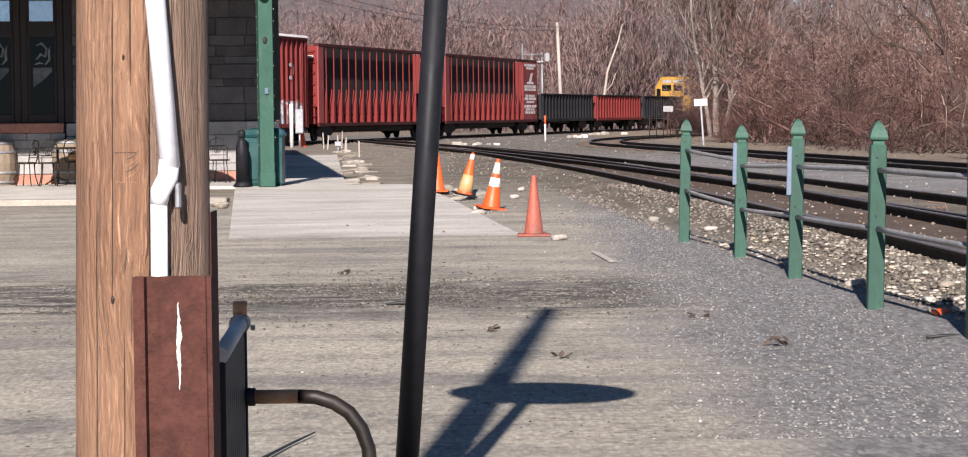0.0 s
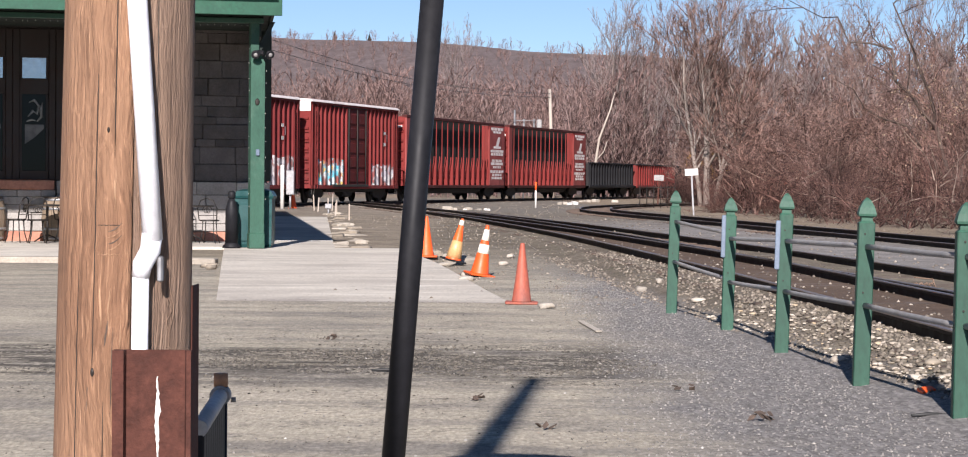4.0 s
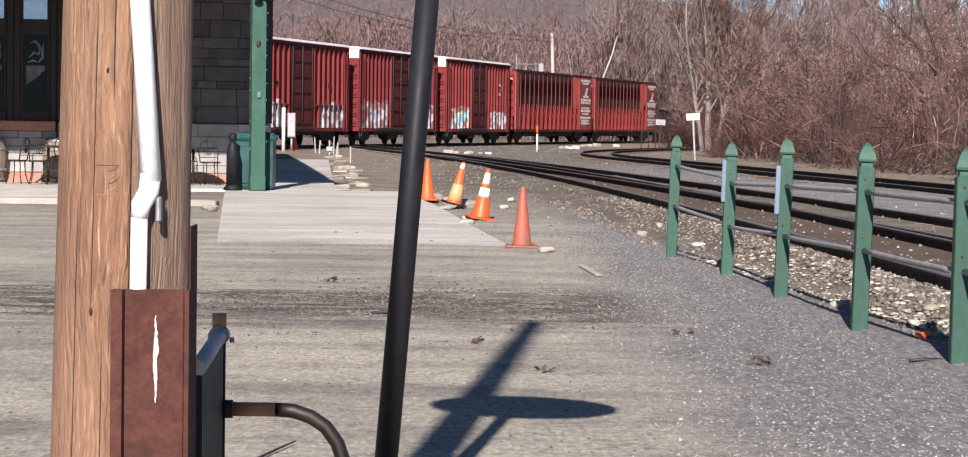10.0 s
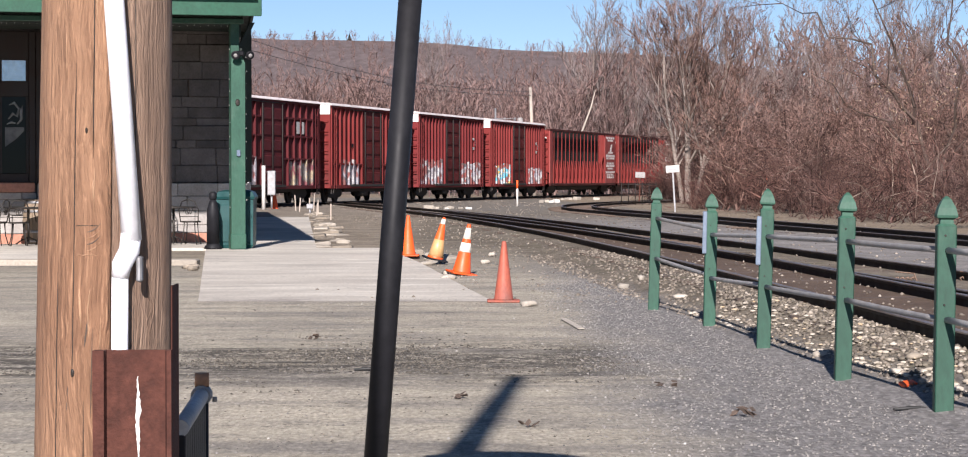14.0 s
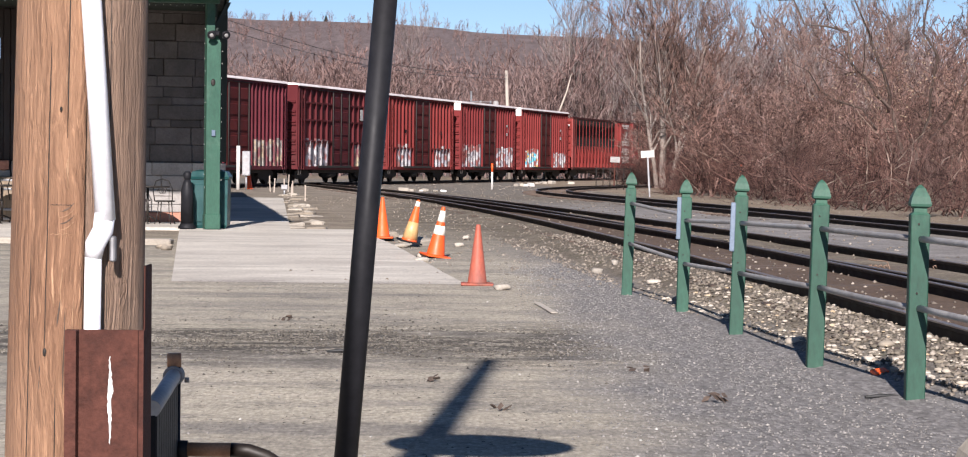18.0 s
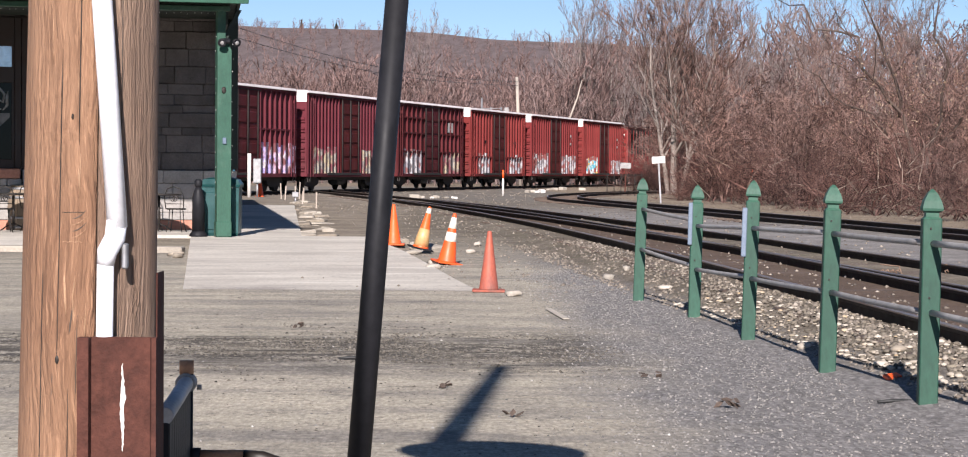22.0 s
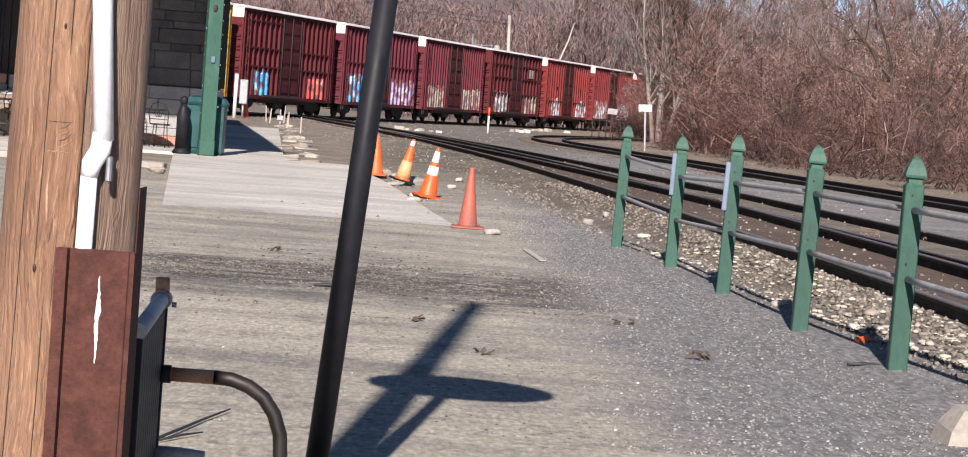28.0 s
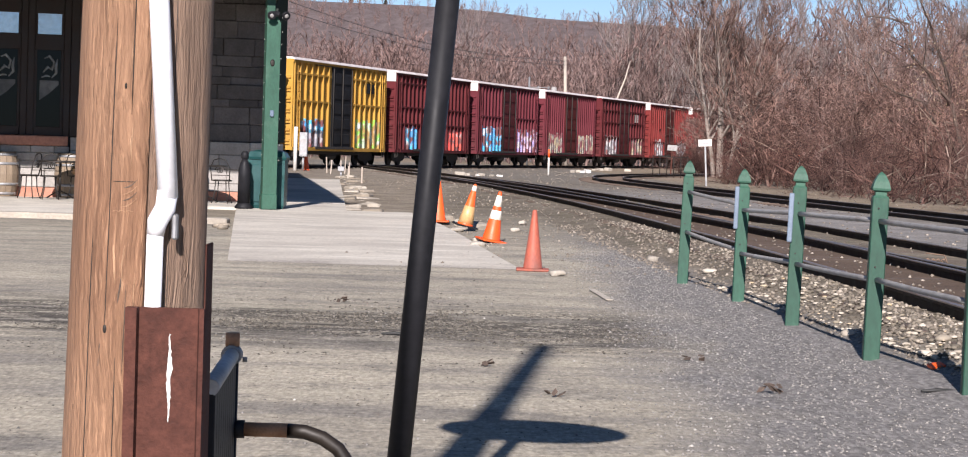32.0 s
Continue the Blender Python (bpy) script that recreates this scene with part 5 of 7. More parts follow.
def boxcar(label, paint, ribs=18, bands=(), white_end=True, door=None, graffiti=(), marks=(), half=7.6, top=5.18, door_x=(-1.55, 1.55)):
    """A high boxcar with outside posts; x forward, z = 0 on the rail."""
    e = thing("boxcar", Matrix.Identity(4), label, "boxcar", "cars of the freight train")
    w, z0 = 1.52, 0.84
    wi = w - 0.10
    part("body", Geo().box(-half, half, -wi, wi, z0, top - 0.12, 0.02), paint, e)
    part("roof", Geo().loft([[(x, -w - 0.07, top - 0.15), (x, -w - 0.05, top - 0.12), (x, -w + 0.08, top - 0.02), (x, 0, top + 0.03), (x, w - 0.08, top - 0.02), (x, w + 0.05, top - 0.12), (x, w + 0.07, top - 0.15)] for x in (-half - 0.02, half + 0.02)]), ROOF_GREY, e, "pale galvanised roof")
    rib = Geo().loft([[(x, y, z) for x, y in ((-0.075, 0.0), (-0.05, -0.105), (0.05, -0.105), (0.075, 0.0))] for z in (z0 + 0.05, top - 0.2)]).mesh("side_post")
    rib.materials.append(paint)
    dm = door or paint
    for sy in (-1, 1):
        for i in range(ribs):
            x = -half + 0.22 + (2 * half - 0.44) * i / (ribs - 1)
            if door_x[0] - 0.05 < x < door_x[1] + 0.05:
                continue
            part("side_post", rib, paint, e, m=pose(x, sy * wi, 0, 0, 0, 0 if sy < 0 else 180))
        s = lambda a, b: (min(a * sy, b * sy), max(a * sy, b * sy))
        part("side_sill", Geo().box(-half, half, *s(wi, w + 0.005), z0 - 0.12, z0 + 0.06, 0.015), paint, e)
        part("top_chord", Geo().box(-half, half, *s(wi, w), top - 0.26, top - 0.155, 0.01), paint, e)
        for zb, x0, x1 in bands:
            part("side_girt", Geo().box(x0, x1, *s(wi, w - 0.005), zb - 0.05, zb + 0.05, 0.012), paint, e)
        d = part("door", Geo().box(door_x[0], door_x[1], *s(wi + 0.002, wi + 0.05), z0 + 0.05, top - 0.3, 0.01), dm, e)
        for k in range(5):
            zz = z0 + 0.5 + k * 0.75
            part("door_panel", Geo().box(door_x[0] + 0.15, -0.12, *s(wi + 0.045, wi + 0.085), zz - 0.26, zz + 0.26, 0.02), dm, d)
            part("door_panel", Geo().box(0.12, door_x[1] - 0.15, *s(wi + 0.045, wi + 0.085), zz - 0.26, zz + 0.26, 0.02), dm, d)
        for xd in (door_x[0] + 0.06, -0.0, door_x[1] - 0.06):
            part("door_bar", Geo().tube([(xd, sy * (w + 0.01), z0 + 0.1), (xd, sy * (w + 0.01), top - 0.35)], 0.028, 6), RUN_GEAR, d)
        part("door_track", Geo().box(door_x[0] - 2.6, door_x[1] + 0.4, *s(wi, w + 0.03), z0 - 0.02, z0 + 0.1, 0.01), RUN_GEAR, e)
        part("door_track", Geo().box(door_x[0] - 2.6, door_x[1] + 0.4, *s(wi, w + 0.02), top - 0.30, top - 0.262, 0.008), RUN_GEAR, e)
    rung = Geo().box(-0.02, 0.02, -0.22, 0.22, -0.015, 0.015).mesh("rung")
    rung.materials.append(paint)
    for sx in (-1, 1):
        end = part("end_wall", Geo().box(min(sx * half, sx * (half + 0.04)), max(sx * half, sx * (half + 0.04)), -w + 0.02, w - 0.02, z0 - 0.1, top - 0.115, 0.01), paint, e)
        for k in range(7):
            zz = z0 + 0.35 + k * 0.5
            part("end_corrugation", Geo().tube([(sx * (half + 0.045), -w + 0.12, zz), (sx * (half + 0.045), w - 0.12, zz)], [0.075, 0.075], 8), paint, end)
        if white_end and sx < 0:
            part("white_panel", Geo().box(-half - 0.062, -half - 0.04, -w + 0.02, w - 0.02, top - 0.62, top - 0.14, 0.005), M_PAINT_WHITE, end, "white painted upper end")
        for k in range(6):
            part("rung", rung, paint, end, m=pose(sx * (half + 0.13), -1.2, z0 + 0.2 + 0.5 * k))
        # dark upright tube stands in for the shadow down the end wall
        part("brake_post", Geo().tube([(sx * (half + 0.2), -0.95, z0 - 0.2), (sx * (half + 0.2), -0.95, z0 + 2.2)], 0.03, 6), RUN_GEAR, end)
    part("underframe", Geo().box(-half + 0.3, half - 0.3, -0.35, 0.35, 0.52, z0, 0.02).box(-half + 3.4, half - 3.4, -1.2, 1.2, 0.56, z0 - 0.02, 0.02), RUN_GEAR, e)
    part("air_tank", Geo().tube([(-1.4, -1.0, 0.48), (0.2, -1.0, 0.48)], 0.2, 10), RUN_GEAR, e)
    for x in (-half + 0.5, half - 0.9):
        lad = part("ladder", Geo().box(x - 0.02, x + 0.02, -w - 0.05, -w - 0.02, z0 - 0.1, top - 0.4).box(x + 0.4, x + 0.44, -w - 0.05, -w - 0.02, z0 - 0.1, top - 0.4), paint, e)
        for k in range(9):
            part("rung", Geo().box(x + 0.021, x + 0.399, -w - 0.045, -w - 0.025, z0 + 0.1 + 0.43 * k, z0 + 0.125 + 0.43 * k), paint, lad)
    for x in (-half + 0.15, half - 0.55):
        part("side_step", Geo().box(x, x + 0.4, -w, -w + 0.06, 0.45, 0.5).box(x, x + 0.04, -w, -w + 0.05, 0.501, z0).box(x + 0.36, x + 0.4, -w, -w + 0.05, 0.501, z0), RUN_GEAR, e)
    for x0, x1, za, zb, mt in graffiti:
        # sprayed on each bay between two posts
        xs = [-half + 0.22 + (2 * half - 0.44) * i / (ribs - 1) for i in range(ribs)]
        for a, b in zip(xs, xs[1:]):
            if a >= x0 - 0.2 and b <= x1 + 0.2:
                dz = random.uniform(-0.12, 0.12)
                ext = 0.05 if b > door_x[0] and a < door_x[1] else 0.0
                part("graffiti", Geo().box(a + 0.08, b - 0.08, -wi - 0.006 - ext, -wi + 0.01, max(za - 0.32 + dz * 0.4, z0 + 0.065), zb + dz - 0.1), mt, e, "weathered spray paint")
                part("graffiti", Geo().box(b - 0.078, b + 0.078, -wi - 0.11, -wi - 0.002, max(za - 0.32 + dz * 0.3, z0 + 0.065), zb - dz - 0.1), mt, e, "weathered spray paint")
    for x, z, ww, hh, mt in marks:
        part("stencil", Geo().box(x - ww / 2, x + ww / 2, -w + 0.01, -w + 0.016, z - hh / 2, z + hh / 2), mt, e, "white stencilled mark")
    trucks(e, half, 2.1)
    return e


def chip_car(label):
    """High open wood-chip car: outside posts that narrow upwards over dark open bays, closed lettered panel at one end."""
    e = thing("chip_car", Matrix.Identity(4), label, "open freight car", "cars of the freight train")
    half, w, z0, zm, top = 11.05, 1.52, 0.86, 2.05, 4.85
    part("tub", Geo().box(-half, half, -w + 0.24, w - 0.24, z0, zm - 0.35, 0.02), CHIP_RED, e)
    # added black box: the shaded inside seen between the posts
    part("inner_load", Geo().box(-half + 0.3, half - 3.9, -w + 0.5, w - 0.5, zm - 0.348, top - 0.14), BAY_SHADE, e, "black box for the shade inside the open bays")
    pitch = 1.22
    rib = Geo().loft([[(-a, d, z), (-b, -0.10, z), (b, -0.10, z), (a, d, z)] for a, b, d, z in ((0.24, 0.13, 0.10, z0), (0.24, 0.13, 0.10, zm - 0.55), (0.09, 0.07, 0.0, zm + 0.05), (0.045, 0.04, -0.05, zm + 0.55), (0.04, 0.035, -0.06, top - 0.165))]).mesh("side_post")
    rib.materials.append(CHIP_RED)
    gusset = Geo().loft([[(x, y, z) for x, z in ((-0.56, zm - 0.7), (0.56, zm - 0.7), (0.44, zm - 0.32), (0.14, zm + 0.2), (0.04, zm + 0.55), (-0.04, zm + 0.55), (-0.14, zm + 0.2), (-0.44, zm - 0.32))] for y in (0.03, 0.07)]).mesh("gusset")
    gusset.materials.append(CHIP_RED)
    for sy in (-1, 1):
        s = lambda a, b: (min(a * sy, b * sy), max(a * sy, b * sy))
        for i in range(15):
            m = pose(-half + 1.3 + i * pitch, sy * (w - 0.12), 0, 0, 0, 0 if sy < 0 else 180)
            part("side_post", rib, CHIP_RED, e, m=m)
            part("gusset", gusset, CHIP_RED, e, m=m)
        part("top_chord", Geo().box(-half, half, *s(w - 0.3, w), top - 0.16, top, 0.02), CHIP_DARK, e)
        part("side_sill", Geo().box(-half, half, *s(w - 0.12, w + 0.01), z0 - 0.12, z0 + 0.06, 0.02), CHIP_DARK, e)
        part("panel", Geo().box(half - 3.75, half, *s(w - 0.11, w), z0 + 0.062, top - 0.162, 0.01), CHIP_FADED, e, "closed faded red panel with white lettering")
        part("panel", Geo().box(-half, -half + 0.8, *s(w - 0.11, w - 0.02), z0 + 0.062, top - 0.162, 0.01), CHIP_FADED, e)
        part("handhold", Geo().box(half - 0.5, half - 0.1, *s(w, w + 0.04), 1.3, 1.34).box(half - 0.5, half - 0.1, *s(w, w + 0.04), 1.7, 1.74).box(half - 0.5, half - 0.1, *s(w, w + 0.04), 2.1, 2.14), CHIP_RED, e)
    for sx in (-1, 1):
        end = part("end_wall", Geo().box(min(sx * half, sx * (half - 0.1)), max(sx * half, sx * (half - 0.1)), -w + 0.12, w - 0.12, zm - 0.348, top - 0.1, 0.01), CHIP_RED, e)
        part("end_stripe", Geo().box(min(sx * (half + 0.085), sx * (half + 0.1)), max(sx * (half + 0.085), sx * (half + 0.1)), -w + 0.25, -w + 0.9, top - 0.72, top - 0.6), M_PAINT_WHITE, end, "short white mark")
        for k in range(7):
            part("end_corrugation", Geo().tube([(sx * (half + 0.01), -w + 0.2, z0 + 0.4 + 0.53 * k), (sx * (half + 0.01), w - 0.2, z0 + 0.4 + 0.53 * k)], 0.08, 8), CHIP_RED, end)
    rnd = random.Random(7)
    xm = half - 1.9
    for z, ww, hh in [(q, 1.65 * a, b) for q, a, b in ((4.4, 1.9, 0.1), (4.22, 1.3, 0.08), (3.0, 2.0, 0.1), (2.8, 1.9, 0.1), (2.4, 1.6, 0.09), (2.2, 1.9, 0.1), (2.0, 1.3, 0.08), (1.7, 2.1, 0.1), (1.5, 1.5, 0.09), (1.3, 1.7, 0.09))]:
        n = rnd.randint(3, 5)
        x = xm - ww / 2
        for i in range(n):
            q = ww / n
            part("lettering_bar", Geo().box(x + 0.03, x + q - rnd.uniform(0.06, 0.16), -w - 0.006, -w - 0.0005, z, z + hh * 1.7), LETTER, e)
            x += q
    part("emblem", Geo().loft([[(xm - 0.9, y, 3.25), (xm + 0.9, y, 3.25), (xm + 0.9, y, 3.4), (xm + 0.3, y, 3.4), (xm + 0.75, y, 3.98), (xm + 0.2, y, 3.98), (xm - 0.35, y, 3.4), (xm - 0.9, y, 3.4)] for y in (-w - 0.006, -w - 0.0005)]), LETTER, e, "plain white emblem")
    part("underframe", Geo().box(-half + 0.3, half - 0.3, -0.4, 0.4, 0.6, z0, 0.02).box(-half + 4, half - 4, -1.0, 1.0, 0.42, z0 - 0.02, 0.15), RUN_GEAR, e)
    trucks(e, half, 2.2)
    return e


def gondola(label, paint):
    e = thing("gondola_car", Matrix.Identity(4), label, "gondola car", "cars of the freight train")
    half, w, z0, top = 7.75, 1.52, 0.9, 2.66
    part("tub", Geo().box(-half, half, -w + 0.1, -w + 0.16, z0, top - 0.1).box(-half, half, w - 0.16, w - 0.1, z0, top - 0.1).box(-half, half, -w + 0.162, w - 0.162, z0, z0 + 0.1).box(-half, -half + 0.06, -w + 0.162, w - 0.162, z0 + 0.1, top - 0.1).box(half - 0.06, half, -w + 0.162, w - 0.162, z0 + 0.1, top - 0.1), paint, e)
    rib = Geo().loft([[(x, y, z) for x, y in ((-0.1, 0.0), (-0.06, -0.1), (0.06, -0.1), (0.1, 0.0))] for z in (z0, top - 0.1)]).mesh("side_post")
    rib.materials.append(paint)
    for sy in (-1, 1):
        s = lambda a, b: (min(a * sy, b * sy), max(a * sy, b * sy))
        for i in range(17):
            part("side_post", rib, paint, e, m=pose(-half + 0.25 + i * 0.906, sy * (w - 0.1), 0, 0, 0, 0 if sy < 0 else 180))
        part("top_chord", Geo().box(-half, half, *s(w - 0.16, w + 0.02), top - 0.1, top, 0.02), CAR_BLACK, e)
        part("side_sill", Geo().box(-half, half, *s(w - 0.1, w + 0.01), z0 - 0.15, z0 + 0.05, 0.02), paint, e)
    part("underframe", Geo().box(-half + 0.3, half - 0.3, -0.4, 0.4, 0.6, z0, 0.02), RUN_GEAR, e)
    trucks(e, half, 2.0)
    return e


def locomotive():
    e = thing("locomotive", Matrix.Identity(4), "yellow locomotive cab above black frame, heading the train", "locomotive")
    part("frame", Geo().box(-9, 9, -1.5, 1.5, 1.0, 1.45, 0.03), RUN_GEAR, e)
    octagon = ((-1.55, 1.46), (-1.55, 3.55), (-1.02, 4.42), (1.02, 4.42), (1.55, 3.55), (1.55, 1.46))
    c = part("cab", Geo().loft([[(x, y * k, 1.46 + (z - 1.46) * k) for y, z in octagon] for x, k in ((-8.2, 0.98), (-8.12, 1.0), (-5.4, 1.0))]), YELLOW, e, "yellow cab with chamfered upper corners")
    for y0, y1, za, zb in ((-0.92, -0.1, 3.2, 3.72), (0.1, 0.92, 3.2, 3.72), (-1.4, -1.05, 2.75, 3.4), (1.05, 1.4, 2.75, 3.4)):
        part("window", Geo().box(-8.225, -8.19, y0, y1, za, zb, 0.01), M_GLASS, c)
    for y0, y1 in ((-0.85, -0.12), (0.12, 0.85)):
        part("number_box", Geo().box(-8.225, -8.19, y0, y1, 3.88, 4.16, 0.01), M_GREY_PIPE, c, "pale sign box, unreadable")
    for x0 in (-7.9, -6.7):
        part("window", Geo().box(x0, x0 + 0.9, -1.575, -1.54, 2.75, 3.4, 0.01), M_GLASS, c)
    part("hood", Geo().box(-5.3, 8.6, -0.95, 0.95, 1.46, 3.6, 0.08), CAR_BLACK, e)
    part("handrail", Geo().tube([(-5, -1.4, 2.4), (8.6, -1.4, 2.4)], 0.025, 6), YELLOW, e)
    part("fuel_tank", Geo().box(-2.5, 2.5, -1.3, 1.3, 0.4, 0.99, 0.1), RUN_GEAR, e)
    trucks(e, 9, 2.6)
    return e


G_WHITE = spray_paint("spray_white", ((0.44, 0.43, 0.44), (0.31, 0.30, 0.34), (0.08, 0.07, 0.08)), (0.22, 0.055, 0.05))
G_BLUE = spray_paint("spray_blue", ((0.05, 0.30, 0.62), (0.06, 0.45, 0.72), (0.60, 0.62, 0.66)), (0.15, 0.035, 0.04))
G_RED = spray_paint("spray_red", ((0.62, 0.05, 0.04), (0.70, 0.10, 0.07), (0.5, 0.3, 0.3)), (0.15, 0.035, 0.04))
G_PURPLE = spray_paint("spray_lilac", ((0.34, 0.28, 0.52), (0.55, 0.38, 0.50), (0.60, 0.56, 0.60)), (0.16, 0.035, 0.045))
G_SAND = spray_paint("spray_sand", ((0.36, 0.29, 0.19), (0.30, 0.28, 0.25), (0.19, 0.17, 0.16)), (0.18, 0.04, 0.055))
G_CYAN = spray_paint("spray_cyan", ((0.08, 0.42, 0.55), (0.55, 0.60, 0.62), (0.55, 0.36, 0.10)), (0.25, 0.055, 0.045))
G_GREEN = spray_paint("spray_green", ((0.22, 0.55, 0.06), (0.45, 0.55, 0.40), (0.55, 0.55, 0.52)), (0.40, 0.24, 0.06))
CARS = []   # thing, distance of its centre behind the front of the first boxcar
CARS.append((boxcar("bright red ribbed boxcar with pale graffiti along its foot", RED_B, 22, (), True, RED_SHADED_DOOR, ((-6.9, -2.2, 1.2, 2.25, G_CYAN), (2.3, 6.8, 1.2, 2.1, G_WHITE)), ((5.1, 3.7, 0.5, 0.16, M_PAINT_WHITE), (5.35, 3.45, 0.2, 0.4, M_PAINT_WHITE), (5.1, 3.1, 0.5, 0.18, M_PAINT_WHITE))), 8.5))
CARS.append((boxcar("red ribbed boxcar with grey tangled graffiti", RED_A, 22, (), True, RED_SHADED_DOOR, ((-7.3, -2.0, 1.2, 2.4, G_WHITE), (1.8, 7.0, 1.2, 2.3, G_WHITE)), ((5.1, 3.75, 0.5, 0.16, M_PAINT_WHITE), (5.35, 3.5, 0.2, 0.4, M_PAINT_WHITE), (5.1, 3.15, 0.5, 0.18, M_PAINT_WHITE))), 25.5))
CARS.append((boxcar("red boxcar with two blocks of white graffiti", RED_B, 20, ((2.0, -7.2, -1.8), (2.0, 1.8, 7.2)), True, RED_SHADED_DOOR, ((-6.4, -2.4, 1.2, 2.25, G_WHITE), (2.3, 6.6, 1.2, 2.25, G_WHITE)), ((-3.6, 3.0, 0.6, 0.2, CAR_BLACK), (4.4, 3.0, 0.6, 0.2, CAR_BLACK))), 42.5))
CARS.append((boxcar("dark maroon boxcar with horizontal girts and plain white emblem", MAROON, 16, ((2.2, -7.3, -1.6), (3.3, -7.3, -1.6), (4.2, -7.3, -1.6), (2.2, 1.6, 7.3), (3.3, 1.6, 7.3), (4.2, 1.6, 7.3)), False, MAROON, ((-6.8, -2.4, 1.2, 2.4, G_WHITE), (2.6, 6.4, 1.2, 2.2, G_SAND)), ((4.0, 3.75, 0.5, 0.6, M_PAINT_WHITE), (4.8, 3.75, 0.35, 0.6, M_PAINT_WHITE))), 59.5))
CARS.append((boxcar("plum-coloured finely ribbed boxcar with faded sandy graffiti", PURPLE, 26, (), True, RED_SHADED_DOOR, ((-6.6, -2.4, 1.2, 2.3, G_SAND), (2.2, 6.8, 1.2, 2.3, G_SAND))), 76.5))
CARS.append((boxcar("maroon boxcar with blue and lilac graffiti", PURPLE, 20, ((3.05, -7.3, -1.6), (3.05, 1.6, 7.3)), True, MAROON, ((-6.6, -2.0, 1.2, 2.5, G_BLUE), (2.0, 7.2, 1.2, 2.4, G_PURPLE))), 93.5))
CARS.append((boxcar("maroon boxcar with blue and red sprayed shapes", MAROON, 20, ((2.3, -7.3, -1.6), (3.2, -7.3, -1.6), (4.5, -7.3, -1.6), (2.3, 1.6, 7.3), (3.2, 1.6, 7.3)), True, MAROON, ((-6.2, -3.6, 1.2, 2.2, G_BLUE), (2.6, 5.8, 1.2, 2.1, G_RED))), 110.5))
CARS.append((boxcar("yellow boxcar with black doors and bright graffiti", YELLOW, 18, ((3.1, -7.3, -1.8), (4.4, -7.3, -1.8), (3.1, 1.8, 7.3), (4.4, 1.8, 7.3)), False, CAR_BLACK, ((-6.6, -2.4, 1.9, 2.3, G_BLUE), (-6.6, -2.4, 1.15, 1.85, G_WHITE), (2.2, 7.0, 1.2, 2.4, G_GREEN)), ((4.6, 4.0, 1.6, 0.5, CAR_BLACK),)), 127.5))
CARS.append((boxcar("red boxcar following behind the station", RED_A, 24, (), True), 144.5))
CARS.append((chip_car("tall red wood-chip car with white-lettered end panel"), -11.9))
CARS.append((chip_car("tall red wood-chip car coupled ahead, white-lettered end panel"), -35.3))
CARS.append((gondola("black ribbed gondola car", CAR_BLACK), -55.6))
CARS.append((gondola("dark red ribbed gondola car", CHIP_RED), -72.1))
CARS.append((gondola("black ribbed gondola car behind the locomotive", CAR_BLACK), -88.6))
CARS.append((locomotive(), -107.0))
# seconds, and how far the front of the first boxcar has come
RUN = [(0, -46.2), (4, -29.2), (7.5, -14.4), (12, 3.5), (15.5, 16.9), (19, 30.8), (24, 52.0), (28, 69.0), (30, 77.1), (32, 84.9)]


def run_at(t):
    i = max(k for k in range(len(RUN) - 1) if RUN[k][0] <= t)
    (a, p), (b, q) = RUN[i], RUN[i + 1]
    return p + (q - p) * (t - a) / (b - a)


def motions():
    for car, back in CARS:
        walk(car, [(t, train_at(run_at(t) - back)) for t in (0, 2, 4, 6, 7.5, 10, 12, 15.5, 17, 19, 21.5, 24, 26, 28, 30, 32)])


# ---- bare trees and brush ----
def bark(name, c1, c2, clump=0.4):
    """Bark and twigs: tone by piece and clump; clump contrast stands in for self-shadow."""
    m, t, b = nodes_of(name)
    geo = t.nodes.new("ShaderNodeNewGeometry")
    co = geo.outputs["Position"]
    big = noise_of(t, co, 0.55, 5, 0.65)
    hue = noise_of(t, co, 0.21, 3, 0.6)
    col = mixc(t, ramp(t, geo.outputs["Random Per Island"], 0.1, 1), c1, c2)
    grey = tuple(0.5 * (q + sum(c2) / 3) * 1.05 for q in c2)
    col = mixc(t, ramp(t, hue, 0.42, 0.62, 0, 0.6), col, mixc(t, geo.outputs["Random Per Island"], c1, grey))
    hsv = t.nodes.new("ShaderNodeHueSaturation")
    t.links.new(ramp(t, big, 0.34, 0.66, 1 - clump, 1 + clump), hsv.inputs["Value"])
    t.links.new(col, hsv.inputs["Color"])
    t.links.new(hsv.outputs[0], b.inputs["Base Color"])
    b.inputs["Roughness"].default_value = 0.9
    b.inputs["Specular IOR Level"].default_value = 0.15
    return m


BARK = bark("grey_brown_bark", (0.13, 0.10, 0.085), (0.30, 0.24, 0.21), 0.2)
PALE_BARK = bark("pale_trunk_bark", (0.20, 0.165, 0.142), (0.38, 0.32, 0.28), 0.15)
OAK_BARK = bark("dark_oak_bark", (0.05, 0.036, 0.03), (0.13, 0.095, 0.08), 0.2)
TWIG = bark("reddish_twigs", (0.046, 0.025, 0.0215), (0.325, 0.20, 0.162), 0.45)
GREY_TWIG = bark("grey_lilac_twigs", (0.11, 0.085, 0.08), (0.34, 0.275, 0.258), 0.25)
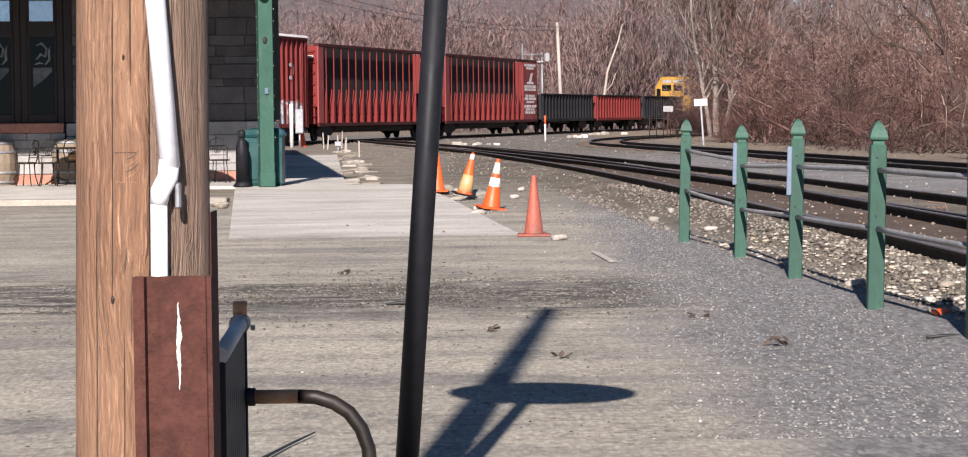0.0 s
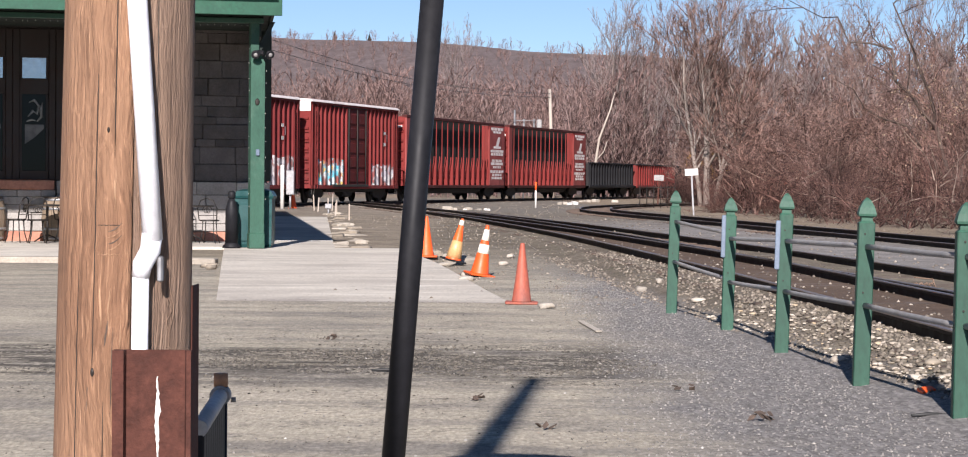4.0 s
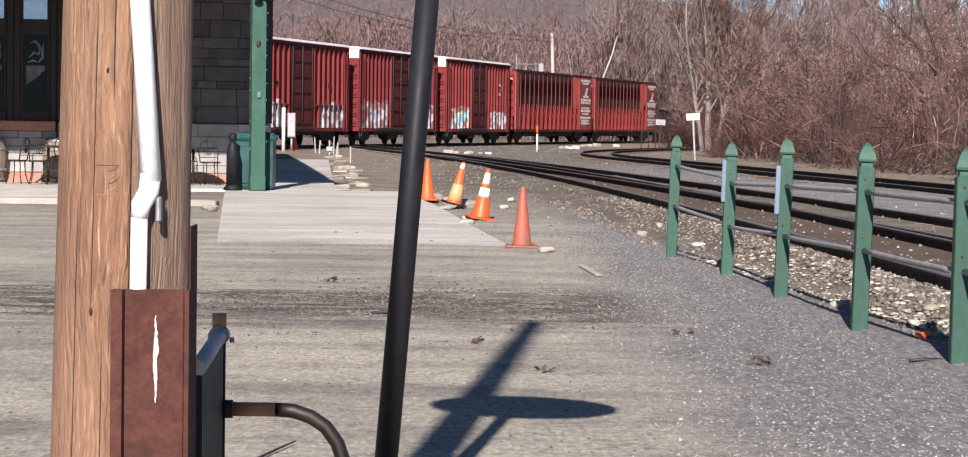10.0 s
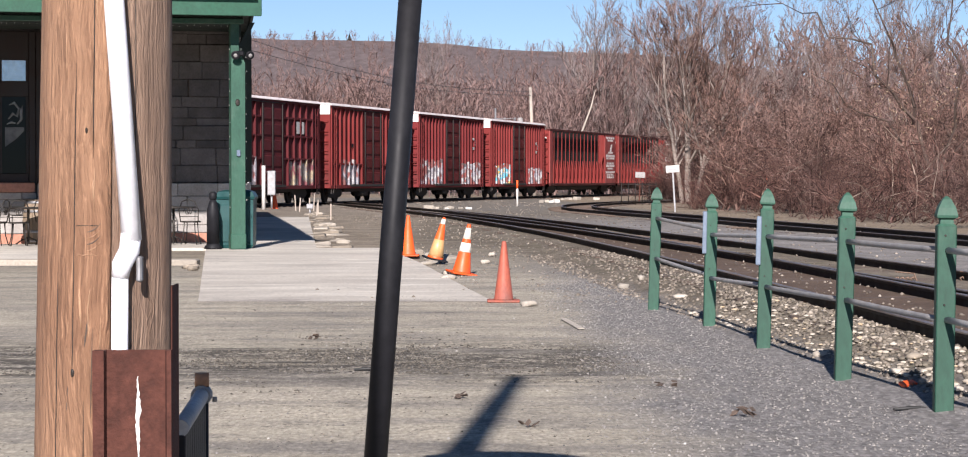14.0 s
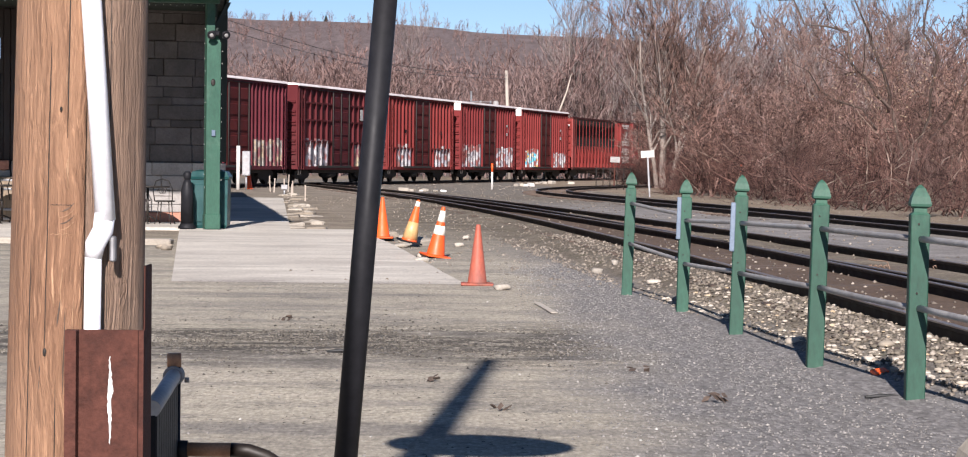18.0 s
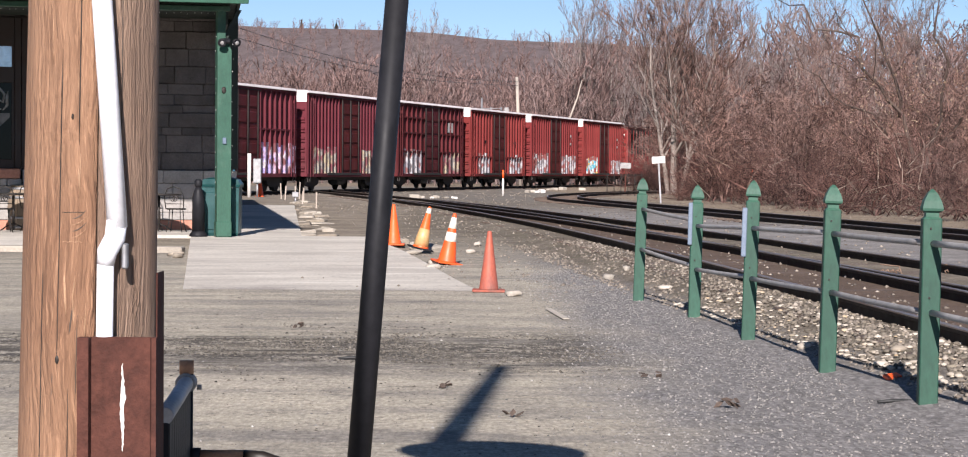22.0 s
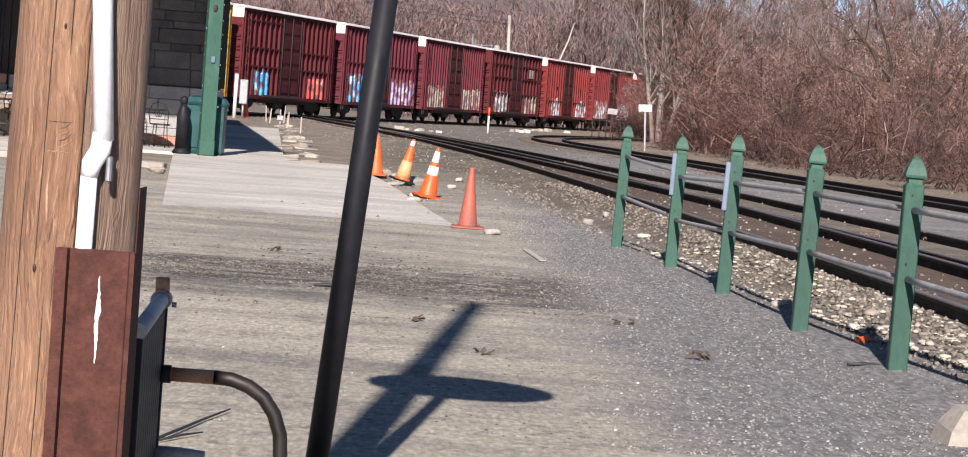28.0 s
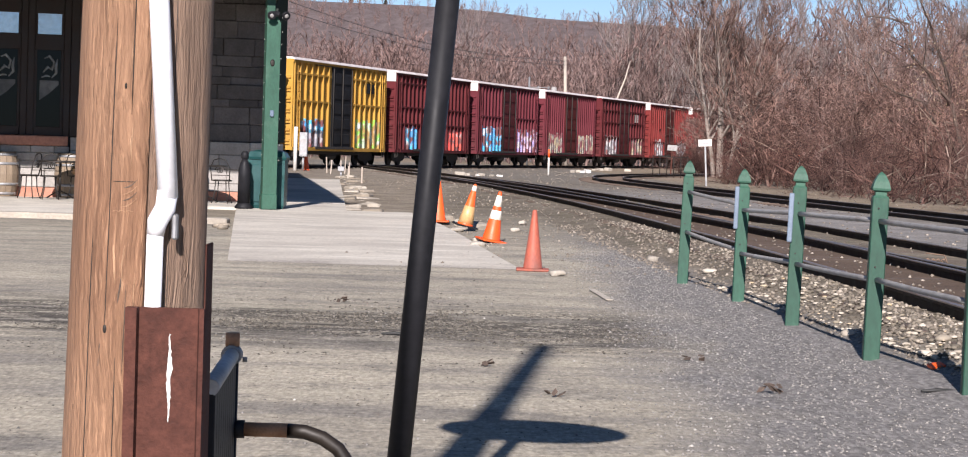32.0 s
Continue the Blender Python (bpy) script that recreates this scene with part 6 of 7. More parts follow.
# grey-brown twigs, lightened a little for the haze of distance
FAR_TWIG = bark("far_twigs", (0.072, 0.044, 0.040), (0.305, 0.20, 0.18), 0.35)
# darker than other twigs, partly for self-shadow that the brush lacks
BRUSH_TWIG = bark("brush_stems", (0.021, 0.0105, 0.0095), (0.198, 0.104, 0.085), 0.5)
DRY_LEAF = bark("dry_leaf", (0.24, 0.17, 0.11), (0.44, 0.34, 0.24), 0.2)
PALE = bark("pale_dead_stems", (0.30, 0.255, 0.215), (0.47, 0.40, 0.335), 0.2)
CANE = bark("dry_canes", (0.13, 0.095, 0.075), (0.40, 0.31, 0.245), 0.3)


def grow(seed, height, r0, spread, forks, levels, crown_from=0.3, twig=0.006, wander=0.12, up=0.25):
    """Segments of a bare tree: rows of start, end, start radius, end radius."""
    rnd = random.Random(seed)
    out = []

    def limb(p, d, length, r, lvl):
        n = (6, 5, 3, 2, 2)[lvl]
        pts = [p]
        for i in range(n):
            wd = wander * (0.35 if lvl == 0 else 0.8 + 0.25 * lvl)
            d = (d + Vector((rnd.gauss(0, wd), rnd.gauss(0, wd), rnd.gauss(0, wd * 0.6) + up * 0.12 * (lvl > 0)))).normalized()
            q = pts[-1] + d * (length / n)
            ra, rb = r * (1 - 0.7 * i / n), r * (1 - 0.7 * (i + 1) / n)
            out.append((*pts[-1], *q, max(ra, twig), max(rb, twig * 0.7)))
            pts.append(q)
        if lvl >= levels:
            return
        k = forks[min(lvl, len(forks) - 1)]
        for j in range(k):
            f = crown_from + (1 - crown_from) * (j + rnd.random()) / k if lvl == 0 else 0.2 + 0.8 * (j + rnd.random()) / k
            i = min(int(f * n), n - 1)
            a = pts[i].lerp(pts[i + 1], f * n - i)
            side = Vector((rnd.gauss(0, 1), rnd.gauss(0, 1), 0)).normalized()
            nd = (d * (1 - spread) + side * spread + Vector((0, 0, up))).normalized()
            limb(a, nd, length * rnd.uniform(0.38, 0.62) * (1.15 - 0.45 * f), r * (1 - 0.7 * f) * 0.62, lvl + 1)

    limb(Vector((0, 0, -0.2)), Vector((rnd.gauss(0, 0.05), rnd.gauss(0, 0.05), 1)).normalized(), height, r0, 0)
    return np.array(out)


def shrub(seed, height, stems, spread, twig=0.006):
    """A thicket of crooked, much-forked stems from one root."""
    rnd = random.Random(seed)
    out = []

    def shoot(p, d, length, r, lvl):
        n = 6 if lvl == 0 else 3 if lvl == 1 else 2
        for i in range(n):
            d = (d + Vector((rnd.gauss(0, 0.34), rnd.gauss(0, 0.34), rnd.gauss(0, 0.25)))).normalized()
            q = p + d * (length / n)
            out.append((*p, *q, r, r * 0.8))
            p, r = q, r * 0.8
            if lvl < 2 and (i > 0 or lvl > 0):
                for _ in range(2):
                    td = (d * 0.5 + Vector((rnd.gauss(0, 0.7), rnd.gauss(0, 0.7), rnd.gauss(0.15, 0.5)))).normalized()
                    shoot(q, td, length * rnd.uniform(0.3, 0.55), r * 0.62, lvl + 1)

    for s in range(stems):
        p = Vector((rnd.gauss(0, 0.55), rnd.gauss(0, 0.55), -0.1))
        d = Vector((rnd.gauss(0, spread), rnd.gauss(0, spread), 1)).normalized()
        shoot(p, d, height * rnd.uniform(0.55, 1.1), twig * 1.6, 0)
    return np.array(out)


def seg_mesh(name, s, mat):
    """Three-sided tapered prisms for all segments."""
    p, q, ra, rb = s[:, 0:3], s[:, 3:6], s[:, 6:7], s[:, 7:8]
    d = q - p
    d /= np.maximum(np.linalg.norm(d, axis=1, keepdims=True), 1e-6)
    ref = np.where(np.abs(d[:, 2:3]) > 0.9, [[1.0, 0, 0]], [[0, 0, 1.0]])
    u = np.cross(d, ref)
    u /= np.maximum(np.linalg.norm(u, axis=1, keepdims=True), 1e-6)
    w = np.cross(d, u)
    v = np.empty((len(s), 6, 3))
    for j in range(3):
        a = 2 * math.pi * j / 3
        o = math.cos(a) * u + math.sin(a) * w
        v[:, j], v[:, 3 + j] = p + ra * o, q + rb * o
    base = (np.arange(len(s)) * 6)[:, None, None]
    f = (np.array([[0, 1, 4, 3], [1, 2, 5, 4], [2, 0, 3, 5]])[None] + base).reshape(-1)
    me = raw_mesh(name, v.reshape(-1, 3), f, 4)
    me.materials.append(mat)
    return me


def placed(s, x, y, z, k, a, kz=None):
    c, n = math.cos(a), math.sin(a)
    o = s.copy()
    for i in (0, 3):
        o[:, i], o[:, i + 1], o[:, i + 2] = (s[:, i] * c - s[:, i + 1] * n) * k + x, (s[:, i] * n + s[:, i + 1] * c) * k + y, s[:, i + 2] * (kz or k) + z
    o[:, 6:] *= k
    return o


TREES = []
for seed, h, r, sp, fk, lv, cf, tw, mt in ((1, 13.5, 0.14, 0.36, (11, 7, 5, 2), 4, 0.22, 0.015, GREY_TWIG), (2, 12, 0.12, 0.33, (11, 7, 5, 2), 4, 0.16, 0.015, GREY_TWIG), (4, 9.5, 0.09, 0.46, (10, 6, 5, 2), 4, 0.12, 0.013, TWIG)):
    s = grow(seed, h, r, sp, fk, lv, cf, tw, 0.13, 0.34)
    TREES.append((seg_mesh("trunk", s[s[:, 6] > 0.04], BARK), seg_mesh("crown", s[s[:, 6] <= 0.04], mt), mt))


def tree(i, x, y, k=1.0, a=0.0, label="bare leafless tree with grey-brown twigs", kz=None):
    e = thing("tree", pose(x, y, land(x, y), 0, 0, a), label, "tree", "trees by the track")
    part("trunk", TREES[i][0], BARK, e, m=Matrix.Diagonal((k, k, kz or k, 1)))
    part("crown", TREES[i][1], TREES[i][2], e, m=Matrix.Diagonal((k, k, kz or k, 1)))
    return e


def big_tree(x, y):
    """Broad old tree: three pale stems from one root, crowded low boughs, a wide fanned crown."""
    e = thing("tree", pose(x, y, land(x, y)), "broad bare tree with pale stems forking low", "tree", "trees by the track")
    out = []
    for seed, h, r, lx, ly, dx in ((13, 9.6, 0.22, 0.02, 0.02, 0.0), (17, 8.8, 0.15, -0.06, 0.05, -0.35), (23, 8.4, 0.16, 0.09, -0.04, 0.35)):
        s = grow(seed, h, r, 0.47, (15, 8, 5, 2), 4, 0.2, 0.012, 0.15, 0.30)
        for k in (0, 3):
            s[:, k] += lx * s[:, k + 2] + dx
            s[:, k + 1] += ly * s[:, k + 2]
        out.append(s)
    s = np.concatenate(out)
    part("trunk", seg_mesh("trunk", s[s[:, 6] > 0.06], PALE_BARK), PALE_BARK, e, "pale grey-brown stems")
    part("bough", seg_mesh("bough", s[(s[:, 6] <= 0.06) & (s[:, 6] > 0.025)], BARK), BARK, e)
    part("crown", seg_mesh("crown", s[s[:, 6] <= 0.025], TWIG), TWIG, e)
    return e


# trees behind the far track; the farther ones stand grey above the brush
rt = random.Random(21)
big_tree(12.3, 141)
for i, x, y, k in ((1, 9.6, 238, 0.66), (0, 11.3, 230, 0.98), (1, 12.9, 232, 1.06), (0, 15.0, 234, 1.02), (1, 17.4, 238, 1.12), (0, 20.8, 250, 1.2), (1, 24.0, 262, 1.25), (0, 28.0, 272, 1.25), (1, 31.5, 268, 1.2),
                   (0, 20.8, 190, 0.86), (1, 24.5, 205, 0.9), (0, 28.5, 205, 0.95), (1, 28.0, 182, 0.9), (0, 33.0, 192, 1.0), (1, 37.5, 196, 1.05), (2, 21.0, 140, 0.8), (2, 20.0, 112, 0.66), (0, -3.9, 248, 0.92)):
    tree(i, x, y, k, rt.uniform(0, 360))


def oak():
    """Dark spreading tree whose long limbs arch out over the brush, with some dry leaves left."""
    x0, y0 = 16.2, 84
    e = thing("oak_tree", pose(x0, y0, land(x0, y0)), "dark-limbed spreading oak with a few dry pale leaves", "tree")
    rnd = random.Random(41)
    segs, twigs = [], []

    def run(pts, r0, r1, lvl):
        if lvl == 0:   # crooked between its main points
            fine_ = [pts[0]]
            for a, b in zip(pts, pts[1:]):
                fine_ += [a.lerp(b, 0.5) + Vector((rnd.gauss(0, 0.2), rnd.gauss(0, 0.2), rnd.gauss(0, 0.2))), b + Vector((rnd.gauss(0, 0.1), 0, rnd.gauss(0, 0.1)))]
            pts = fine_
        n = len(pts) - 1
        for i in range(n):
            ra, rb_ = r0 + (r1 - r0) * i / n, r0 + (r1 - r0) * (i + 1) / n
            (segs if lvl < 2 else twigs).append((*pts[i], *pts[i + 1], ra, rb_))
        if lvl > 3:
            return
        length = sum(((pts[i + 1] - pts[i]).length for i in range(n)), 0.0)
        for k in range((9, 8, 6, 4)[lvl]):
            f = rnd.uniform(0.15, 1.0) * n
            i = min(int(f), n - 1)
            p = pts[i].lerp(pts[i + 1], f - i)
            d = ((pts[i + 1] - pts[i]).normalized() * 0.6 + Vector((rnd.gauss(0, 0.55), rnd.gauss(0, 0.55), rnd.gauss(0.15, 0.45)))).normalized()
            q, out = p, [p]
            ln = length * (rnd.uniform(0.13, 0.27) if lvl == 0 else rnd.uniform(0.25, 0.45))
            for j in range(4):
                d = (d + Vector((rnd.gauss(0, 0.22), rnd.gauss(0, 0.22), rnd.gauss(0.02, 0.2)))).normalized()
                q = q + d * (ln / 4)
                out.append(q)
            run(out, max(r1, r0 * 0.45) * (0.7 if lvl else 0.5), max(r1 * 0.5, 0.005), lvl + 1)

    V = Vector
    run([V((0, 0, -0.2)), V((-0.3, 0, 1.2)), V((-0.9, 0, 2.6)), V((-1.5, 0.2, 3.8)), V((-2.4, 0.3, 5.0)), V((-3.4, 0.2, 6.1)), V((-4.6, 0, 6.9)), V((-6.0, -0.2, 7.5))], 0.105, 0.014, 0)
    run([V((-1.2, 0.1, 3.2)), V((-1.3, 0.4, 4.6)), V((-1.9, 0.6, 6.0)), V((-2.2, 0.7, 7.4)), V((-2.1, 0.8, 9.0))], 0.075, 0.014, 0)
    run([V((-0.3, 0, 1.2)), V((0.3, 0.3, 3.0)), V((0.5, 0.2, 5.0)), V((0.2, 0, 7.0)), V((0.4, 0, 9.2))], 0.075, 0.014, 0)
    run([V((0.2, 0.2, 2.2)), V((1.1, 0.1, 3.8)), V((1.6, 0, 5.4)), V((1.5, 0.2, 7.0)), V((2.1, 0.1, 8.6))], 0.07, 0.013, 0)
    run([V((-0.9, 0, 2.6)), V((-2.2, -0.3, 3.3)), V((-3.6, -0.4, 3.9)), V((-4.8, -0.3, 4.9))], 0.06, 0.012, 0)
    part("trunk", seg_mesh("trunk", np.array(segs), OAK_BARK), OAK_BARK, e, "dark trunk and limbs")
    part("crown", seg_mesh("crown", np.array(twigs), TWIG), TWIG, e)
    lv, lf_ = [], []
    for n in range(260):
        x, y, z = rnd.gauss(-1.3, 1.2), rnd.gauss(-0.6, 1.2), rnd.gauss(4.0, 0.9)
        u = V((rnd.gauss(0, 1), rnd.gauss(0, 1), rnd.gauss(0, 1))).normalized() * 0.05
        w = u.orthogonal().normalized() * 0.028
        c = V((x, y, z))
        lf_ += [len(lv) + k for k in range(4)]
        lv += [tuple(c - u), tuple(c + w), tuple(c + u), tuple(c - w)]
    me = raw_mesh("dry_leaves", lv, lf_, 4)
    me.materials.append(DRY_LEAF)
    part("dry_leaves", me, DRY_LEAF, e, "pale dry leaves still hanging")
    return e


oak()

# brush along the far track: clumps of tangled stems
SHR = [shrub(50 + i, h, n, sp, tw) for i, (h, n, sp, tw) in enumerate(((2.2, 4, 0.5, 0.012), (3.0, 4, 0.4, 0.013), (1.5, 4, 0.65, 0.010), (4.2, 3, 0.25, 0.015)))]
rb = random.Random(4)
mass, pale = [], []


def brush_edge(y):
    return 11.9 - 0.036 * (y - 60) if y < 114 else 9.9 + 0.10 * (y - 114)


for c in range(50):
    y0 = 60 + 112 * (c + rb.random()) / 50
    deep = abs(rb.gauss(0, 1)) * 2.4
    size = rb.uniform(0.65, 1.35)
    for n in range(rb.choice((3, 4, 4))):
        y = y0 + rb.gauss(0, 1.0)
        depth = max(deep + rb.gauss(0, 0.7), 0)
        x = brush_edge(y) + 0.4 + depth
        kind = rb.choice((0, 0, 2, 1)) if depth < 1.5 else rb.choice((0, 1, 1, 3))
        if abs(x / y - 0.0875) < 0.008 and y < 141:   # low growth at the foot of the broad tree
            kind = 2
        mass.append(placed(SHR[kind], x, y, land(x, y), size * rb.uniform(0.8, 1.15) * (1 + 0.05 * min(depth, 6)), rb.uniform(0, 6.28)))
for n in range(26):   # low growth beyond the curve
    y = rb.uniform(153, 176)
    x = y * rb.uniform(0.0705, 0.092)
    mass.append(placed(SHR[rb.choice((0, 1, 1))], x, y, land(x, y), rb.uniform(0.9, 1.35), rb.uniform(0, 6.28)))
for n in range(64):   # long pale canes that arch and lean out of the tangle
    y = rb.uniform(62, 150) if n % 3 else rb.uniform(62, 90)
    p = Vector((brush_edge(y) + rb.uniform(-0.1, 3.5), y, rb.uniform(0, 1.6)))
    p.z += land(p.x, y)
    d = Vector((rb.gauss(0, 0.8), rb.gauss(0, 0.5), rb.uniform(0.3, 1.2))).normalized()
    ln, r = rb.uniform(0.9, 2.8), rb.uniform(0.010, 0.020)
    rows_ = []
    for k in range(7):
        d = (d + Vector((rb.gauss(0, 0.12), rb.gauss(0, 0.12), rb.gauss(-0.09, 0.08)))).normalized()
        q = p + d * (ln / 7)
        rows_.append((*p, *q, r, r * 0.86))
        p, r = q, r * 0.86
    pale.append(np.array(rows_))
tagged(new("brush", seg_mesh("brush", np.concatenate(mass), BRUSH_TWIG)), "dense reddish-brown leafless brush along the track", "brush", kind="stuff")
tagged(new("dry_stems", seg_mesh("dry_stems", np.concatenate(pale), CANE)), "pale dry canes arching out of the brush", "brush", kind="stuff")

# rounded thickets behind the brush, rising with distance
THICK = [grow(60 + i, h, 0.05, 0.60, (9, 6, 5), 3, 0.06, 0.011, 0.20, 0.16) for i, h in enumerate((3.4, 3.9, 3.0))]
thick = []
n = 0
while n < 138:
    y = rb.uniform(74, 205)
    x = y * rb.uniform(0.052, 0.225)
    edge = brush_edge(y) if y <= 146 else 0.077 * y - 1.2
    if x < edge + 1.2 or (y < 143 and abs(x / y - 0.0875) < 0.011):
        continue
    n += 1
    h = 1.2 + y * rb.uniform(0.020, 0.045)
    thick.append(placed(THICK[rb.randrange(3)], x, y, land(x, y), h / 4.3, rb.uniform(0, 6.28)))
tagged(new("thicket", seg_mesh("thicket", np.concatenate(thick), TWIG)), "tall tangled leafless thicket behind the brush", "brush", kind="stuff")

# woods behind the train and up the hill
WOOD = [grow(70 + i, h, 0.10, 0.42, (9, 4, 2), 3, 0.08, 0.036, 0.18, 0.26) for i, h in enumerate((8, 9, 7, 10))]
WOOD_H = [float(s[:, 5].max()) for s in WOOD]
wood = []


def clear_of_train(x, y):
    """True where the train would brush against a tree."""
    d = x - (TX + math.tan(TH) * (y - TY) + 0.00022 * (y - TY) ** 2)
    return -6.0 < d < 2.5


rw = random.Random(9)
for n in range(390):
    y = 214 + abs(rw.gauss(0, 1)) * 75
    u = rw.uniform(-0.115, 0.06) if n % 2 else rw.uniform(0.03, 0.225)
    x = u * y + rw.uniform(-2, 2)
    if clear_of_train(x, y):
        continue
    i = rw.randrange(4)
    h = 0.8 + y * (rw.uniform(0.034, 0.050) if u < 0.045 else rw.uniform(0.040, 0.060) if u < 0.11 else rw.uniform(0.048, 0.070))
    wood.append(placed(WOOD[i], x, y, land(x, y), h / WOOD_H[i], rw.uniform(0, 6.28)))
for n in range(50):
    y = rw.uniform(196, 215)
    x = rw.uniform(-0.11, 0.06) * y
    if clear_of_train(x, y):
        continue
    wood.append(placed(THICK[rw.randrange(3)], x, y, land(x, y), rw.uniform(0.7, 1.2), rw.uniform(0, 6.28)))
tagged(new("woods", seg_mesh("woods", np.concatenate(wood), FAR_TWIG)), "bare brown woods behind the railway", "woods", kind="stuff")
hill = []
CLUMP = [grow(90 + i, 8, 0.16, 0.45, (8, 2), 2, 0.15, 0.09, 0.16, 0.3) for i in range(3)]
for n in range(640):
    y = 340 + 690 * rw.random() ** 0.9
    x = rw.uniform(-0.11, 0.075) * y
    hill.append(placed(CLUMP[rw.randrange(3)], x, y, land(x, y) - 0.5, rw.uniform(0.6, 1.1) * (1.3 - y / 1300), rw.uniform(0, 6.28)))
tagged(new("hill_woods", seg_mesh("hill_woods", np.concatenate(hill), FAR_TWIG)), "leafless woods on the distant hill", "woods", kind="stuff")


CONIFER = bark("dark_conifer", (0.02, 0.025, 0.018), (0.05, 0.055, 0.04), 0.2)
for x, y, h in ((-71.5, 1120, 5.2), (-55.8, 1120, 4.4)):   # two dark trees on the ridge
    e = thing("conifer", pose(x, y, land(x, y) - 0.3), "small dark conifer on the hill's ridge", "tree", "conifers on the ridge")
    part("trunk", Geo().tube([(0, 0, 0), (0, 0, h)], [0.25, 0.06], 6), CONIFER, e)
    rows_ = []
    for k in range(90):
        f, a = 0.15 + 0.85 * k / 90, k * 2.4
        ln = 1.5 * (1.05 - f)
        rows_.append((0, 0, f * h, ln * math.cos(a), ln * math.sin(a), f * h - 0.15, 0.14, 0.08))
    part("crown", seg_mesh("crown", np.array(rows_), CONIFER), CONIFER, e)


# ---- small things along the tracks ----
def far_pole():
    e = thing("far_utility_pole", pose(4.95, 198, land(4.95, 198), 0, -2.2, 0), "pale weathered utility pole behind the train", "utility pole")
    part("pole", Geo().tube([(0, 0, -0.5), (0, 0, 8.8)], [0.16, 0.12], 10), PALE, e)


far_pole()
for k, (z0, z1, sag) in enumerate(((8.5, 10.6, 1.0), (8.2, 9.9, 0.9))):
    pts = [Vector((4.7, 198, z0)).lerp(Vector((-15.5, 150, z1)), q / 16) - Vector((0, 0, sag * math.sin(math.pi * q / 16))) for q in range(17)]
    w = new("overhead_wire", Geo().tube(pts, 0.02, 5).mesh("overhead_wire"))
    w.data.materials.append(M_CABLE)
    tagged(w, "thin black overhead wire sagging over the train", "wire", "overhead wires")

snag = thing("dead_snag", pose(7.4, 192, 0.1, 0, 12, 0), "pale leaning dead tree behind the train", "tree")
part("trunk", Geo().tube([(0, 0, -0.3), (0.1, 0, 2.5), (-0.05, 0, 4.8), (0.3, 0, 7.2), (0.35, 0, 8.6)], [0.13, 0.11, 0.09, 0.06, 0.03], 8), PALE, snag)
part("limb", Geo().tube([(0, 0, 3.0), (0.5, 0, 3.9), (0.6, 0, 4.8)], [0.06, 0.04, 0.02], 6), PALE, snag)


def sign_post(name, x, y, z, h, label, w=0.6, hh=0.3, lean=0.0, post=M_GALV, face=M_PAINT_WHITE, turn=0):
    e = thing(name, pose(x, y, z, 0, lean, turn), label, "sign")
    part("post", Geo().box(-0.035, 0.035, -0.02, 0.02, -0.1, h, 0.006), post, e)
    part("plate", Geo().box(-w / 2, w / 2, -0.035, -0.021, h - hh, h, 0.006), face, e)
    return e


s = sign_post("white_sign", 8.36, 102, 0.1, 1.92, "small white sign on a leaning grey post", 0.55, 0.28, -3.5)
part("letter_bar", Geo().box(-0.2, 0.2, -0.04, -0.036, 1.74, 1.77), M_GALV, s)
sign_post("grey_sign", 9.3, 138, 0.12, 1.75, "grey sign on two thin posts", 0.55, 0.32, 2.0, M_RUST, M_GREY_PIPE)


def marker(x, y, z, h, label, r=0.05):
    e = thing("marker_post", pose(x, y, z), label, "marker post")
    part("post", Geo().tube([(0, 0, -0.1), (0, 0, h * 0.68)], r, 10), M_PAINT_WHITE, e)
    part("tip", Geo().tube([(0, 0, h * 0.68), (0, 0, h)], r * 1.05, 10), M_ORANGE, e, "orange tip")
    return e


marker(2.24, 124.5, 0.1, 1.32, "white marker post with orange tip beside the track")
marker(15.2, 127.8, 0.1, 1.5, "thin marker post with orange tip in the brush", 0.035)


def cabinet():
    e = thing("equipment_cabinet", pose(-9.0, 110.5, 0.13), "grey equipment cabinet on a post beside the platform", "cabinet")
    part("box", Geo().box(-0.18, 0.18, -0.15, 0.15, 0.62, 1.72, 0.02), M_GALV, e)
    part("post", Geo().tube([(0, 0, 0), (0, 0, 0.62)], 0.05, 8), M_GALV, e)
    part("conduit", Geo().tube([(-0.36, 0, -0.05), (-0.36, 0, 1.95)], 0.085, 10), M_PAINT_WHITE, e, "white upright pipe")
    part("door", Geo().box(-0.16, 0.16, -0.165, -0.151, 0.66, 1.68, 0.006), M_GALV, e)
    return e


cabinet()
for x, y, h in ((-6.6, 100, 0.62), (-6.2, 99, 0.55), (-5.7, 90.2, 0.5), (-4.7, 81.7, 0.55), (-7.3, 104, 0.6), (-6.9, 107, 0.75), (-7.6, 106, 0.7)):
    st = thing("survey_stake", pose(x, y, 0.09, 0, random.uniform(-4, 4), 10), "thin pale survey stake at the platform end", "stake", "survey stakes")
    part("stake", Geo().box(-0.025, 0.025, -0.02, 0.02, -0.05, h, 0.004), PALE, st)
jb = thing("junction_box", pose(-6.4, 97, 0.1), "small white box on a stub post", "box")
part("box", Geo().box(-0.13, 0.13, -0.08, 0.08, 0.2, 0.4, 0.02), M_GALV, jb)
part("post", Geo().tube([(0, 0, -0.05), (0, 0, 0.2)], 0.04, 8), M_GALV, jb)


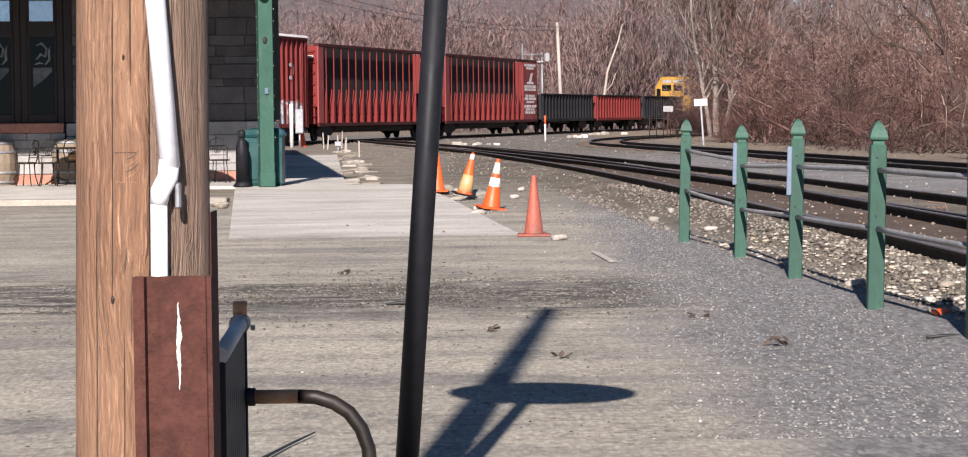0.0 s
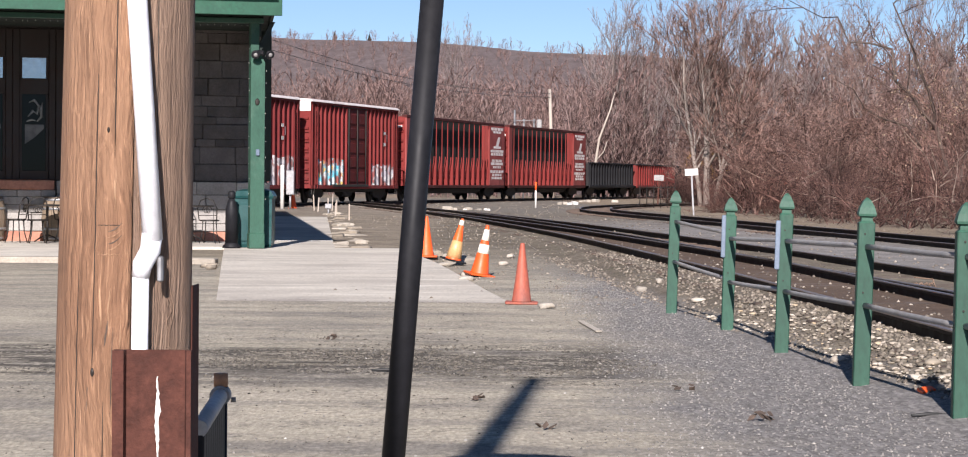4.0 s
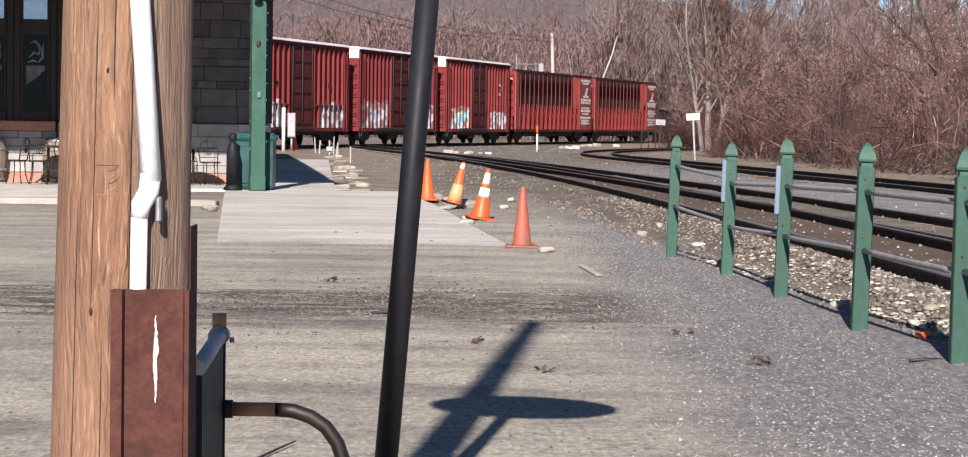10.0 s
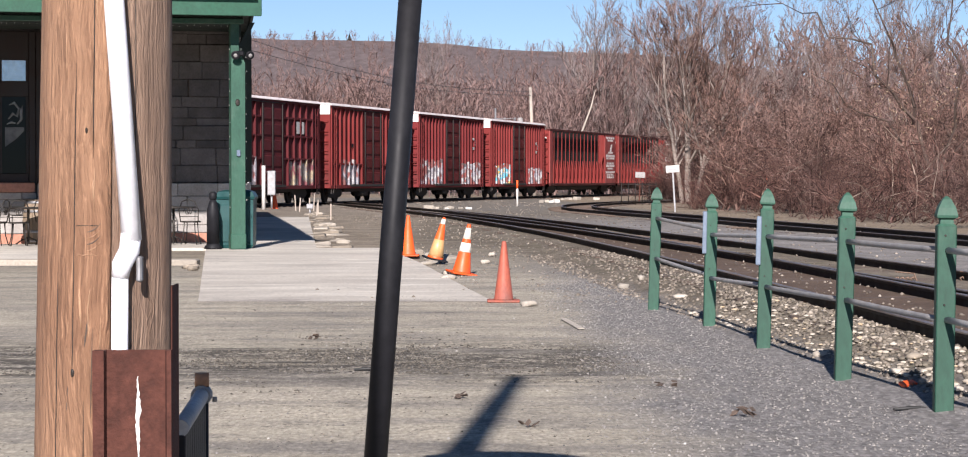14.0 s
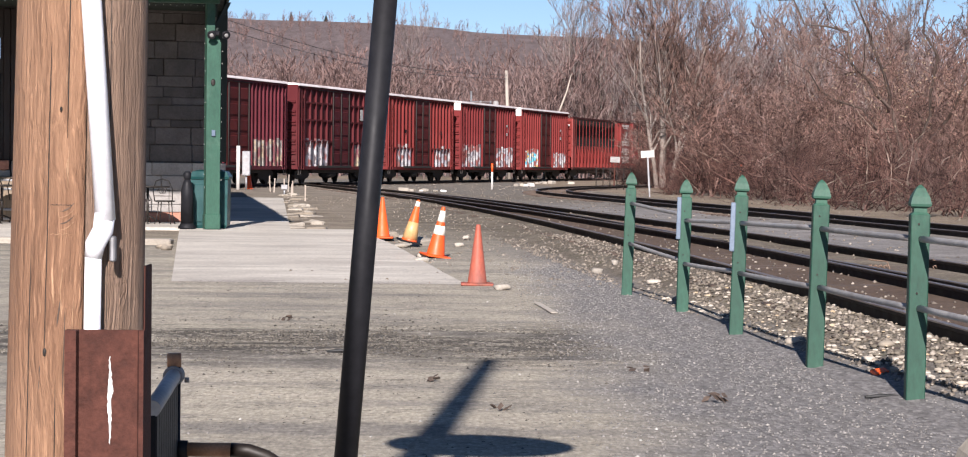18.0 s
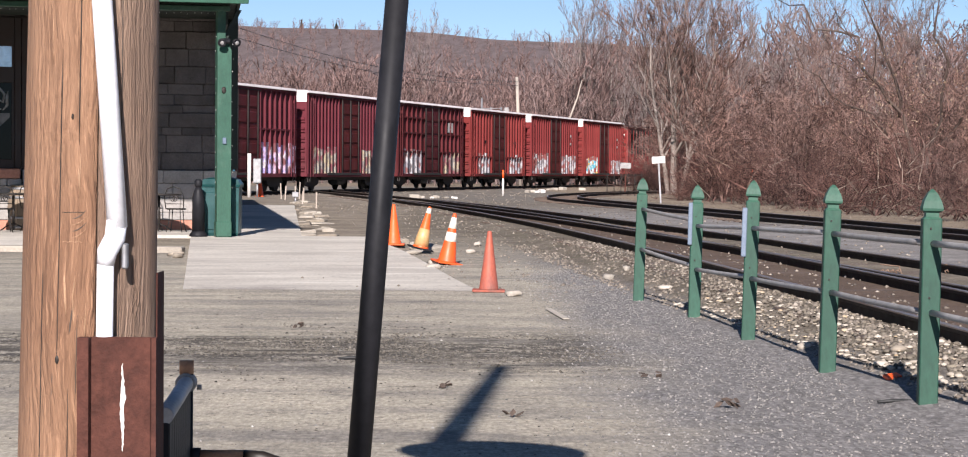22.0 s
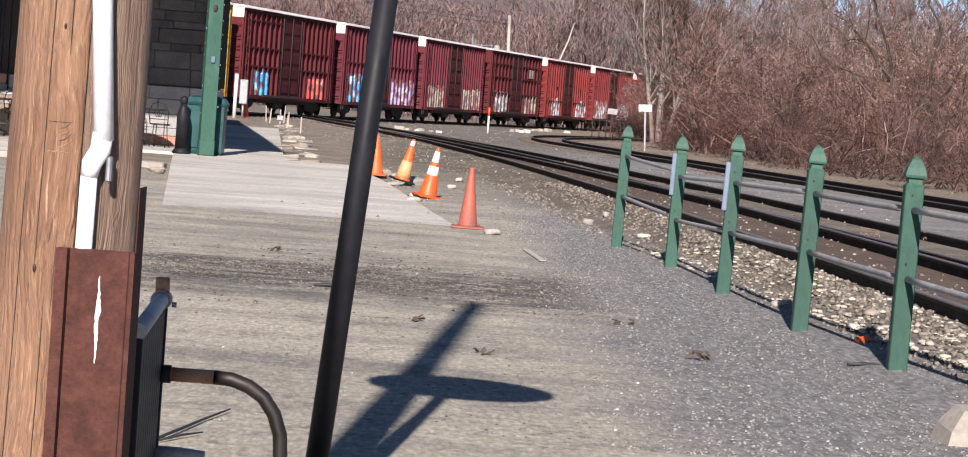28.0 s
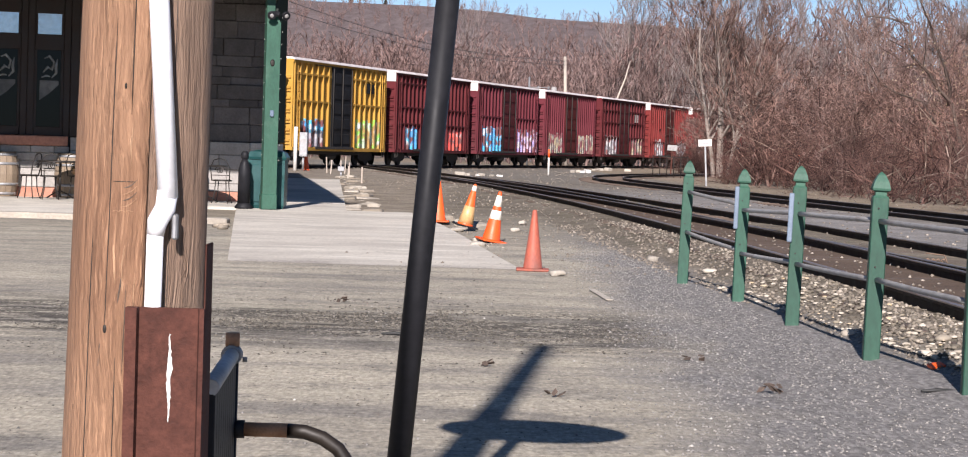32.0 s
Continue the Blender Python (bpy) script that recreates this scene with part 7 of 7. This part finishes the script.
def rubble(name, x, y, n, size, label, seed):
    """A low heap of pale broken blocks."""
    rnd = random.Random(seed)
    e = thing(name, pose(x, y, land(x, y)), label, "rubble")
    for i in range(n):
        s = size * rnd.uniform(0.5, 1.2)
        part("block", Geo().box(-s, s, -s * 0.6, s * 0.6, 0, s * rnd.uniform(0.5, 0.9), s * 0.15), M_PAINT_WHITE if rnd.random() < 0.3 else M_ROCK, e, m=pose(rnd.gauss(0, 1) * size * 2.2, rnd.uniform(-1, 1) * size, -0.03, rnd.uniform(-8, 8), rnd.uniform(-8, 8), rnd.uniform(0, 180)))


rubble("white_rubble", -1.1, 109, 9, 0.22, "heap of white broken blocks beside the track", 1)
rubble("pale_rocks", 4.1, 145, 4, 0.22, "pale rocks on the ballast", 2)
rubble("pale_rocks", 7.0, 165, 6, 0.3, "pale rocks near the curve of the track", 3)


def signal_mast():
    e = thing("signal_mast", pose(2.4, 185, land(2.4, 185)), "grey metal signal mast with platform behind the train", "signal")
    for x in (-0.7, 0.0, 0.75):
        part("mast", Geo().tube([(x, 0, 0), (x, 0, 6.0 + 0.7 * (x < -0.5))], 0.07, 8), M_GALV, e)
    part("platform", Geo().box(-0.8, 0.85, -0.3, 0.3, 5.3, 5.38), M_GALV, e)
    part("head", Geo().box(0.95, 1.35, -0.15, 0.15, 5.3, 6.0, 0.08), M_GREY_PIPE, e)
    part("rail", Geo().tube([(-0.8, -0.3, 5.9), (0.85, -0.3, 5.9)], 0.03, 6), M_GALV, e)


signal_mast()
# switch stand and rusty bars by the far curve
sw = thing("switch_rack", pose(8.6, 128, 0.1), "rusty rack of upright bars beside the curve", "rack")
for i in range(6):
    part("bar", Geo().tube([(-0.9 + 0.36 * i, 0, 0), (-0.9 + 0.36 * i, 0, 1.2)], 0.022, 6), M_IRON, sw)
part("rail", Geo().tube([(-0.95, 0, 1.1), (0.95, 0, 1.1)], 0.022, 6), M_IRON, sw)

# ---- stones ----
OCT = np.array([(1, 0, 0), (-1, 0, 0), (0, 1, 0), (0, -1, 0), (0, 0, 1), (0, 0, -1)], float)
OCF = np.array([(0, 2, 4), (2, 1, 4), (1, 3, 4), (3, 0, 4), (2, 0, 5), (1, 2, 5), (3, 1, 5), (0, 3, 5)])


_e = bmesh.new()
bmesh.ops.create_icosphere(_e, subdivisions=2, radius=1.0)
_e.verts.ensure_lookup_table()
ICO = np.array([tuple(v.co) for v in _e.verts])
ICF = np.array([[v.index for v in f.verts] for f in _e.faces])
_e.free()


def stones(name, spots, mat, label, base=OCT, tri=OCF, flat=0.7):
    rn = np.random.default_rng(8)
    vs, fs = [], []
    for i, (x, y, z, r) in enumerate(spots):
        a = rn.uniform(0, 6.28)
        v = base * r * rn.uniform(0.65 if len(base) == 6 else 0.86, 1.25 if len(base) == 6 else 1.1, (len(base), 1)) * rn.uniform(0.75, 1.25, 3) * [1, 1, flat]
        c, n = math.cos(a), math.sin(a)
        v = np.stack([v[:, 0] * c - v[:, 1] * n + x, v[:, 0] * n + v[:, 1] * c + y, v[:, 2] + z], 1)
        vs.append(v)
        fs.append(tri + len(base) * i)
    me = raw_mesh(name, np.concatenate(vs), np.concatenate(fs).ravel(), 3)
    me.materials.append(mat)
    return tagged(new(name, me), label, "gravel", kind="stuff")


def stone_mat(name, c1, c2, c3):
    m, t, b = nodes_of(name)
    geo = t.nodes.new("ShaderNodeNewGeometry")
    col = mixc(t, ramp(t, geo.outputs["Random Per Island"], 0, 0.6), c1, c2)
    col = mixc(t, ramp(t, geo.outputs["Random Per Island"], 0.84, 1.0), col, c3)
    t.links.new(col, b.inputs["Base Color"])
    b.inputs["Roughness"].default_value = 0.9
    pos = geo.outputs["Position"]
    bump_to(t, b, noise_of(t, pos, 60, 3), 0.4, 0.004)
    return m


rs = random.Random(31)
spots = []
for n in range(1700):
    y = 11.5 + 26 * rs.random() ** 1.4
    x = rs.uniform(-2.5, 2.3) if rs.random() < 0.35 else rs.uniform(0.7, fence_x(y) + 0.2)
    spots.append((x, y, land(x, y) + 0.002, rs.uniform(0.004, 0.012)))
for n in range(9000):
    y = 10.5 + 24 * rs.random() ** 1.5
    x = rs.uniform(0.9, fence_x(y) + 0.25) + rs.gauss(0, 0.15)
    spots.append((x, y, land(x, y) + 0.001, rs.uniform(0.004, 0.012)))
stones("loose_gravel", spots, stone_mat("gravel_chips", (0.10, 0.096, 0.092), (0.26, 0.244, 0.228), (0.37, 0.345, 0.315)), "loose grey gravel chips on the lot")
spots = []
for n in range(400):
    y = 10.5 + 22 * rs.random() ** 1.5
    x = rs.uniform(-1.6, 0.9) if n % 5 == 0 else rs.uniform(0.8, fence_x(y) + 0.1)
    spots.append((x, y, land(x, y) + 0.003, 0.004 + 0.011 * rs.random() ** 2.5))
stones("pale_chips", spots, stone_mat("pale_chip", (0.26, 0.245, 0.225), (0.40, 0.38, 0.35), (0.56, 0.54, 0.51)), "scattered pale stone chips on the gravel")
spots = []
for n in range(4200):
    y = 10.5 + 34 * rs.random() ** 1.3
    x = fence_x(y) + 0.15 + rs.uniform(0, 1) * max(near_rail(y) - fence_x(y) - 0.2, 0.3) * (1.0 if rs.random() < 0.8 else 2.6)
    spots.append((x, y, land(x, y) + 0.004, rs.uniform(0.012, 0.034)))
for n in range(1500):
    y = rs.uniform(28, 95)
    x = near_rail(y) - abs(rs.gauss(0, 1)) * 1.6 - 0.3
    spots.append((x, y, land(x, y) + 0.004, rs.uniform(0.012, 0.034)))
for n in range(2600):
    y = 30 + 130 * rs.random()
    x = near_rail(y) + rs.uniform(-1, 14)
    spots.append((x, y, land(x, y) + 0.004, rs.uniform(0.014, 0.032) * (1 + y / 160)))
stones("ballast_stones", spots, stone_mat("ballast_mix", (0.085, 0.07, 0.057), (0.22, 0.186, 0.150), (0.39, 0.34, 0.285)), "brown and grey ballast stones beside the track")
spots = []
for n in range(470):
    y = 13.0 + 13 * rs.random() ** 1.2
    x = fence_x(y) + 0.26 + rs.random() ** 2.3 * max(near_rail(y) - fence_x(y) - 0.25, 0.3)
    spots.append((x, y, land(x, y) + 0.010, 0.012 + 0.027 * rs.random() ** 2.2))
for x, y, r in ((2.72, 19.3, 0.075), (2.94, 17.1, 0.06), (3.15, 17.6, 0.08), (2.4, 28.5, 0.09)):
    spots.append((x, y, land(x, y) + 0.015, r))
DULL = []
for n in range(1500):
    y = 11.0 + 16 * rs.random() ** 1.2
    x = fence_x(y) + 0.25 + rs.random() * max(near_rail(y) - fence_x(y) - 0.2, 0.3)
    DULL.append((x, y, land(x, y) + 0.006, 0.010 + 0.022 * rs.random() ** 1.6))
stones("dull_cobbles", DULL, stone_mat("dull_cobble", (0.085, 0.072, 0.057), (0.180, 0.154, 0.120), (0.30, 0.255, 0.19)), "dull grey-brown stones between fence and rail", ICO, ICF, 0.5)
CLODS = []
for n in range(7000):
    y = rs.gauss(19.4, 1.25)
    x = rs.uniform(-3.6, 1.1) + rs.gauss(0, 0.15)
    if noise.noise((x * 0.7, y * 1.6, 3.0)) > 0.0:
        CLODS.append((x, y, land(x, y) + 0.002, 0.006 + 0.014 * rs.random() ** 2))
for n in range(2600):
    y = 10.5 + 20 * rs.random() ** 1.3
    x = rs.uniform(-3.6, 1.2)
    if noise.noise((x * 0.8, y * 1.2, 9.0)) > 0.0:
        CLODS.append((x, y, land(x, y) + 0.001, 0.004 + 0.008 * rs.random() ** 2))
stones("dirt_clods", CLODS, stone_mat("dirt_clod", (0.030, 0.026, 0.022), (0.135, 0.119, 0.098), (0.22, 0.198, 0.168)), "dark grey-brown crumbs of broken crust on the lot", OCT, OCF, 0.55)
stones("pale_cobbles", spots, stone_mat("pale_cobble", (0.30, 0.255, 0.20), (0.52, 0.46, 0.385), (0.47, 0.335, 0.185)), "pale rounded cobbles along the fence", ICO, ICF, 0.42)
lf = thing("orange_leaf", pose(2.87, 16.3, 0.05, 8, -12, 30), "bright orange scrap lying on the cobbles", "litter")
part("scrap", Geo().loft([[(-0.05, -0.04, z), (0.05, -0.05, z), (0.07, 0.03, z), (-0.02, 0.06, z)] for z in (0, 0.02)]), M_ORANGE, lf)
stk = thing("white_stick", pose(0.966, 24.09, 0.008, 0, 0, 93.6), "pale broken strip of wood on gravel", "litter")
part("strip", Geo().box(-0.85, 0.85, -0.032, 0.032, 0, 0.012, 0.004), M_ROCK, stk)
blk = thing("concrete_block", pose(2.68, 11.65, 0.0, 0, 0, 25), "pale rough concrete block on gravel", "concrete block")
part("block", Geo().loft([[(-0.30, -0.10, 0.0), (0.05, -0.24, 0.0), (0.34, -0.06, 0.0), (0.24, 0.2, 0.0), (-0.2, 0.18, 0.0)], [(-0.27, -0.08, 0.06), (0.05, -0.22, 0.07), (0.31, -0.05, 0.08), (0.22, 0.18, 0.09), (-0.18, 0.16, 0.08)], [(-0.16, -0.02, 0.155), (0.06, -0.13, 0.135), (0.22, -0.02, 0.15), (0.17, 0.12, 0.165), (-0.12, 0.11, 0.17)]]), M_KERB, blk)
def broken_stone(x, y, s, a, label, seed):
    rn = np.random.default_rng(seed)
    v = np.sign(ICO) * np.abs(ICO) ** 0.6 * [s * 0.85, s * 0.55, 0.04] * rn.uniform(0.72, 1.15, (len(ICO), 1)) + [0, 0, 0.02]
    r = thing("broken_stone", pose(x, y, land(x, y) + 0.012, rn.uniform(-6, 6), rn.uniform(-6, 6), a), label, "stone", "broken stones")
    part("stone", raw_mesh("stone", v, ICF.ravel(), 3), M_STAIN_STONE if "kerb" in label else M_ROCK, r)


for k, (x, y, s, a) in enumerate(((0.62, 27.6, 0.13, 20), (-0.36, 34.7, 0.15, 40), (-0.30, 36.3, 0.18, 10), (-0.74, 39.9, 0.20, 0), (1.95, 31.9, 0.09, 30), (2.25, 33.0, 0.08, 70), (-4.40, 38.6, 0.17, 15), (-4.30, 37.9, 0.11, 60), (0.2, 40.5, 0.10, 30), (0.35, 44.0, 0.12, 80))):
    broken_stone(x, y, s, a, "flat pale broken stone at the concrete edge" if k < 6 else "broken tan piece of kerb at the lot's edge" if k < 8 else "pale stone lying on the ballast", 40 + k)

for x, y, n, sd in ((1.62, 14.72, 6, 1), (1.28, 16.9, 4, 2), (-0.1, 15.9, 4, 3), (0.35, 14.1, 3, 4), (-1.4, 22.0, 4, 5)):
    rr = random.Random(sd)
    d = thing("dark_debris", pose(x, y, 0.002), "small clump of dark dead leaves on gravel", "litter", "leaf litter")
    for k in range(n):
        part("leaf", Geo().loft([[(-0.035, 0, z), (0, -0.02, z), (0.04, 0.004, z), (0.0, 0.024, z)] for z in (0, 0.006)]), M_TIE, d, m=pose(rr.gauss(0, 0.04), rr.gauss(0, 0.06), 0.006 + 0.008 * k, rr.uniform(-40, 40), rr.uniform(-40, 40), rr.uniform(0, 360)))
for x, y, ln, a in ((-0.74, 18.25, 0.14, 8), (2.72, 15.05, 0.16, 12)):
    d = thing("fallen_stick", pose(x, y, 0.014, 0, 0, a), "short dark fallen stick on gravel", "stick", "fallen sticks")
    part("stick", Geo().tube([(-ln, 0, 0), (-ln * 0.3, 0.02, 0.004), (ln * 0.4, -0.01, 0), (ln, 0.02, 0.006)], [0.009, 0.014, 0.012, 0.006], 6), M_CABLE, d)
# black forked tubes stand in for a thin shadow that falls here
fshadow = thing("fallen_branch", pose(0, 0, 0.014), "thin dark forked tubes for a shadow on the lot", "stick")
part("stem", Geo().tube([(-1.06, 9.66, 0), (-0.98, 10.05, 0.003), (-0.925, 10.4, 0), (-0.845, 10.76, 0.004)], [0.006, 0.007, 0.006, 0.003], 6), M_CABLE, fshadow)
part("fork", Geo().tube([(-1.03, 9.70, 0), (-0.96, 9.86, 0.003), (-0.89, 10.0, 0)], [0.006, 0.005, 0.003], 6), M_CABLE, fshadow)
for jx, jy in ((5.39, 30.8), (6.22, 30.9)):
    jp = thing("rail_fastening_rack", pose(jx, jy, 0.150, 0, 0, 4), "small pale rusty rack of rail fastenings between the tracks", "track hardware", "rail fastening racks")
    part("top_bar", Geo().tube([(-0.12, 0, 0.115), (0.12, 0.0, 0.095)], 0.008, 6), M_WOOD_GREY, jp)
    part("end_bar", Geo().tube([(0.12, 0, 0.095), (0.145, -0.05, 0.0)], 0.008, 6), M_WOOD_GREY, jp)
    for k in range(4):
        part("clip", Geo().tube([(-0.105 + 0.065 * k, -0.02, 0.0), (-0.12 + 0.065 * k, -0.02, 0.035), (-0.09 + 0.065 * k, -0.02, 0.05), (-0.075 + 0.065 * k, -0.02, 0.02)], 0.011, 6), M_WOOD_GREY, jp)
motions()
